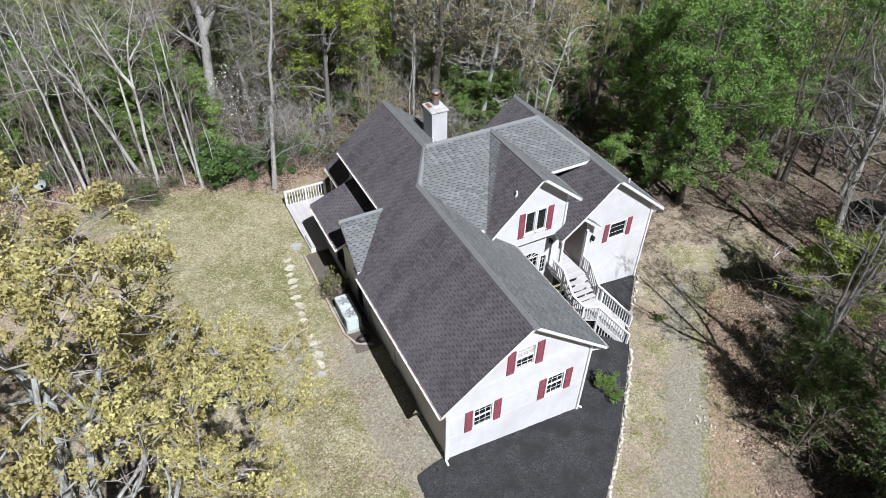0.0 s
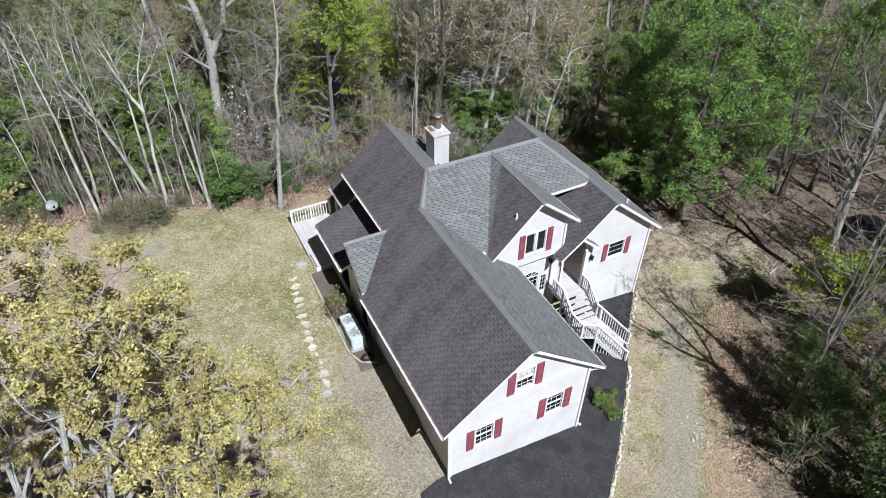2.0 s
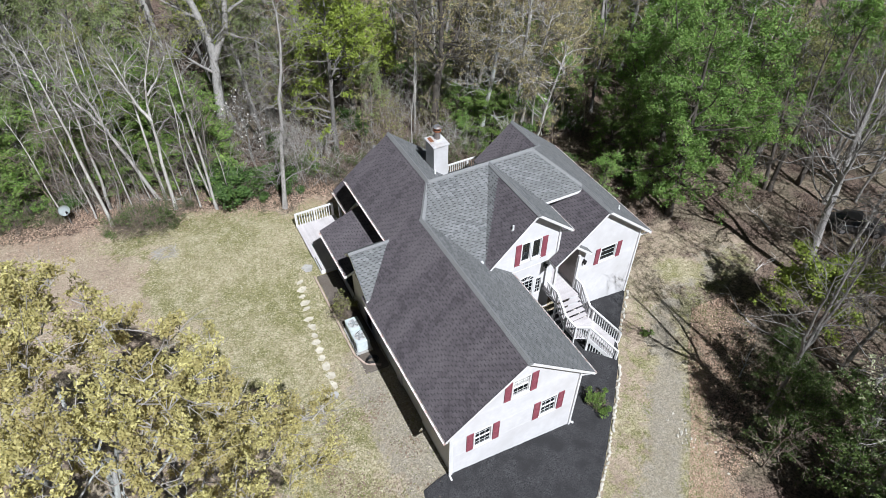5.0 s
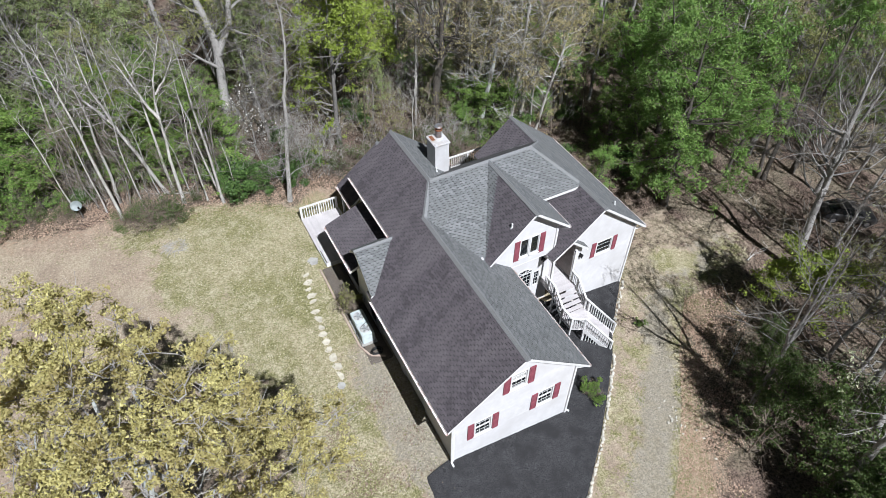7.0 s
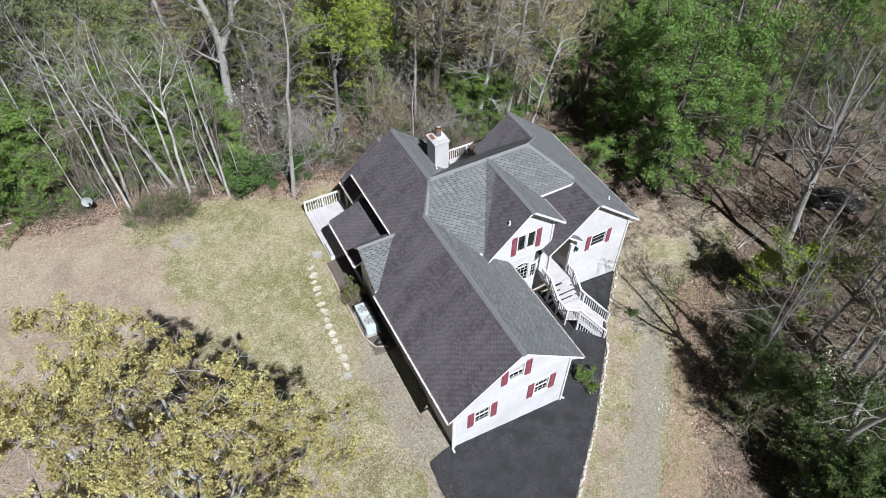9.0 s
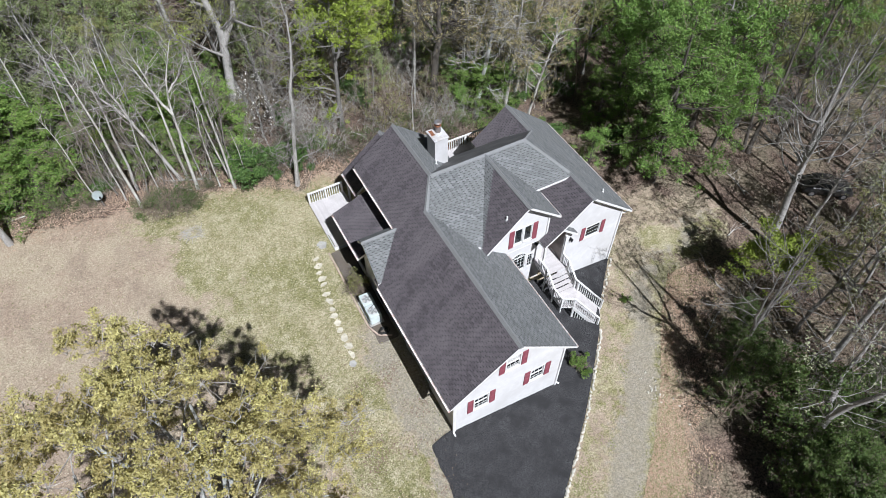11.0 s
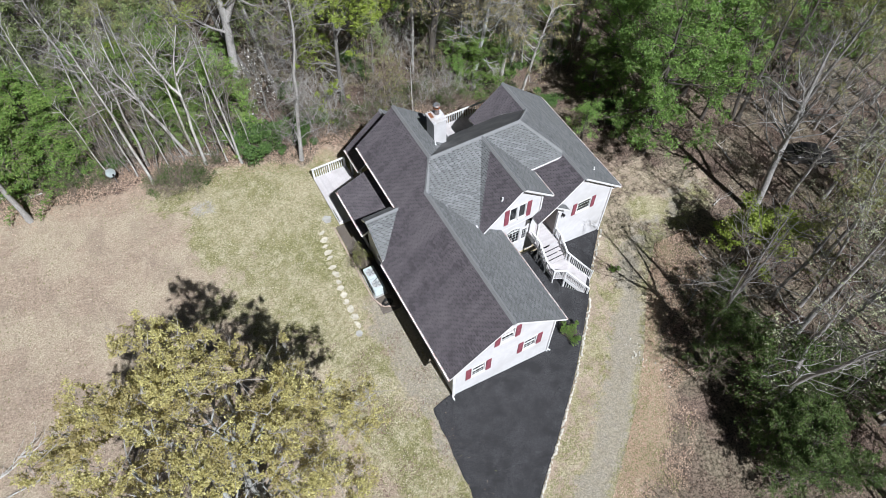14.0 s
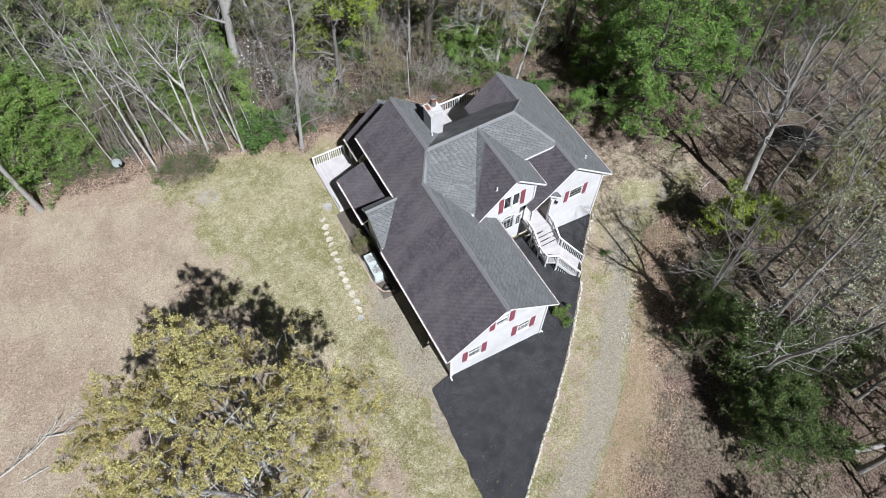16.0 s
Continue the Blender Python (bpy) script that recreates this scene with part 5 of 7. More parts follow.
# the golden oak on the lawn: limbs fan out from a short bole to leafy shoots spread over an uneven dome
def oak_meshes(seed, rx, low, high, shoots):
    r = random.Random(seed)
    bole, boughs, fine, gold = Wood(), Wood(), Wood(), Wood()
    pts, _ = curve(Vector((0, 0, -0.3)), Vector((0.03, 0.02, 1)), low - 1.2, 6, r, 0.03)
    bole.tube(pts, [0.56, 0.46, 0.42, 0.4, 0.38, 0.36, 0.3], 10)
    nodes = []
    for i in range(15):
        a = 2.4 * i + r.uniform(-0.3, 0.3)
        out = 0.1 + 0.66 * math.sqrt((i + 0.5) / 15)
        goal = Vector((math.cos(a) * rx * out, math.sin(a) * rx * out, low + (high - low) * (0.92 - 0.5 * out) + r.uniform(-0.9, 0.6)))
        start = pts[3 + i % 4]
        ctrl = start.lerp(goal, 0.5) + Vector((r.gauss(0, 0.6), r.gauss(0, 0.6), 0.5 - out))
        line = []
        for k in range(11):
            u = k / 10
            line.append(start * (1 - u) ** 2 + ctrl * (2 * u * (1 - u)) + goal * u * u + Vector((r.gauss(0, 0.15), r.gauss(0, 0.15), r.gauss(0, 0.12))) * min(1, k))
        boughs.tube(line, taper(0.18, 0.05, 10), 7)
        nodes += [(p, 0.18 - 0.13 * k / 10) for k, p in enumerate(line) if k > 2]
        # forking second-order boughs
        for _ in range(5):
            k = r.randint(3, 8)
            way = (line[k + 1] - line[k]).normalized() + Vector((r.gauss(0, 0.7), r.gauss(0, 0.7), r.gauss(0.2, 0.4)))
            bl, _ = curve(line[k], way, r.uniform(1.6, 3.6), 6, r, 0.2, 0.06)
            br = (0.18 - 0.13 * k / 10) * r.uniform(0.35, 0.6)
            boughs.tube(bl, taper(br, 0.03, 6), 5)
            nodes += [(p, br * (1 - m / 8)) for m, p in enumerate(bl) if m > 1]
    ends = []
    tries = 0
    while len(ends) < shoots:
        d = Vector((r.gauss(0, 1), r.gauss(0, 1), r.gauss(0.25, 1))).normalized()
        lump = 1 + 0.24 * noise.noise(d * 1.9 + Vector((seed, 0, 0))) + 0.15 * noise.noise(d * 4.5)
        k = r.uniform(0.3, 1.0) ** 0.4 * lump / (abs(d.x) ** 2.15 + abs(d.y) ** 2.15 + abs(d.z) ** 2.15) ** (1 / 2.15)
        mid = low + (high - low) * 0.42
        p = Vector((d.x * rx * k, d.y * rx * k, mid + d.z * k * ((high - mid) if d.z > 0 else (mid - low))))
        tries += 1
        if p.z > high + 0.2 or (noise.noise(p * 0.5 + Vector((9, seed, 0))) + 0.6 * noise.noise(p * 1.3 + Vector((0, 3, seed))) < 0.14 and tries < 40000):
            continue
        ends.append(p)
    ends.sort(key=lambda p: (p - Vector((0, 0, low + 3))).length)
    centre = Vector((0, 0, low + 2))
    for p in ends:
        q, rad = min(nodes, key=lambda n: (n[0] - p).length + (1.5 if n[0].z > p.z + 0.5 else 0))
        ctrl = q.lerp(p, 0.5) + Vector((r.gauss(0, 0.2), r.gauss(0, 0.2), r.gauss(0.1, 0.15)))
        line = [q, q.lerp(ctrl, 0.6) + Vector((r.gauss(0, 0.06), r.gauss(0, 0.06), 0)), ctrl.lerp(p, 0.45), p]
        r0 = max(0.02, min(rad * 0.65, 0.075))
        (boughs if r0 > 0.035 else fine).tube(line, [r0, r0 * 0.75, r0 * 0.5, 0.01], 4)
        if len(nodes) < 2600:
            nodes += [(line[2], r0 * 0.7), (p, r0 * 0.5)]
        # side shoots fan out from the end, each with tufts of hanging catkins and small new leaves along it
        way = (p - centre).normalized()
        for s in range(r.randint(2, 5)):
            sd = (way * 0.7 + Vector((r.gauss(0, 0.65), r.gauss(0, 0.65), r.gauss(0.15, 0.4)))).normalized()
            at_ = line[2].lerp(p, r.uniform(0.3, 1))
            long = r.uniform(0.3, 0.75)
            tip = at_ + sd * long
            fine.tube([at_, tip], [0.011, 0.005], 3)
            for t in ((0.62, 1.0) if long > 0.45 else (1.0,)):
                c = at_.lerp(tip, t)
                for _ in range(r.randint(34, 50)):
                    gold.leaf(c + Vector((r.gauss(0, 0.07), r.gauss(0, 0.07), r.gauss(-0.03, 0.06))), 0.075 * r.uniform(0.6, 1.35), r)
    # dead twigs inside the crown
    for _ in range(520):
        q, rad = r.choice(nodes)
        tp, d = curve(q, Vector((q.x, q.y, r.gauss(1, 2))) + Vector((r.gauss(0, 3), r.gauss(0, 3), 0)), r.uniform(0.5, 1.5), 3, r, 0.3)
        fine.tube(tp, [0.017, 0.012, 0.008, 0.005], 3)
        fine.tube(curve(tp[1], d + Vector((r.gauss(0, 1), r.gauss(0, 1), r.gauss(0, 1))), 0.5, 1, r, 0.3)[0], [0.01, 0.004], 3)
    return bole, boughs, fine, gold


oak = thing("oak_tree", "large spreading oak hung with golden-green spring catkins on the lawn", "tree")
for nm, w, mt in zip(("trunk", "limbwork", "branchwork", "crown"), oak_meshes(4, 6.2, 7.0, 20.2, 920), (BARK_LICHEN, BARK_LICHEN, TWIG_LICHEN, LEAF_GOLD)):
    piece = new(nm, to_mesh(nm, w, mt))
    piece.parent = oak
    if nm != "trunk":
        tagged(piece, kind="stuff")
plant(oak, -13.2, -3.3, 1.0, 220)

# kinds of woodland tree
WOODS = "woodland trees"
bare = [make_tree("bare_tree", BARK_ASH, TWIG_MID, None, "tall leafless grey-barked tree in the woods", group=WOODS, seed=30 + i, height=h, r0=rr, first=fi, limbs=li, limb=0.27, subs=5, twigs=4, bend=be, twig_r=0.01)
        for i, (h, rr, fi, li, be) in enumerate(((19, 0.16, 0.25, 26, 0.025), (17, 0.14, 0.35, 24, 0.045), (21, 0.23, 0.45, 22, 0.03)))]
pale = [make_tree("pale_tree", BARK_PALE, TWIG_MID, None, "slender pale-barked sapling without leaves", group=WOODS, seed=50 + i, height=h, r0=rr, first=0.4, limbs=14, limb=0.1, subs=3, twigs=2, lean=le, bend=be, up=0.9, thick=0.5, twig_r=0.008)
        for i, (h, rr, le, be) in enumerate(((12, 0.055, (0.04, 0.05), 0.05), (13, 0.068, (-0.06, 0.02), 0.035)))]
whip = [make_tree("whip_tree", TWIG_MID, TWIG_BROWN, None, "thin ashen leafless young tree", group=WOODS, seed=55 + i, height=h, r0=0.04, first=0.2, limbs=20, limb=0.17, subs=3, twigs=3, bend=0.06, up=1.0, thick=0.6, twig_r=0.008, twig_len=0.6)
        for i, h in enumerate((8, 6.5))]
olive = [make_tree("budding_tree", BARK_GREY, TWIG, LEAF_OLIVE, "leafing woodland tree with olive spring buds", group=WOODS, seed=60 + i, height=h, r0=0.17, first=0.3, limbs=24, limb=0.26, subs=4, twigs=2, leaves=5200, leaf=0.13, cluster=5)
         for i, h in enumerate((16, 13))]
haze = [make_tree("leafing_tree", BARK_GREY, TWIG, LEAF_HAZE, "young woodland tree in fine pale green leaf", group=WOODS, seed=160 + i, height=h, r0=0.13, first=0.15, limbs=28, limb=0.25, subs=4, twigs=2, leaves=7600, leaf=0.13, cluster=5)
        for i, h in enumerate((15, 11))]
tan = [make_tree("tasselled_tree", BARK_PALE, TWIG_MID, LEAF_TAN, "pale-limbed tree hung with buff spring tassels", group=WOODS, seed=170 + i, height=h, r0=0.16, first=0.25, limbs=26, limb=0.26, subs=5, twigs=3, gnarl=0.24, leaves=3600, leaf=0.12, cluster=5, twig_r=0.011, patchy=0.35)
       for i, h in enumerate((18, 15))]
spring = [make_tree("spring_tree", BARK_DARK, TWIG, LEAF_SPRING, "young tree in bright yellow-green spring leaf", group=WOODS, seed=70 + i, height=h, r0=0.14, first=0.2, limbs=24, limb=0.24, subs=4, twigs=2, leaves=nl, leaf=0.15, cluster=8, patchy=0.3)
          for i, (h, nl) in enumerate(((14, 7000), (10, 4400)))]
green = [make_tree("green_tree", BARK_DARK, TWIG_BROWN, LEAF_GREEN, "broad tree in fresh green leaf at the wood's edge", group=WOODS, seed=80 + i, height=h, r0=0.2, first=0.16, limbs=34, limb=0.28, subs=5, twigs=2, up=0.3, leaves=nl, leaf=0.155, cluster=10, patchy=0.45, puff=0.95)
         for i, (h, nl) in enumerate(((17, 17000), (13, 12000), (9, 6000)))]
budtree = [make_tree("bud_tipped_tree", BARK_ASH, TWIG, LEAF_BUD, "grey woodland tree tipped with pale green buds", group=WOODS, seed=65 + i, height=h, r0=0.13, first=0.3, limbs=22, limb=0.3, subs=4, twigs=3, bend=0.045, gnarl=0.22, leaves=2600, leaf=0.12, cluster=3, twig_r=0.008)
           for i, h in enumerate((18, 15))]
sapling = [make_tree("sapling", TWIG_BROWN, TWIG_BROWN, LEAF_OLIVE, "thin understorey sapling with a few new leaves", "sapling", "saplings in the woods", seed=90 + i, height=5.5, r0=0.035, first=0.15, limbs=13, limb=0.3, subs=3, twigs=3, leaves=600 if i else 0, leaf=0.11, twig_len=0.5)
           for i in range(2)]
hemlock = make_tree("hemlock_tree", BARK_DARK, TWIG_BROWN, LEAF_MID, "feathery evergreen hemlock with layered sprays", group=WOODS, seed=95, height=8.5, r0=0.13, first=0.05, limbs=44, limb=0.3, subs=6, twigs=2, up=0.1, lift=-0.02, leaves=13000, leaf=0.13, cluster=6, twig_len=0.5, flat=0.3, puff=1.0)
cedar = make_tree("evergreen_tree", BARK_DARK, TWIG_BROWN, LEAF_SHADE, "dull green open-crowned evergreen beside the drive", group=WOODS, seed=96, height=8.0, r0=0.12, first=0.08, limbs=36, limb=0.3, subs=5, twigs=3, up=0.2, leaves=11000, leaf=0.125, cluster=6, twig_len=0.5, patchy=0.3)


def bush(name, seed, rx, rz, leafmat, label, count, leaf, twigs=40):
    r = random.Random(seed)
    w, g = Wood(), Wood()
    for _ in range(twigs):
        a, e = r.uniform(0, 6.28), r.uniform(0.3, 1.4)
        way = Vector((math.cos(a) * math.cos(e), math.sin(a) * math.cos(e), math.sin(e)))
        p, _ = curve(Vector((r.gauss(0, 0.15 * rx), r.gauss(0, 0.15 * rx), -0.05)), way, rx * r.uniform(0.6, 1.15), 3, r, 0.25, 0.05)
        w.tube(p, [0.018, 0.013, 0.009, 0.005], 3)
        for q in p[1:]:
            for _ in range(3):
                tp, _ = curve(q, way + Vector((r.gauss(0, 0.8), r.gauss(0, 0.8), r.gauss(0, 0.6))), 0.4 * rx * r.uniform(0.5, 1), 1, r, 0.3)
                w.tube(tp, [0.009, 0.004], 3)
    lumps = [(Vector((r.gauss(0, 0.42) * rx, r.gauss(0, 0.42) * rx, rz * r.uniform(0.2, 0.85))), r.uniform(0.14, 0.36) * rx) for _ in range(20)]
    for _ in range(count):
        c, s = r.choice(lumps)
        d = Vector((r.gauss(0, 1), r.gauss(0, 1), r.gauss(0, 1))).normalized() * s * r.uniform(0.5, 1.1)
        p = c + Vector((d.x, d.y, d.z * 0.8))
        if p.z > 0.02:
            g.leaf(p, leaf * r.uniform(0.6, 1.3), r)
    ob = thing(name, label, "shrub", "shrubs at the wood's edge")
    for nm, ww, mt in (("stemwork", w, TWIG_BROWN), ("foliage", g, leafmat)):
        if ww.v and mt:
            c = new(nm, to_mesh(nm, ww, mt))
            c.parent = ob
            tagged(c, kind="stuff")
    return ob


laurel = bush("evergreen_shrub", 1, 1.9, 2.6, LEAF_DARK, "dense dark evergreen shrub at the wood's edge", 7000, 0.15)
thicket = bush("bare_shrub", 2, 1.7, 1.8, LEAF_SHADE, "tangled brown shrub with sparse dark leaves", 1500, 0.085, 95)
small = bush("small_shrub", 3, 0.85, 0.9, LEAF_MID, "small green shrub in the mulch bed", 2800, 0.085, 40)
budding = bush("budding_shrub", 4, 1.0, 1.5, LEAF_OLIVE, "sparse budding shrub beside the shaded wall", 900, 0.08, 110)
plant(small, 9.6, 0.5, 1.0, 0)
again(small, 15.9, 3.4, 0.5, 70, label="small green shrub at the gravel's edge")
plant(budding, -0.95, 11.9, 1.15, 10)


# trees that stand out, each with its own stems
def landmark(x, y, name, bark, twig, leafmat, label, **kw):
    return plant(make_tree(name, bark, twig, leafmat, label, group=WOODS, **kw), x, y, 1.0, 0)


landmark(-12.4, 25.9, "pale_tree", BARK_PALE, TWIG_MID, None, "straight slender white-barked leafless tree at the lawn's edge", seed=201, height=13.5, r0=0.1, first=0.5, limbs=16, limb=0.13, subs=4, twigs=2, up=0.9, forks=[([(0, 0, -0.3), (-0.1, 0.1, 8), (-0.4, 0, 13.5)], 0.1)], thick=0.5, twig_r=0.009)
landmark(-8.2, 26.0, "pale_tree", BARK_PALE, TWIG_MID, None, "crooked forking white-barked leafless tree at the lawn's edge", seed=202, height=13, r0=0.16, first=0.45, limbs=26, limb=0.2, subs=4, twigs=2, up=0.7, gnarl=0.25, thick=0.5, twig_r=0.009,
         forks=[([(0, 0, -0.3), (0.2, 0, 4), (0.4, 0.0, 7.8), (1.0, 0.1, 10.4), (2.0, 0.2, 12.5)], 0.115), ([(0.4, 0, 7.2), (-0.3, 0.2, 9.2), (-0.9, 0.3, 11.5)], 0.09), ([(0.7, 0, 9), (1.6, -0.4, 10.2), (2.4, -0.6, 11.6)], 0.06)])
landmark(-9.0, 27.6, "pale_tree", BARK_PALE, TWIG_MID, None, "leaning white-barked leafless tree with crooked limbs", seed=203, height=11.5, r0=0.14, first=0.4, limbs=24, limb=0.22, subs=4, twigs=2, up=0.6, gnarl=0.26, thick=0.5, twig_r=0.009,
         forks=[([(0, 0, -0.3), (-0.8, 0, 3.2), (-1.6, 0.1, 6.5), (-2.1, 0.2, 10), (-2.0, 0.3, 12)], 0.125), ([(-1.5, 0.1, 6.2), (-2.6, 0.4, 8.4), (-3.4, 0.4, 10.6)], 0.08)])
landmark(-8.6, 27.3, "pale_tree", BARK_PALE, TWIG_MID, None, "slender white-barked leafless tree among others", seed=204, height=12, r0=0.1, first=0.5, limbs=18, limb=0.17, subs=4, twigs=2, up=0.8, forks=[([(0, 0, -0.3), (0.1, 0, 9.5), (-0.4, 0, 12.5)], 0.09)], thick=0.6, gnarl=0.22)
landmark(-5.6, 25.0, "pale_tree", BARK_PALE, TWIG_MID, None, "slender white-barked leafless tree beside the evergreen shrub", seed=205, height=12, r0=0.1, first=0.45, limbs=16, limb=0.14, subs=4, twigs=2, up=0.8, forks=[([(0, 0, -0.3), (-0.1, 0.0, 9.1), (0, 0, 12.5)], 0.095), ([(-0.1, 0.6, -0.2), (-0.6, 0.6, 7.1), (-0.7, 0.7, 9)], 0.07)], thick=0.5)
landmark(-12.3, 27.9, "pale_tree", BARK_PALE, TWIG_MID, None, "thin pale-barked leafless tree behind another", seed=206, height=12, r0=0.09, first=0.5, limbs=16, limb=0.14, subs=4, twigs=2, up=0.9, forks=[([(0, 0, -0.3), (0.4, 0, 7.7), (0.3, 0, 12.5)], 0.09)], thick=0.5)
landmark(-3.2, 32.6, "grey_oak", BARK_ASH, TWIG, LEAF_OLIVE, "large forked grey-barked oak leafing out behind the lawn", seed=207, height=19, r0=0.42, first=0.42, limbs=30, limb=0.26, subs=6, twigs=4, up=0.5, gnarl=0.26, leaves=4200, leaf=0.13, cluster=5, bare_low=0.5, thick=0.9,
         forks=[([(0, 0, -0.4), (0.5, 0.1, 4), (1.0, 0.1, 7.4), (0.5, 0.4, 11), (-0.4, 0.6, 15), (-0.6, 0.8, 19)], 0.42), ([(0.95, 0.1, 7.2), (2.2, 0, 9.4), (2.9, 0.2, 13), (3.4, 0.3, 17.5)], 0.26), ([(0.8, 0.1, 6.0), (-0.6, -0.5, 7.6), (-2.0, -0.7, 9.4)], 0.11)])
landmark(-1.7, 34.5, "bare_tree", BARK_GREY, TWIG, None, "leaning grey leafless tree beside the large oak", seed=208, height=13, r0=0.2, first=0.5, limbs=14, limb=0.2, subs=4, twigs=3, forks=[([(0, 0, -0.3), (-1.0, 0.3, 5), (-2.0, 0.5, 12)], 0.22)])
landmark(-0.2, 31.0, "bare_tree", BARK_GREY, TWIG, None, "short leaning grey trunk in the brush", seed=209, height=9, r0=0.14, first=0.5, limbs=12, limb=0.2, subs=4, twigs=3, forks=[([(0, 0, -0.3), (-0.5, 0.3, 5), (-0.9, 0.3, 9)], 0.16)])
landmark(-1.25, 23.25, "twisted_tree", BARK_ASH, TWIG_MID, None, "crooked grey leafless tree with tangled side branches behind the lawn", seed=210, height=16, r0=0.2, first=0.15, limbs=60, limb=0.22, subs=5, twigs=3, up=0.05, gnarl=0.36, lift=0.02, thick=0.4, bend=0.6, twig_r=0.009,
         forks=[([(0, 0, -0.3), (0.5, 0, 4), (1.2, -0.2, 8.8), (1.7, -0.3, 12), (1.8, -0.3, 16)], 0.16)])
landmark(4.5, 28.0, "spring_tree", BARK_GREY, TWIG, LEAF_SPRING, "tall tree in bright yellow-green spring leaf behind the house", seed=211, height=15.5, r0=0.17, first=0.12, limbs=44, limb=0.25, subs=5, twigs=2, up=0.3, leaves=21000, leaf=0.14, cluster=10, patchy=0.3, gnarl=0.22,
         forks=[([(0, 0, -0.3), (0.2, -0.1, 6.2), (0.3, -0.1, 9.2), (0.6, -0.2, 15.5)], 0.19), ([(0.25, -0.1, 7), (1.6, -0.4, 9.6), (2.8, -0.5, 13)], 0.1)])
landmark(12.1, 29.3, "pale_tree", BARK_PALE, TWIG_PALE, None, "thin straight pale tree behind the house", seed=212, height=15, r0=0.085, first=0.6, limbs=10, limb=0.12, subs=3, twigs=3, forks=[([(0, 0, -0.3), (0.2, 0, 8), (0.2, 0, 15.5)], 0.09)])
landmark(13.4, 28.2, "dark_oak", BARK_DARK, TWIG, LEAF_TAN, "thick dark-barked oak with spreading limbs behind the chimney", seed=213, height=17, r0=0.34, first=0.35, limbs=26, limb=0.28, subs=6, twigs=4, gnarl=0.28, leaves=3800, leaf=0.13, cluster=5, bare_low=0.35, thick=0.9,
         forks=[([(0, 0, -0.4), (0.2, 0, 4.2), (0.7, -0.2, 8), (0.4, -0.2, 12), (0.6, 0, 17)], 0.36), ([(0.4, 0, 6), (1.9, 0.2, 8.2), (3.2, 0.2, 12)], 0.18), ([(0.5, 0, 7), (-0.8, 0.4, 9.5), (-1.6, 0.4, 13)], 0.16)])
landmark(16.1, 25.3, "pale_oak", BARK_LICHEN, TWIG_PALE, LEAF_TAN, "lichened tree with drooping pale dead branches behind the house", seed=214, height=15, r0=0.22, first=0.16, limbs=40, limb=0.27, subs=6, twigs=4, up=-0.05, lift=-0.01, gnarl=0.28, leaves=3000, leaf=0.12, cluster=5, bare_low=0.45, thick=0.6,
         forks=[([(0, 0, -0.3), (0.5, -0.3, 5.5), (1.1, -0.7, 10.1), (1.3, -0.8, 15)], 0.22)])
landmark(30.6, 2.9, "leaning_oak", BARK_ASH, TWIG, None, "large leafless grey tree with spreading limbs beside the drive", seed=215, height=18, r0=0.3, first=0.35, limbs=34, limb=0.3, subs=6, twigs=4, gnarl=0.26, thick=0.9, twig_r=0.012,
         forks=[([(0, 0, -0.4), (-0.2, 0.4, 4.5), (-0.3, 0.8, 8.1), (-0.6, 1.3, 14.6), (-0.6, 1.4, 18)], 0.31), ([(-0.2, 0.5, 5.2), (1.0, 1.4, 8), (1.8, 2.2, 13)], 0.17), ([(-0.3, 0.8, 8), (-1.6, 0.2, 10.5), (-2.4, -0.4, 14)], 0.13)])
landmark(32.2, 1.7, "bare_tree", BARK_ASH, TWIG, None, "slim leafless grey tree beside a larger one", seed=216, height=14, r0=0.13, first=0.45, limbs=20, limb=0.24, subs=5, twigs=4, forks=[([(0, 0, -0.3), (0, 0, 8.8), (0.3, 0.2, 14)], 0.14)])
landmark(19.8, -8.6, "lichened_tree", BARK_ASH, TWIG, LEAF_BUD, "lichened leaning tree with pale dead side branches beside the drive", seed=217, height=18.5, r0=0.24, first=0.38, limbs=24, limb=0.27, subs=5, twigs=2, up=0.35, gnarl=0.26, leaves=1500, leaf=0.12, cluster=3, thick=0.36, twig_r=0.012,
         forks=[([(0, 0, -0.4), (0, 0.3, 5), (-0.1, 0.6, 9.6), (-0.1, 0.6, 15), (-0.2, 0.8, 18.5)], 0.26)])
landmark(17.4, -10.6, "lichened_tree", BARK_ASH, TWIG, LEAF_BUD, "twin-stemmed lichened tree with white dead branches beside the drive", seed=218, height=16, r0=0.24, first=0.4, limbs=24, limb=0.27, subs=5, twigs=2, up=0.3, gnarl=0.28, leaves=900, leaf=0.12, cluster=3, thick=0.36, twig_r=0.012,
         forks=[([(0, 0, -0.4), (0, 0.1, 7), (0, -0.6, 10.2), (0.1, -1.6, 15)], 0.26), ([(0.1, 0.05, 5), (0.5, 1.2, 9), (0.8, 1.6, 14)], 0.17)])
landmark(17.8, -4.6, "spreading_tree", BARK_GREY, TWIG, None, "slim grey leafless tree with a wide crown beside the drive", seed=223, height=15.5, r0=0.17, first=0.4, limbs=30, limb=0.28, subs=5, twigs=1, up=0.55, gnarl=0.2, thick=0.6, twig_r=0.012,
         forks=[([(0, 0, -0.3), (0, 0.2, 6), (0.1, 0.4, 15.5)], 0.13), ([(0, 0.2, 5.4), (1.1, 0.4, 8.5), (1.9, 0.5, 13.5)], 0.08), ([(0, 0.2, 6.2), (-1.2, 0, 9), (-2.2, -0.2, 13.5)], 0.08)])
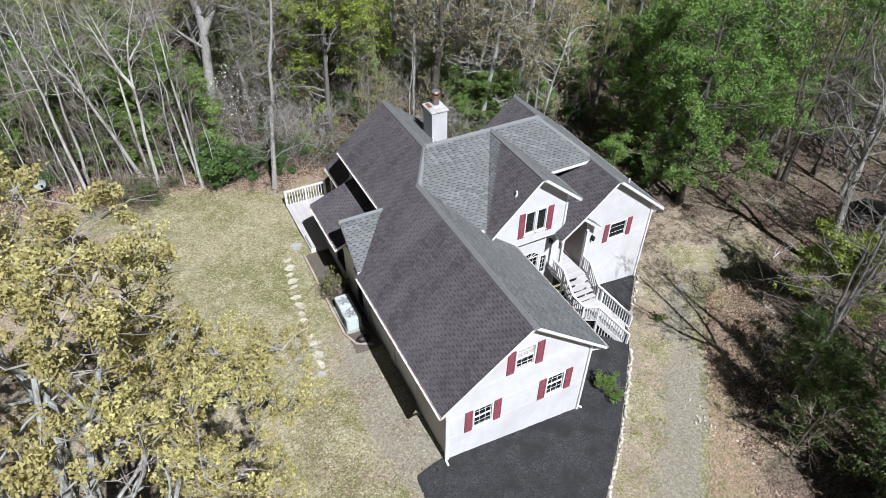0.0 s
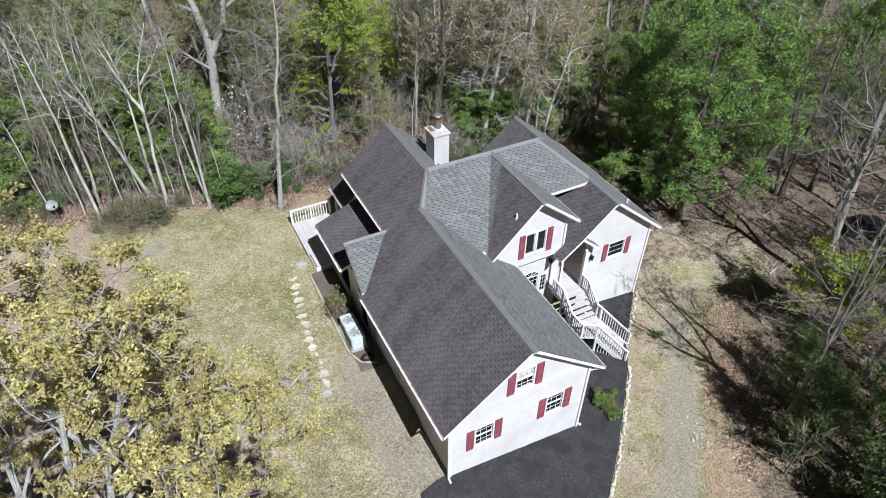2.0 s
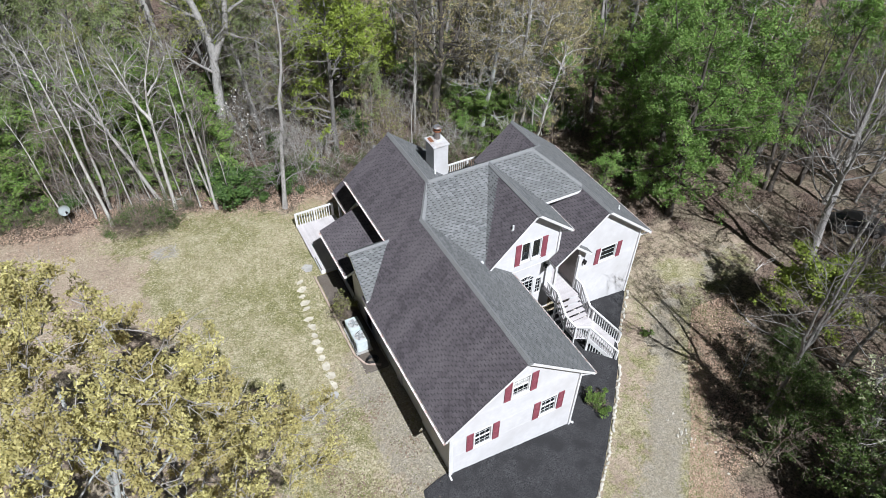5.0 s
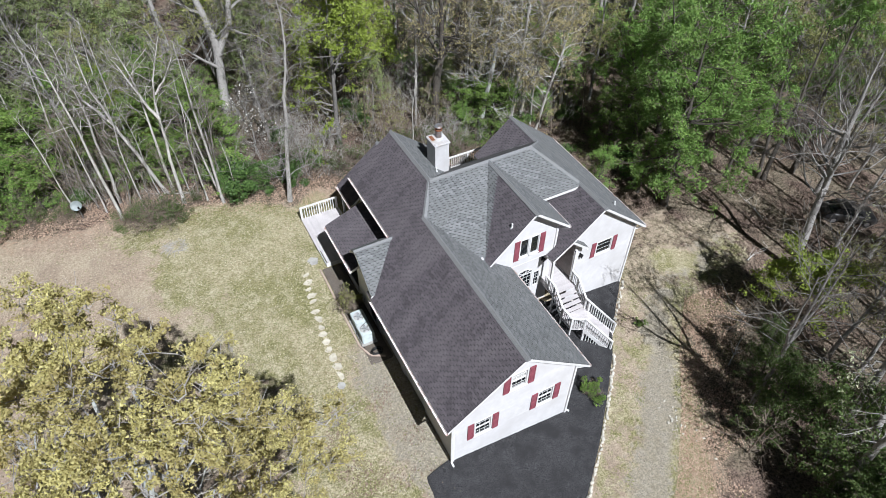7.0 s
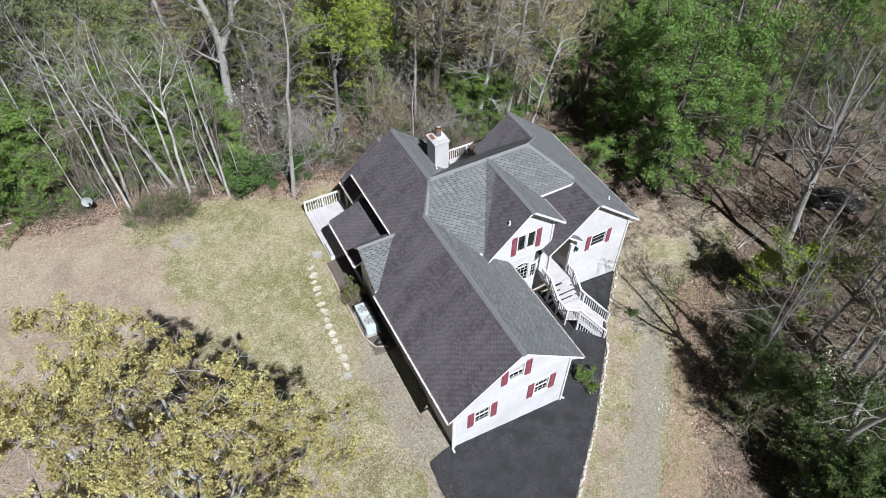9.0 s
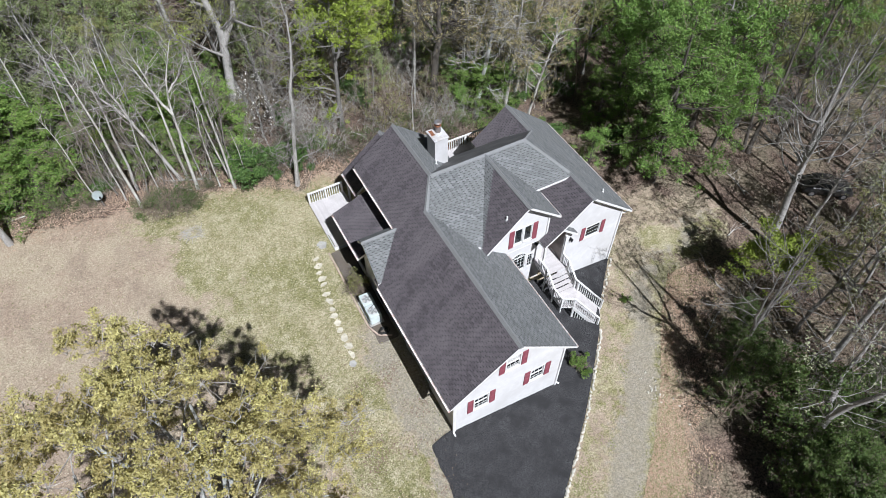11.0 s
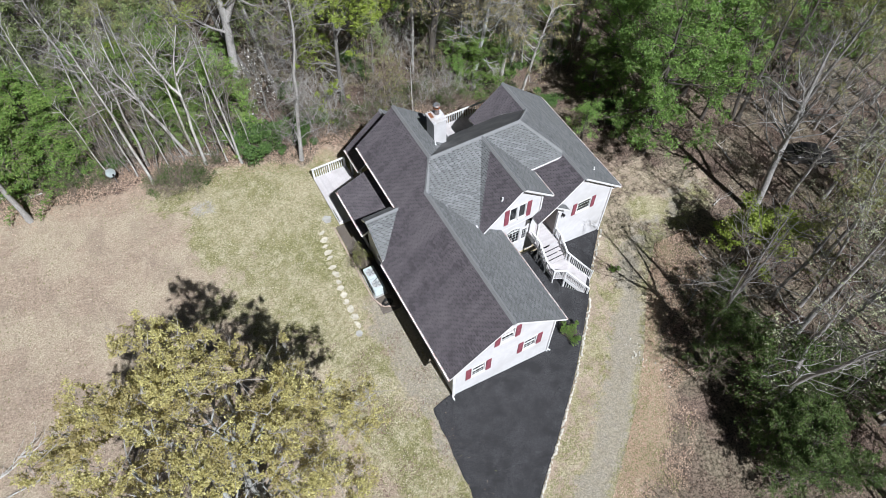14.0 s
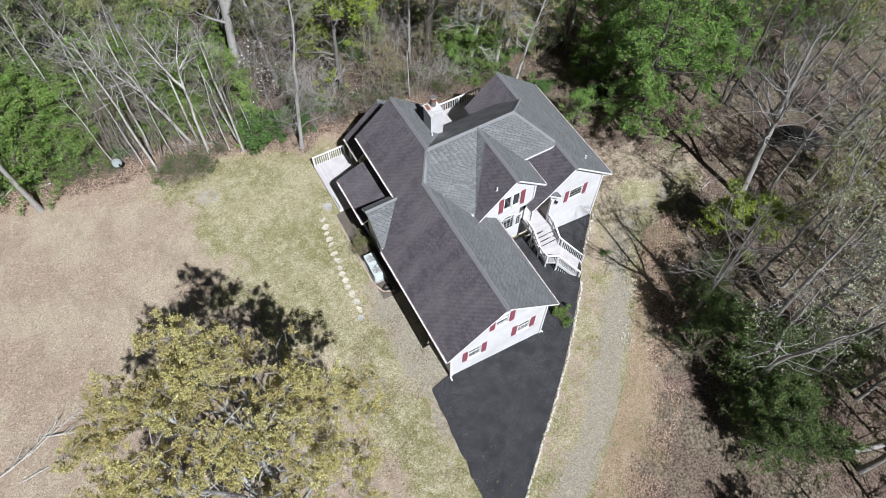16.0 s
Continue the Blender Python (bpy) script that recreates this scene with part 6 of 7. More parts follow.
landmark(24.7, -0.3, "spring_sapling", BARK_DARK, TWIG_BROWN, LEAF_SPRING, "young tree with level sprays of bright spring leaf beside the drive", seed=224, height=7, r0=0.07, first=0.3, limbs=17, limb=0.42, subs=6, twigs=2, up=0.15, lift=0.0, leaves=11000, leaf=0.15, cluster=8, flat=0.45, puff=1.0, patchy=0.15)
landmark(-21.3, 26.3, "bare_tree", BARK_ASH, TWIG, None, "straight grey leafless tree at the corner of the bare lawn", seed=220, height=15, r0=0.16, first=0.5, limbs=22, limb=0.2, subs=5, twigs=3, forks=[([(0, 0, -0.3), (0, 0, 6), (0.2, 0.2, 15)], 0.2)])
landmark(37.7, 12.1, "bare_tree", BARK_DARK, TWIG, None, "pair of dark leafless stems from one foot in the open wood", seed=221, height=15, r0=0.2, first=0.4, limbs=22, limb=0.24, subs=5, twigs=4, forks=[([(0, 0, -0.3), (0, 0, 8.3), (0, 0.2, 15)], 0.2), ([(-0.3, 0.3, -0.2), (-0.9, 0.9, 6), (-1.3, 1.3, 12)], 0.16)])
landmark(26.4, 12.6, "green_tree", BARK_DARK, TWIG_BROWN, LEAF_GREEN, "tall tree in fresh green leaf beside the house", seed=222, height=16, r0=0.24, first=0.12, limbs=46, limb=0.28, subs=6, twigs=2, up=0.25, leaves=30000, leaf=0.145, cluster=12, patchy=0.5, puff=1.0,
         forks=[([(0, 0, -0.3), (-0.2, 0.3, 8.2), (-0.4, 0.6, 16)], 0.25), ([(0.3, 0.6, -0.2), (1.2, 1.6, 7), (1.8, 2.4, 13)], 0.18)])

plant(bare[0], 41, -4.5, 0.95, 60)
plant(bare[1], 14.2, 33.6, 1.05, 10)
plant(bare[2], -5.4, 36.0, 1.0, 100)
plant(pale[0], -6.6, 25.6, 0.85, 0)
plant(pale[1], -10.2, 29.5, 0.95, 0)
for x, y, s, k in ((-14.5, 30, 0.9, 0), (-16.5, 31, 1.0, 1), (-11.0, 31.5, 0.95, 0), (-9.6, 26.8, 0.7, 0), (-13.3, 27.2, 0.75, 1), (-10.8, 26.6, 0.85, 0), (-7.6, 26.6, 0.65, 0), (-15.2, 27.8, 0.75, 0), (-4.4, 25.3, 0.45, 1),
                   (-5.2, 27.4, 0.8, 1), (22.0, 26, 1.0, 0), (-18, 33, 1.0, 0), (16, 27.5, 0.95, 1), (9.8, 24.9, 0.8, 0)):
    again(pale[k], x, y, s, None, rt)
plant(whip[0], -11.7, 26.9, 0.9, 0)
plant(whip[1], -7.1, 26.2, 0.8, 0)
for _ in range(22):
    x = rt.uniform(-17, -4.5)
    y = along(WOOD_EDGE, x) + rt.uniform(0.4, 4.5)
    again(rt.choice(whip), x, y, rt.uniform(0.5, 1.1), None, rt)
plant(spring[0], 6.2, 32.6, 1.0, 40)
plant(spring[1], 8.8, 36.2, 0.8, 40)
plant(green[0], 31.0, 17.6, 0.95, 30)
plant(green[1], 35.0, 17.0, 1.1, 130)
plant(olive[0], 19.8, 27.4, 1.0, 0)
plant(olive[1], 20.0, 31.0, 1.0, 90)
plant(tan[0], 18.6, 24.6, 1.0, 0)
plant(tan[1], 21.0, 26.4, 1.0, 0)
plant(haze[0], -16.0, 35.5, 1.0, 0)
plant(haze[1], -19.5, 32.5, 1.0, 0)
plant(laurel, -3.7, 25.6, 1.2, 0)
plant(thicket, -10.3, 25.0, 1.2, 0)
plant(sapling[0], -15.5, 28.8, 1.0, 0)
plant(sapling[1], 8.0, 24.6, 1.0, 0)
for x, y, s, kind in ((16.9, 28.2, 0.95, tan[1]), (22.6, 28.8, 1.0, tan[0]), (19.8, 22.6, 0.85, tan[1]), (24.0, 31.0, 1.0, tan[0]), (15.4, 31.5, 1.0, tan[0]), (9.4, 33.5, 0.95, tan[1]), (26.5, 27.5, 0.9, tan[1])):
    again(kind, x, y, s, None, rt)
for x, y, s in ((-4.9, 26.6, 0.9), (-0.4, 25.2, 0.7), (-2.3, 24.8, 0.35), (-2.0, 26.2, 0.8), (-19.5, 30.5, 1.2), (-22.5, 33.5, 1.5), (-17, 34, 1.3), (-14.8, 28.8, 0.55), (-26, 31, 1.3), (-8.8, 31.5, 1.0)):
    again(laurel, x, y, s, None, rt)
for x, y, s in ((-11.6, 25.4, 0.9), (-9.2, 24.9, 0.8), (-14.0, 29.0, 0.9), (-18.5, 28.5, 1.0), (3.5, 25.6, 1.2), (6.5, 24.8, 1.2), (10.5, 26.0, 1.3), (13.0, 24.5, 1.2), (0.8, 27.0, 1.2), (18, 23, 1.1), (-7.4, 25.9, 0.6), (-15.6, 27.6, 0.7)):
    again(thicket, x, y, s, None, rt)
# open wood on the drive side; last five unseen, added for shade
for x, y, s, kind in ((24.5, -11.5, 0.95, bare[2]), (27.5, -5.5, 0.95, budtree[0]), (21.6, -18.6, 0.9, bare[2]), (33, -3, 1.0, olive[1]),
                      (29.5, -12, 1.0, bare[1]), (38, 1.5, 1.0, bare[0]), (41, 9, 1.0, olive[0]), (45, 4, 1.0, bare[2]), (39, -7, 1.0, olive[0]), (46, -2, 1.0, bare[1]), (33.5, -17, 1.0, bare[0]), (27, -19, 1.0, olive[1]),
                      (47, 13, 1.0, olive[1]), (43, 19, 1.0, bare[0]), (52, 8, 1.0, bare[1]), (26.2, -8.8, 0.9, budtree[1]), (24.5, -23, 1.0, olive[0]), (28.5, -22, 1.0, budtree[0]), (20.5, -25, 1.0, olive[0]), (31, -25, 1.0, bare[2]), (17.0, -24.5, 0.9, budtree[1])):
    again(kind, x, y, s, None, rt)
for x, y, s, kind in ((34.5, 13.7, 0.8, green[1]), (33, 21, 1.0, green[0]), (30.0, 22.5, 0.9, green[1]), (29.6, 15.8, 0.7, green[2]), (25.2, 14.6, 0.55, green[2]), (39, 23, 1.0, green[0]), (-24, 36, 1.0, green[0]), (-30, 33, 1.0, green[1]), (-21.5, 31.0, 0.72, green[1]), (-24.2, 29.4, 0.62, green[1]), (-27, 40, 1.0, green[0]), (-2, 40, 1.0, spring[0]), (45, 25, 1.0, green[1])):
    again(kind, x, y, s, None, rt)

# feathery hemlocks and evergreens, and a dogwood in blossom
plant(hemlock, -6.2, 28.6, 0.95, 0)
plant(cedar, 18.3, -9.6, 1.05, 0)
for x, y, k in ((21.8, -10.6, 0.75), (23.8, -12.4, 0.8), (16.8, -11.4, 0.8), (15.8, -12.4, 0.7), (17.4, -13.4, 0.85), (15.2, -14.2, 0.75), (19.2, -11.0, 0.7), (19.6, -13.4, 0.6), (13.2, -19.4, 0.7), (21.5, -2.6, 0.45), (20.2, -5.4, 0.55), (18.2, -15.4, 0.7), (12.2, -21.2, 0.8), (16.9, -6.4, 0.72), (20.0, -3.4, 0.6)):
    again(cedar, x, y, k, None, rt)
for x, y, k in ((-8.0, 29.2, 0.8), (-4.4, 29.6, 0.7), (-10.0, 30.2, 0.85), (-11.6, 32.0, 0.9), (-15.8, 30.2, 0.9), (-18.2, 29.8, 0.95), (-20.4, 29.4, 1.0), (-22.8, 29.8, 1.0), (-25.6, 30.2, 1.1), (-13.2, 31.6, 0.8), (-7.0, 32.0, 0.95)):
    again(hemlock, x, y, k, None, rt, "feathery green evergreen behind the pale trunks")
dogwood = make_tree("dogwood_tree", BARK_GREY, TWIG, BLOSSOM, "small dogwood in scattered white blossom", group=WOODS, seed=97, height=5.0, r0=0.06, first=0.15, limbs=16, limb=0.35, subs=4, twigs=3, up=0.2, leaves=300, leaf=0.13, cluster=2)
plant(dogwood, -1.8, 29.6, 1.0, 0)

# crowded, darker wood beyond the drive
plant(budtree[0], 34.5, -8.2, 0.9, 30)
plant(budtree[1], 25.5, -15, 1.0, 60)
right = []
while len(right) < 44:
    x, y = rt.uniform(25, 58), rt.uniform(-27, 34)
    if from_line(DRIVE, x, y)[0] < 8.5 or (x < 34 and y > 6) or math.hypot(x - 40.4, y - 5.6) < 3.5 or (x < 24 and -6 < y) or any((x - a) ** 2 + (y - b) ** 2 < 9 for a, b in right):
        continue
    right.append((x, y))
    again(rt.choice(bare[:1] + budtree * 5 + olive[:1] if y < 12 else bare * 2 + olive * 3 + green[1:2]), x, y, rt.uniform(0.75, 1.05), None, rt)
# leafy understorey beside the lawn's far corner and under the wood
plant(green[2], -20.5, 30.6, 0.8, 15)
for x, y, k in ((-23, 32, 0.9), (-18.5, 33, 0.85), (-25.5, 34, 1.0), (-13, 34, 0.8), (-28, 37, 1.2), (-31, 31, 1.0), (-18.6, 29.6, 0.6), (-21.8, 29.2, 0.7), (-17.0, 28.9, 0.45), (-23.6, 28.2, 0.4)):
    again(green[2], x, y, k, None, rt)
for x, y, s, kind in ((9.5, 38, 1.0, spring[0]), (2.5, 41, 1.0, spring[0]), (11.8, 35, 0.9, spring[1]), (0.5, 43, 1.0, haze[0]), (7.5, 45, 1.0, haze[0]), (15, 40, 1.0, tan[0]), (5.5, 36.5, 1.0, tan[0]), (1.2, 35.5, 0.9, haze[1]), (18, 36, 1.0, haze[0]), (12.5, 47, 1.0, haze[0]), (21, 42, 1.0, tan[0]), (-1, 48, 1.0, haze[0]), (17, 50, 1.0, olive[0]), (25, 37, 1.0, haze[0]), (8.6, 30.5, 0.6, haze[1])):
    again(kind, x, y, s, None, rt)
for x, y in ((-14.5, 36), (-11, 37), (-8, 36.5), (-19, 38), (-23, 41), (-16, 42), (-12, 44), (-28, 44), (-21, 46), (-32, 38), (-34, 46), (-8.5, 42), (-25, 51), (-17, 50), (-36, 34), (-12, 52), (-30, 52)):
    again(rt.choice(haze), x, y, rt.uniform(0.8, 1.1), None, rt)
for _ in range(60):
    x, y = rt.uniform(-32, 54), rt.uniform(27, 50)
    if y > along(WOOD_EDGE, x) + 3:
        again(rt.choice((green[2], spring[1], laurel, hemlock, haze[1])), x, y, rt.uniform(0.4, 0.8), None, rt)
for x, y, k in ((25.5, -9.0, budtree[1]), (15.6, -6.6, sapling[0])):
    again(k, x, y, rt.uniform(0.8, 1.0), None, rt)

# thick undergrowth close behind the house
for _ in range(54):
    x, y = rt.uniform(-2, 30), rt.uniform(24, 38)
    if y > along(WOOD_EDGE, x) + 2.5:
        again(rt.choice((whip[0], whip[1], thicket, thicket, sapling[1], laurel, haze[1])), x, y, rt.uniform(0.4, 0.8), None, rt)

for _ in range(24):
    x, y = rt.uniform(15, 36), rt.uniform(15, 27)
    if y > along(WOOD_EDGE, x) + 2.5 and not (x < 18.5 and y < 19):
        again(rt.choice((hemlock, thicket, green[2], sapling[0], laurel)), x, y, rt.uniform(0.4, 0.8), None, rt)

for _ in range(30):
    x, y = rt.uniform(38, 62), rt.uniform(10, 42)
    if math.hypot(x - 40.4, y - 5.6) > 6:
        again(rt.choice((olive[0], green[1], budtree[0], hemlock, green[0])), x, y, rt.uniform(0.7, 1.0), None, rt)

# the wood behind, planted at random with gaps kept
spots = [(-3.2, 32.6), (4.5, 28), (13.4, 28.2)]
kinds = bare * 4 + olive * 3 + pale + spring[:1] + tan * 2
while len(spots) < 92:
    x, y = rt.uniform(-36, 56), rt.uniform(27, 55)
    if y < along(WOOD_EDGE, x) + 4 or (x > 27 and y < 22) or any((x - a) ** 2 + (y - b) ** 2 < 7.5 for a, b in spots):
        continue
    spots.append((x, y))
    again(rt.choice(kinds if x > -12 else haze * 2 + bare + olive), x, y, rt.uniform(0.75, 1.1), None, rt)
for _ in range(84):
    x, y = rt.uniform(-30, 50), rt.uniform(23.5, 44)
    if y > along(WOOD_EDGE, x) + 0.8:
        again(rt.choice(sapling), x, y, rt.uniform(0.6, 1.3), None, rt)
for _ in range(22):
    x, y = rt.uniform(17, 50), rt.uniform(-22, 20)
    if from_line(DRIVE, x, y)[0] > 4:
        again(rt.choice(sapling + [thicket]), x, y, rt.uniform(0.4, 0.9), None, rt)


# brush of thin stems under the trees
def brushwood(name, label, material, count, where, low, high, shoots, seed):
    r = random.Random(seed)
    w = Wood()
    while count:
        x, y = where(r)
        if x is None:
            continue
        count -= 1
        h = r.uniform(low, high) * (1.0 if y > 22 else 0.5)
        st, sd = curve(Vector((x, y, ground(x, y))), Vector((r.gauss(0, 0.3), r.gauss(0, 0.3), 1)), h, 3, r, 0.2)
        w.tube(st, [0.017, 0.013, 0.009, 0.005], 3)
        for _ in range(shoots):
            q = st[r.randint(1, 2)].lerp(st[3], r.uniform(0, 1))
            tp, td = curve(q, sd + Vector((r.gauss(0, 0.9), r.gauss(0, 0.9), r.gauss(0, 0.5))), h * r.uniform(0.12, 0.4), 2, r, 0.3)
            w.tube(tp, [0.01, 0.008, 0.004], 3)
    return tagged(new(name, to_mesh(name, w, material)), label, "brush", kind="stuff")


def under_trees(r):
    x, y = (r.uniform(-30, 34), r.uniform(23, 42)) if r.random() < 0.72 else (r.uniform(15, 46), r.uniform(-24, 22))
    return (x, y) if zones(x, y)[2] >= 0.7 and noise.noise((x * 0.25, y * 0.25, 2)) > r.uniform(-0.5, 0.25) else (None, None)


def behind_house(r):
    x, y = r.uniform(-16, 26), r.uniform(24.5, 36)
    return (x, y) if y > along(WOOD_EDGE, x) + 1.2 and noise.noise((x * 0.3, y * 0.3, 12)) > r.uniform(-0.1, 0.4) else (None, None)


brushwood("brush", "thin brown leafless brush under the trees", TWIG_BROWN, 2200, under_trees, 0.6, 2.6, 5, 8)
brushwood("grey_brush", "thin grey leafless saplings behind the house", TWIG_PALE, 1200, behind_house, 1.2, 3.8, 8, 9)

# far woods, masses of thin trees
far_dark, far_pale, far_leaf, far_green = Wood(), Wood(), Wood(), Wood()
for _ in range(560):
    while True:
        x, y = rt.uniform(-90, 150), rt.uniform(-25, 130)
        if (y > 55 or x > 57 or x < -38) and math.hypot(x, y) > 50 and not (x < -38 and y < 20):
            break
    z, h = ground(x, y), rt.uniform(13, 20)
    top = Vector((x + rt.gauss(0, 0.6), y + rt.gauss(0, 0.6), z + h))
    basep = Vector((x, y, z - 0.3))
    tint = rt.random()
    wood = far_pale if tint < 0.4 else far_dark
    wood.tube([basep, basep.lerp(top, 0.5) + Vector((rt.gauss(0, 0.2), rt.gauss(0, 0.2), 0)), top], [rt.uniform(0.12, 0.24), 0.1, 0.03], 5)
    for _ in range(18):
        p = basep.lerp(top, rt.uniform(0.3, 0.95))
        a = rt.uniform(0, 6.28)
        q, _ = curve(p, Vector((math.cos(a), math.sin(a), rt.uniform(0.2, 1.0))), rt.uniform(1.5, 4), 3, rt, 0.3)
        wood.tube(q, [0.045, 0.035, 0.025, 0.012], 3)
        if tint > 0.35:
            for _ in range(7):
                (far_green if x < -5 or tint > 0.85 else far_leaf).leaf(q[rt.randint(1, 3)] + Vector((rt.gauss(0, 0.6), rt.gauss(0, 0.6), rt.gauss(0, 0.5))), rt.uniform(0.2, 0.42), rt)
for nm, w, mt, label, cat in (("far_woods", far_dark, TWIG, "distant leafless dark-stemmed woods beyond the house", "woods"), ("far_pale_woods", far_pale, TWIG_PALE, "distant pale-stemmed woods beyond the house", "woods"),
                              ("far_foliage", far_leaf, LEAF_OLIVE, "olive spring foliage of distant woods", "foliage"), ("far_green_foliage", far_green, LEAF_HAZE, "pale green spring foliage of distant woods", "foliage")):
    tagged(new(nm, to_mesh(nm, w, mt)), label, cat, kind="stuff")


# fallen leaves and sticks on the wood floor, dry leaves and tufts on the lawn
def scatter(name, label, category, material, count, where, size, flat=0.25, seed=1):
    r = random.Random(seed)
    w = Wood()
    while count:
        x, y = where(r)
        if x is None:
            continue
        count -= 1
        s = size * r.uniform(0.5, 1.4)
        a = r.uniform(0, 6.28)
        z = ground(x, y) + 0.02 + (0.06 if abs(x) > 20 or y > 23 else 0)
        c, sn = math.cos(a) * s / 2, math.sin(a) * s / 2
        base = len(w.v)
        t = [r.uniform(-flat, flat) * s for _ in range(4)]
        w.v += [(x - c, y - sn, z + t[0]), (x + sn * 0.6, y - c * 0.6, z + t[1]), (x + c, y + sn, z + t[2]), (x - sn * 0.6, y + c * 0.6, z + t[3])]
        w.f.append((base, base + 1, base + 2, base + 3))
    ob = new(name, to_mesh(name, w, material))
    return tagged(ob, label, category, kind="stuff")


def in_wood(r):
    x, y = (r.uniform(-30, 35), r.uniform(22, 42)) if r.random() < 0.5 else (r.uniform(8, 45), r.uniform(-26, 24))
    return (x, y) if zones(x, y)[2] > 0.4 + 0.4 * r.random() else (None, None)


def on_lawn(r):
    x, y = r.uniform(-26, 0), r.uniform(-12, 25)
    return (x, y) if zones(x, y)[0] * 0.8 + 0.15 > r.random() and zones(x, y)[2] < 0.3 else (None, None)


scatter("leaf_litter", "brown fallen leaves on the wood floor", "leaves", DRYLEAF, 60000, in_wood, 0.11, 0.5, 2)
scatter("dry_leaves", "pale dry leaves lying in the grass", "leaves", STRAW, 11000, on_lawn, 0.085, 0.2, 3)
scatter("grass_tufts", "scattered green tufts in the dry lawn", "grass", GRASSBLADE, 14000, on_lawn, 0.1, 0.3, 4)


def on_earth(r):
    x, y = r.uniform(-32, -6), r.uniform(-10, 27)
    z = zones(x, y)
    return (x, y) if z[0] < 0.5 and z[2] < 0.4 and noise.noise((x * 0.4, y * 0.4, 15)) > r.uniform(-0.6, 0.5) else (None, None)


def by_drive(r):
    x, y = r.uniform(1, 24), r.uniform(-18, 6)
    d, side = from_line(DRIVE, x, y)
    return (x, y) if 0.9 < d < 5.0 and not (side < 0 and d > 2.6) and noise.noise((x * 0.5, y * 0.5, 16)) > r.uniform(-0.1, 0.6) else (None, None)


scatter("earth_clods", "small brown clods and dead leaves on bare earth", "clods", DRYLEAF, 7000, on_earth, 0.055, 0.4, 11)
scatter("dead_grass", "wisps of dead grass on bare earth", "grass", STRAW, 9000, on_earth, 0.07, 0.3, 12)
scatter("drive_grass", "green tufts of grass beside the gravel drive", "grass", GRASSBLADE, 6000, by_drive, 0.1, 0.35, 13)


def by_garage(r):
    x, y = r.uniform(-7, -0.6), r.uniform(-9, 7)
    return (x, y) if noise.noise((x * 0.5, y * 0.5, 6)) > r.uniform(-0.1, 0.5) else (None, None)


def on_verge(r):
    x, y = r.uniform(4, 24), r.uniform(-20, 4)
    d, side = from_line(DRIVE, x, y)
    return (x, y) if side > 0 and 1.3 < d < 5.5 and r.random() > (d - 1.3) / 5 else (None, None)


scatter("verge_straw", "pinkish dry stalks and leaves along the drive's verge", "leaves", STRAW_PINK, 24000, on_verge, 0.1, 0.35, 7)
def wood_front(r):
    x = r.uniform(-30, 17)
    y = along(WOOD_EDGE, x) + r.gauss(0.9, 1.1)
    return x, y


scatter("edge_litter", "reddish dry leaves along the edge of the wood", "leaves", STRAW_PINK, 24000, wood_front, 0.11, 0.35, 9)
scatter("dead_leaves", "dark dead leaves strewn on the thin grass by the garage", "leaves", DRYLEAF, 2200, by_garage, 0.12, 0.3, 6)


# ---- small things about the garden ----
# satellite dish on a leaning pole at the wood's edge
dish = thing("satellite_dish", "pale grey satellite dish on a short pole at the lawn's edge", "satellite dish", at=(-14.8, 27.2, ground(-14.8, 27.2)))
bm = bmesh.new()
cylinder(bm, 0, 0, -0.2, 1.15, 0.035, n=10)
part("pole", bm, FLUEMETAL, dish)
bm = bmesh.new()
rings = []
for i in range(7):
    r = 0.4 * i / 6
    rings.append([bm.verts.new((r * math.cos(2 * math.pi * j / 24), 0.9 * r * math.sin(2 * math.pi * j / 24), 0.9 * r * r)) for j in range(24)] if i else [bm.verts.new((0, 0, 0))])
for j in range(24):
    bm.faces.new((rings[0][0], rings[1][j], rings[1][(j + 1) % 24]))
    for i in range(1, 6):
        bm.faces.new((rings[i][j], rings[i + 1][j], rings[i + 1][(j + 1) % 24], rings[i][(j + 1) % 24]))
bmesh.ops.solidify(bm, geom=bm.faces[:], thickness=0.02)
bmesh.ops.transform(bm, matrix=pose(0, -0.08, 1.25, 48, 0, -20), verts=bm.verts)
part("reflector", bm, ACMETAL, dish, smooth=True)
bm = bmesh.new()
beam(bm, (0, -0.1, 1.1), (0.12, -0.62, 1.42), 0.03, 0.03)
box(bm, 0.07, 0.17, -0.68, -0.56, 1.38, 1.5)
part("feed_arm", bm, DARKMETAL, dish)

# coiled hose beside the air conditioners and a line across them
def curve_thing(name, label, category, pts, radius, material):
    cu = bpy.data.curves.new(name, "CURVE")
    cu.dimensions, cu.bevel_depth, cu.bevel_resolution = "3D", radius, 2
    sp = cu.splines.new("NURBS")
    sp.points.add(len(pts) - 1)
    for q, c in zip(sp.points, pts):
        q.co = (*c, 1)
    sp.use_endpoint_u, sp.order_u = True, 4
    tmp = new(name + "_path", cu)
    me = bpy.data.meshes.new_from_object(tmp.evaluated_get(bpy.context.evaluated_depsgraph_get()))
    bpy.data.objects.remove(tmp)
    me.materials.clear()
    me.materials.append(material)
    return tagged(new(name, me), label, category)


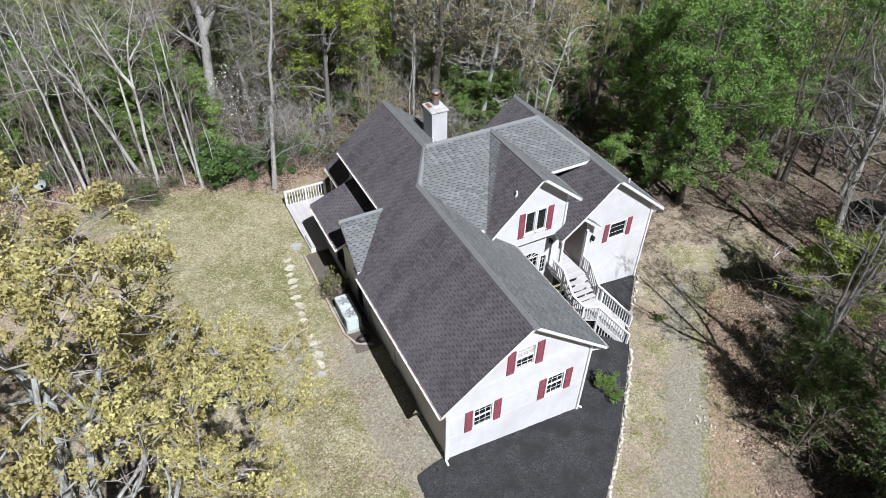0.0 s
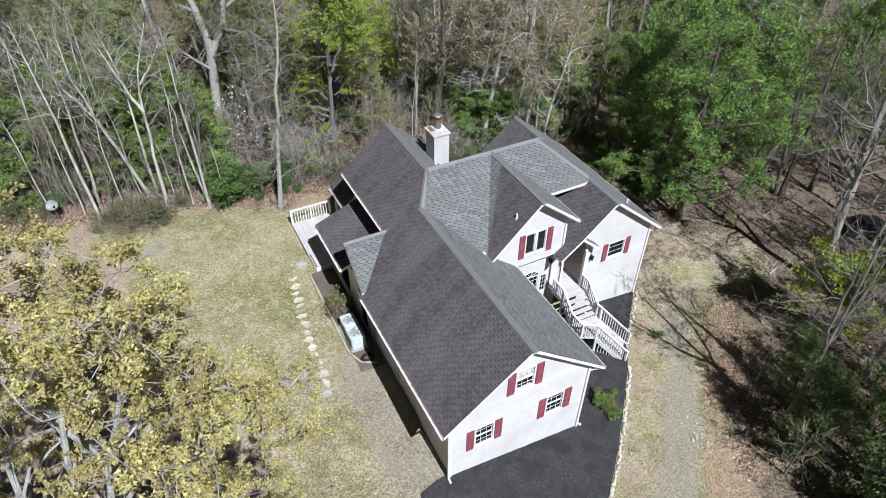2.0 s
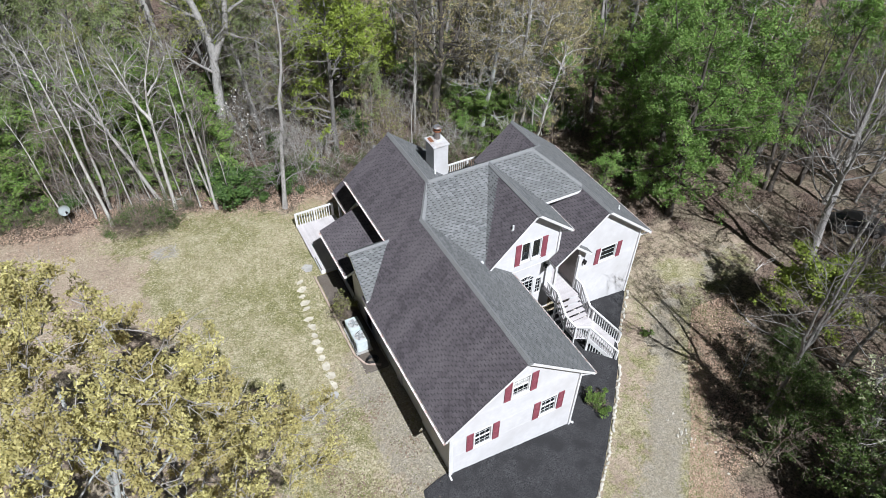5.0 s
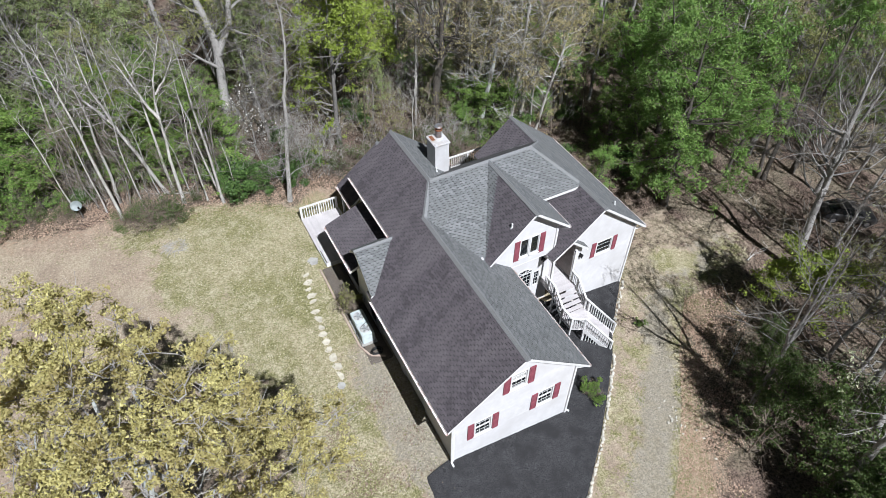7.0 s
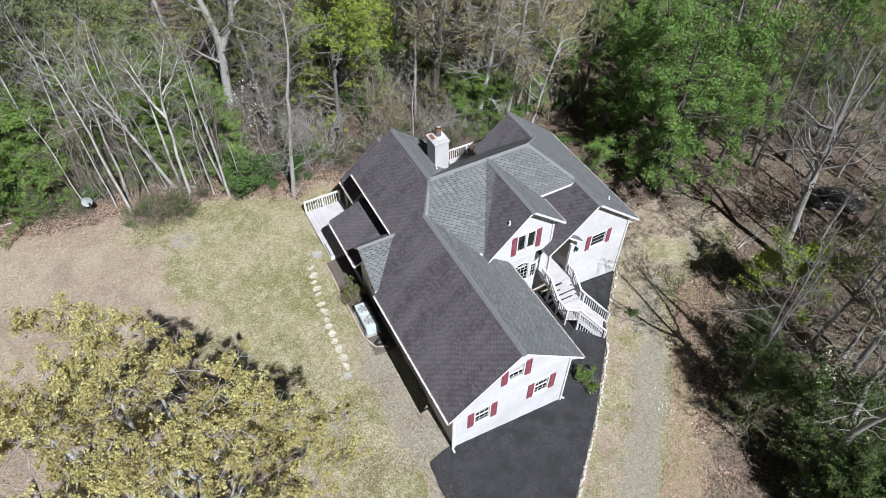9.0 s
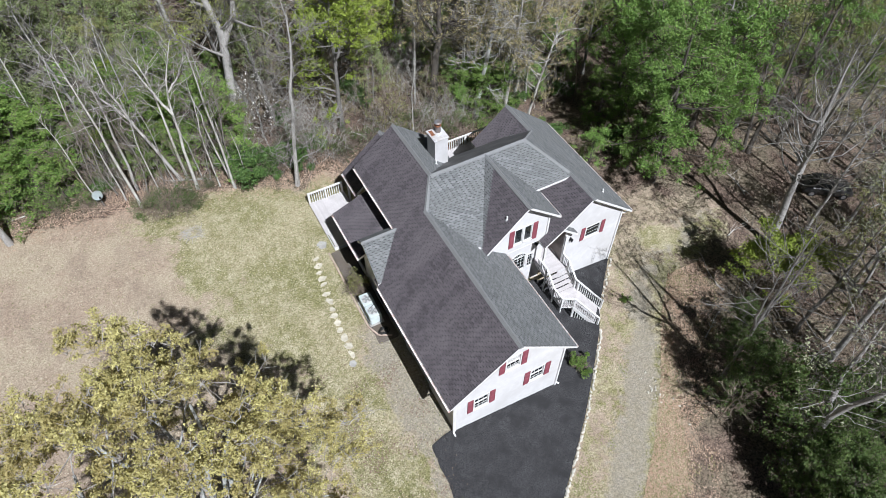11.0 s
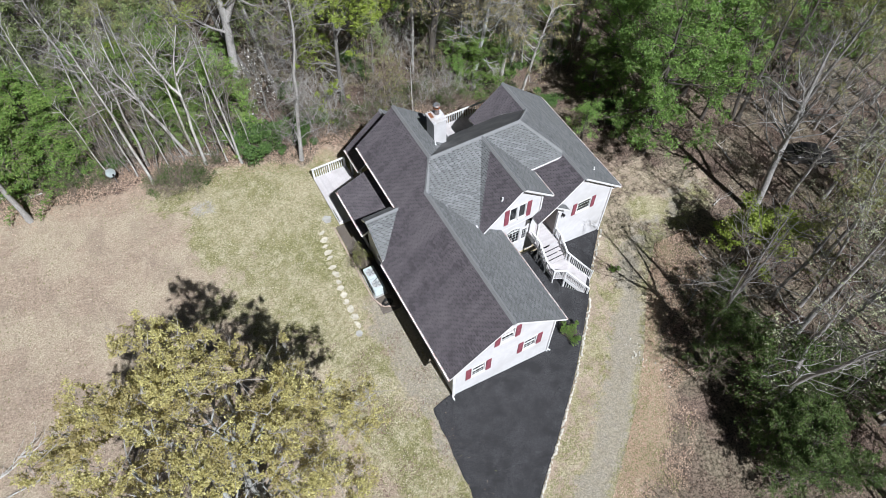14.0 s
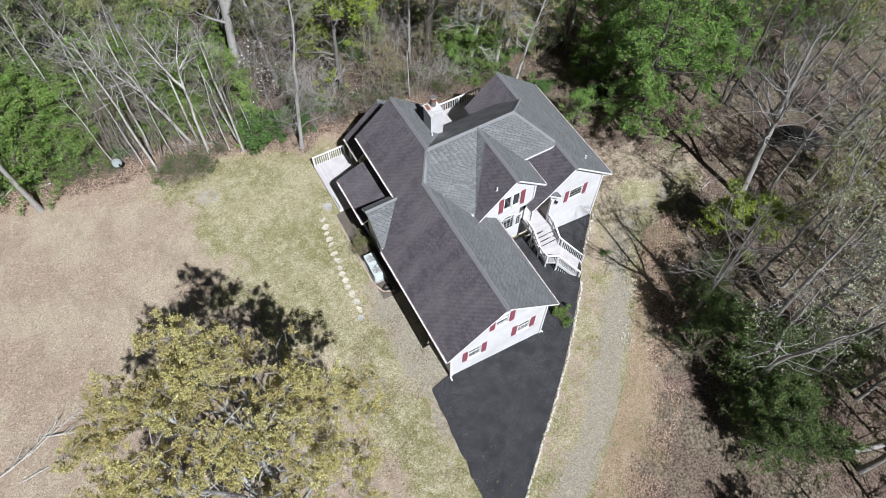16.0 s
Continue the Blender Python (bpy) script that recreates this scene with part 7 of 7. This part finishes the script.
rh = random.Random(4)
coil = []
for i in range(110):
    a = i * 0.42
    r = 0.26 + 0.07 * math.sin(i * 0.13) + rh.uniform(-0.02, 0.02)
    x, y = -0.85 + r * math.cos(a) * 1.25, 8.1 + r * math.sin(a) * 0.8
    coil.append((x, y, ground(x, y) + 0.06 + 0.0016 * i))
curve_thing("garden_hose", "loosely coiled black garden hose on the ground", "hose", coil, 0.016, RUBBER)
curve_thing("cable", "black cable draped over the air conditioners", "cable", [(-0.5, 9.75, 0.6), (-0.55, 9.8, 1.3), (-0.8, 9.75, 1.34), (-1.15, 9.6, 1.32), (-1.46, 9.4, 1.2), (-1.5, 9.2, 0.5), (-1.45, 8.7, 0.35), (-1.2, 8.4, 0.33)], 0.015, RUBBER)

# timber border of the side bed
for a, b in (((-1.6, 15.8), (-1.62, 12.0)), ((-1.62, 11.97), (-1.62, 8.9)), ((-1.62, 8.87), (-1.3, 8.05)), ((-1.28, 8.02), (-0.5, 7.6))):
    bm = bmesh.new()
    beam(bm, (*a, ground(*a) + 0.05), (*b, ground(*b) + 0.05), 0.1, 0.14)
    tagged(part("bed_border", bm, BORDER), "weathered pinkish timber edging of the side bed", "edging", "timber edging of the bed")

# old burn ring on the lawn and a few flat stones in the bed corner
for i in range(46):
    a, r = rs.uniform(0, 6.28), 0.75 * math.sqrt(rs.uniform(0.15, 1))
    x, y = -9.7 + r * math.cos(a), 21.8 + r * math.sin(a)
    bm = bmesh.new()
    t = rs.uniform(0, 6.28)
    l = rs.uniform(0.15, 0.5)
    beam(bm, (x - l * math.cos(t), y - l * math.sin(t), ground(x, y) + 0.03), (x + l * math.cos(t), y + l * math.sin(t), ground(x, y) + rs.uniform(0.03, 0.12)), 0.025, 0.025)
    tagged(part("burnt_stick", bm, TWIG_PALE), "grey burnt stick in a ring of ash on the lawn", "stick", "sticks in the burn ring")

# fallen pale boughs on the bare earth
rb = random.Random(12)
for x, y, turn, length in ((-27.0, 7.6, 8, 5.0), (-26.5, 6.4, 14, 6.5), (-25.0, 8.6, -25, 4.2), (-28.5, 7.0, 20, 5.0), (-24.2, 27.9, 30, 2.5), (-7.0, 26.6, 160, 3.5), (-8.6, 26.0, 140, 3.0), (-20, 28.5, 170, 2.6), (2.5, 25, 60, 3.0), (6, 26.5, 120, 3.0), (19.2, -1.6, 40, 3.0), (23.5, 1.0, 100, 3.2), (28, 5.0, 20, 3.0), (33, 8, 70, 3.5), (25.5, -3.8, 160, 3.0)):
    w, sides = Wood(), Wood()
    d = Vector((math.cos(radians(turn)), math.sin(radians(turn)), 0.02))
    main, _ = curve(Vector((0, 0, 0.08)), d, length, 6, rb, 0.1)
    w.tube(main, taper(0.055, 0.012, 6), 5)
    for i in range(9):
        q = main[rb.randint(1, 6)]
        s, _ = curve(q, d + Vector((rb.gauss(0, 0.6), rb.gauss(0, 0.6), abs(rb.gauss(0, 0.25)))), length * rb.uniform(0.15, 0.4), 3, rb, 0.2)
        sides.tube(s, taper(0.022, 0.006, 3), 4)
    ob = new("fallen_bough", to_mesh("fallen_bough", w, BARK_PALE))
    ob.location = (x, y, ground(x, y) + 0.03)
    tagged(ob, "pale fallen bough lying on bare ground", "branch", "fallen boughs")
    twiggy = new("twigwork", to_mesh("twigwork", sides, BARK_PALE))
    twiggy.parent = ob
    tagged(twiggy, kind="stuff")


# mossy fallen log in the open wood
rl = random.Random(14)
log = Wood()
log_line = [Vector((0.9 * i, -0.27 * i + rl.gauss(0, 0.04), 0.16 - 0.1 * i)) for i in range(7)]
log.tube(log_line, taper(0.2, 0.13, 6), 9)
fallen = new("fallen_log", to_mesh("fallen_log", log, BARK_ASH))
fallen.location = (21.3, -17.2, ground(21.3, -17.2))
tagged(fallen, "long grey fallen log on the wood floor", "log")

# black car parked under the trees
def parked_car(x, y, turn):
    ob = thing("car", "dusty black car parked in the shade under bare trees", "car", at=(x, y, ground(x, y) + 0.02))
    ob.rotation_euler = (0, radians(5), radians(turn))
    bm = bmesh.new()
    prof = [(-2.25, 0.35, 0.62, 0.8), (-2.2, 0.3, 0.85, 0.86), (-1.3, 0.25, 0.95, 0.9), (0.9, 0.25, 0.98, 0.9), (1.9, 0.28, 0.9, 0.86), (2.25, 0.35, 0.66, 0.76)]
    ringz = []
    for px, z0, z1, hw in prof:
        ringz.append([bm.verts.new(v) for v in ((px, -hw, z0), (px, -hw * 1.02, (z0 + z1) / 2), (px, -hw * 0.9, z1), (px, hw * 0.9, z1), (px, hw * 1.02, (z0 + z1) / 2), (px, hw, z0))])
    for a, b in zip(ringz, ringz[1:]):
        for i in range(6):
            bm.faces.new((a[i], b[i], b[(i + 1) % 6], a[(i + 1) % 6]))
    bm.faces.new(ringz[0])
    bm.faces.new(ringz[-1][::-1])
    bmesh.ops.recalc_face_normals(bm, faces=bm.faces)
    bevelled(bm, 0.05, 2)
    part("body", bm, CARPAINT, ob, smooth=True)
    bm = bmesh.new()
    lo = [bm.verts.new(v) for v in ((-1.75, -0.78, 0.93), (0.95, -0.78, 0.96), (0.95, 0.78, 0.96), (-1.75, 0.78, 0.93))]
    hi = [bm.verts.new(v) for v in ((-1.2, -0.62, 1.42), (0.2, -0.62, 1.44), (0.2, 0.62, 1.44), (-1.2, 0.62, 1.42))]
    bm.faces.new(hi)
    for i in range(4):
        bm.faces.new((lo[i], lo[(i + 1) % 4], hi[(i + 1) % 4], hi[i]))
    part("glasshouse", bm, glass, ob, "dark car glass")
    bm = bmesh.new()
    box(bm, -1.22, 0.22, -0.63, 0.63, 1.425, 1.47)
    bevelled(bm, 0.02, 2)
    part("roof", bm, CARPAINT, ob)
    for wx in (-1.4, 1.4):
        for wy in (-0.84, 0.84):
            bm = bmesh.new()
            cylinder(bm, 0, 0, -0.11, 0.11, 0.33, n=18)
            bmesh.ops.transform(bm, matrix=pose(wx, wy, 0.33, 90, 0, 0), verts=bm.verts)
            wheel = part("wheel", bm, RUBBER, ob)
            bm = bmesh.new()
            cylinder(bm, 0, 0, -0.115, 0.115, 0.2, n=14)
            bmesh.ops.transform(bm, matrix=pose(wx, wy, 0.33, 90, 0, 0), verts=bm.verts)
            part("rim", bm, FLUEMETAL, wheel)
    return ob


parked_car(40.4, 5.6, -33)
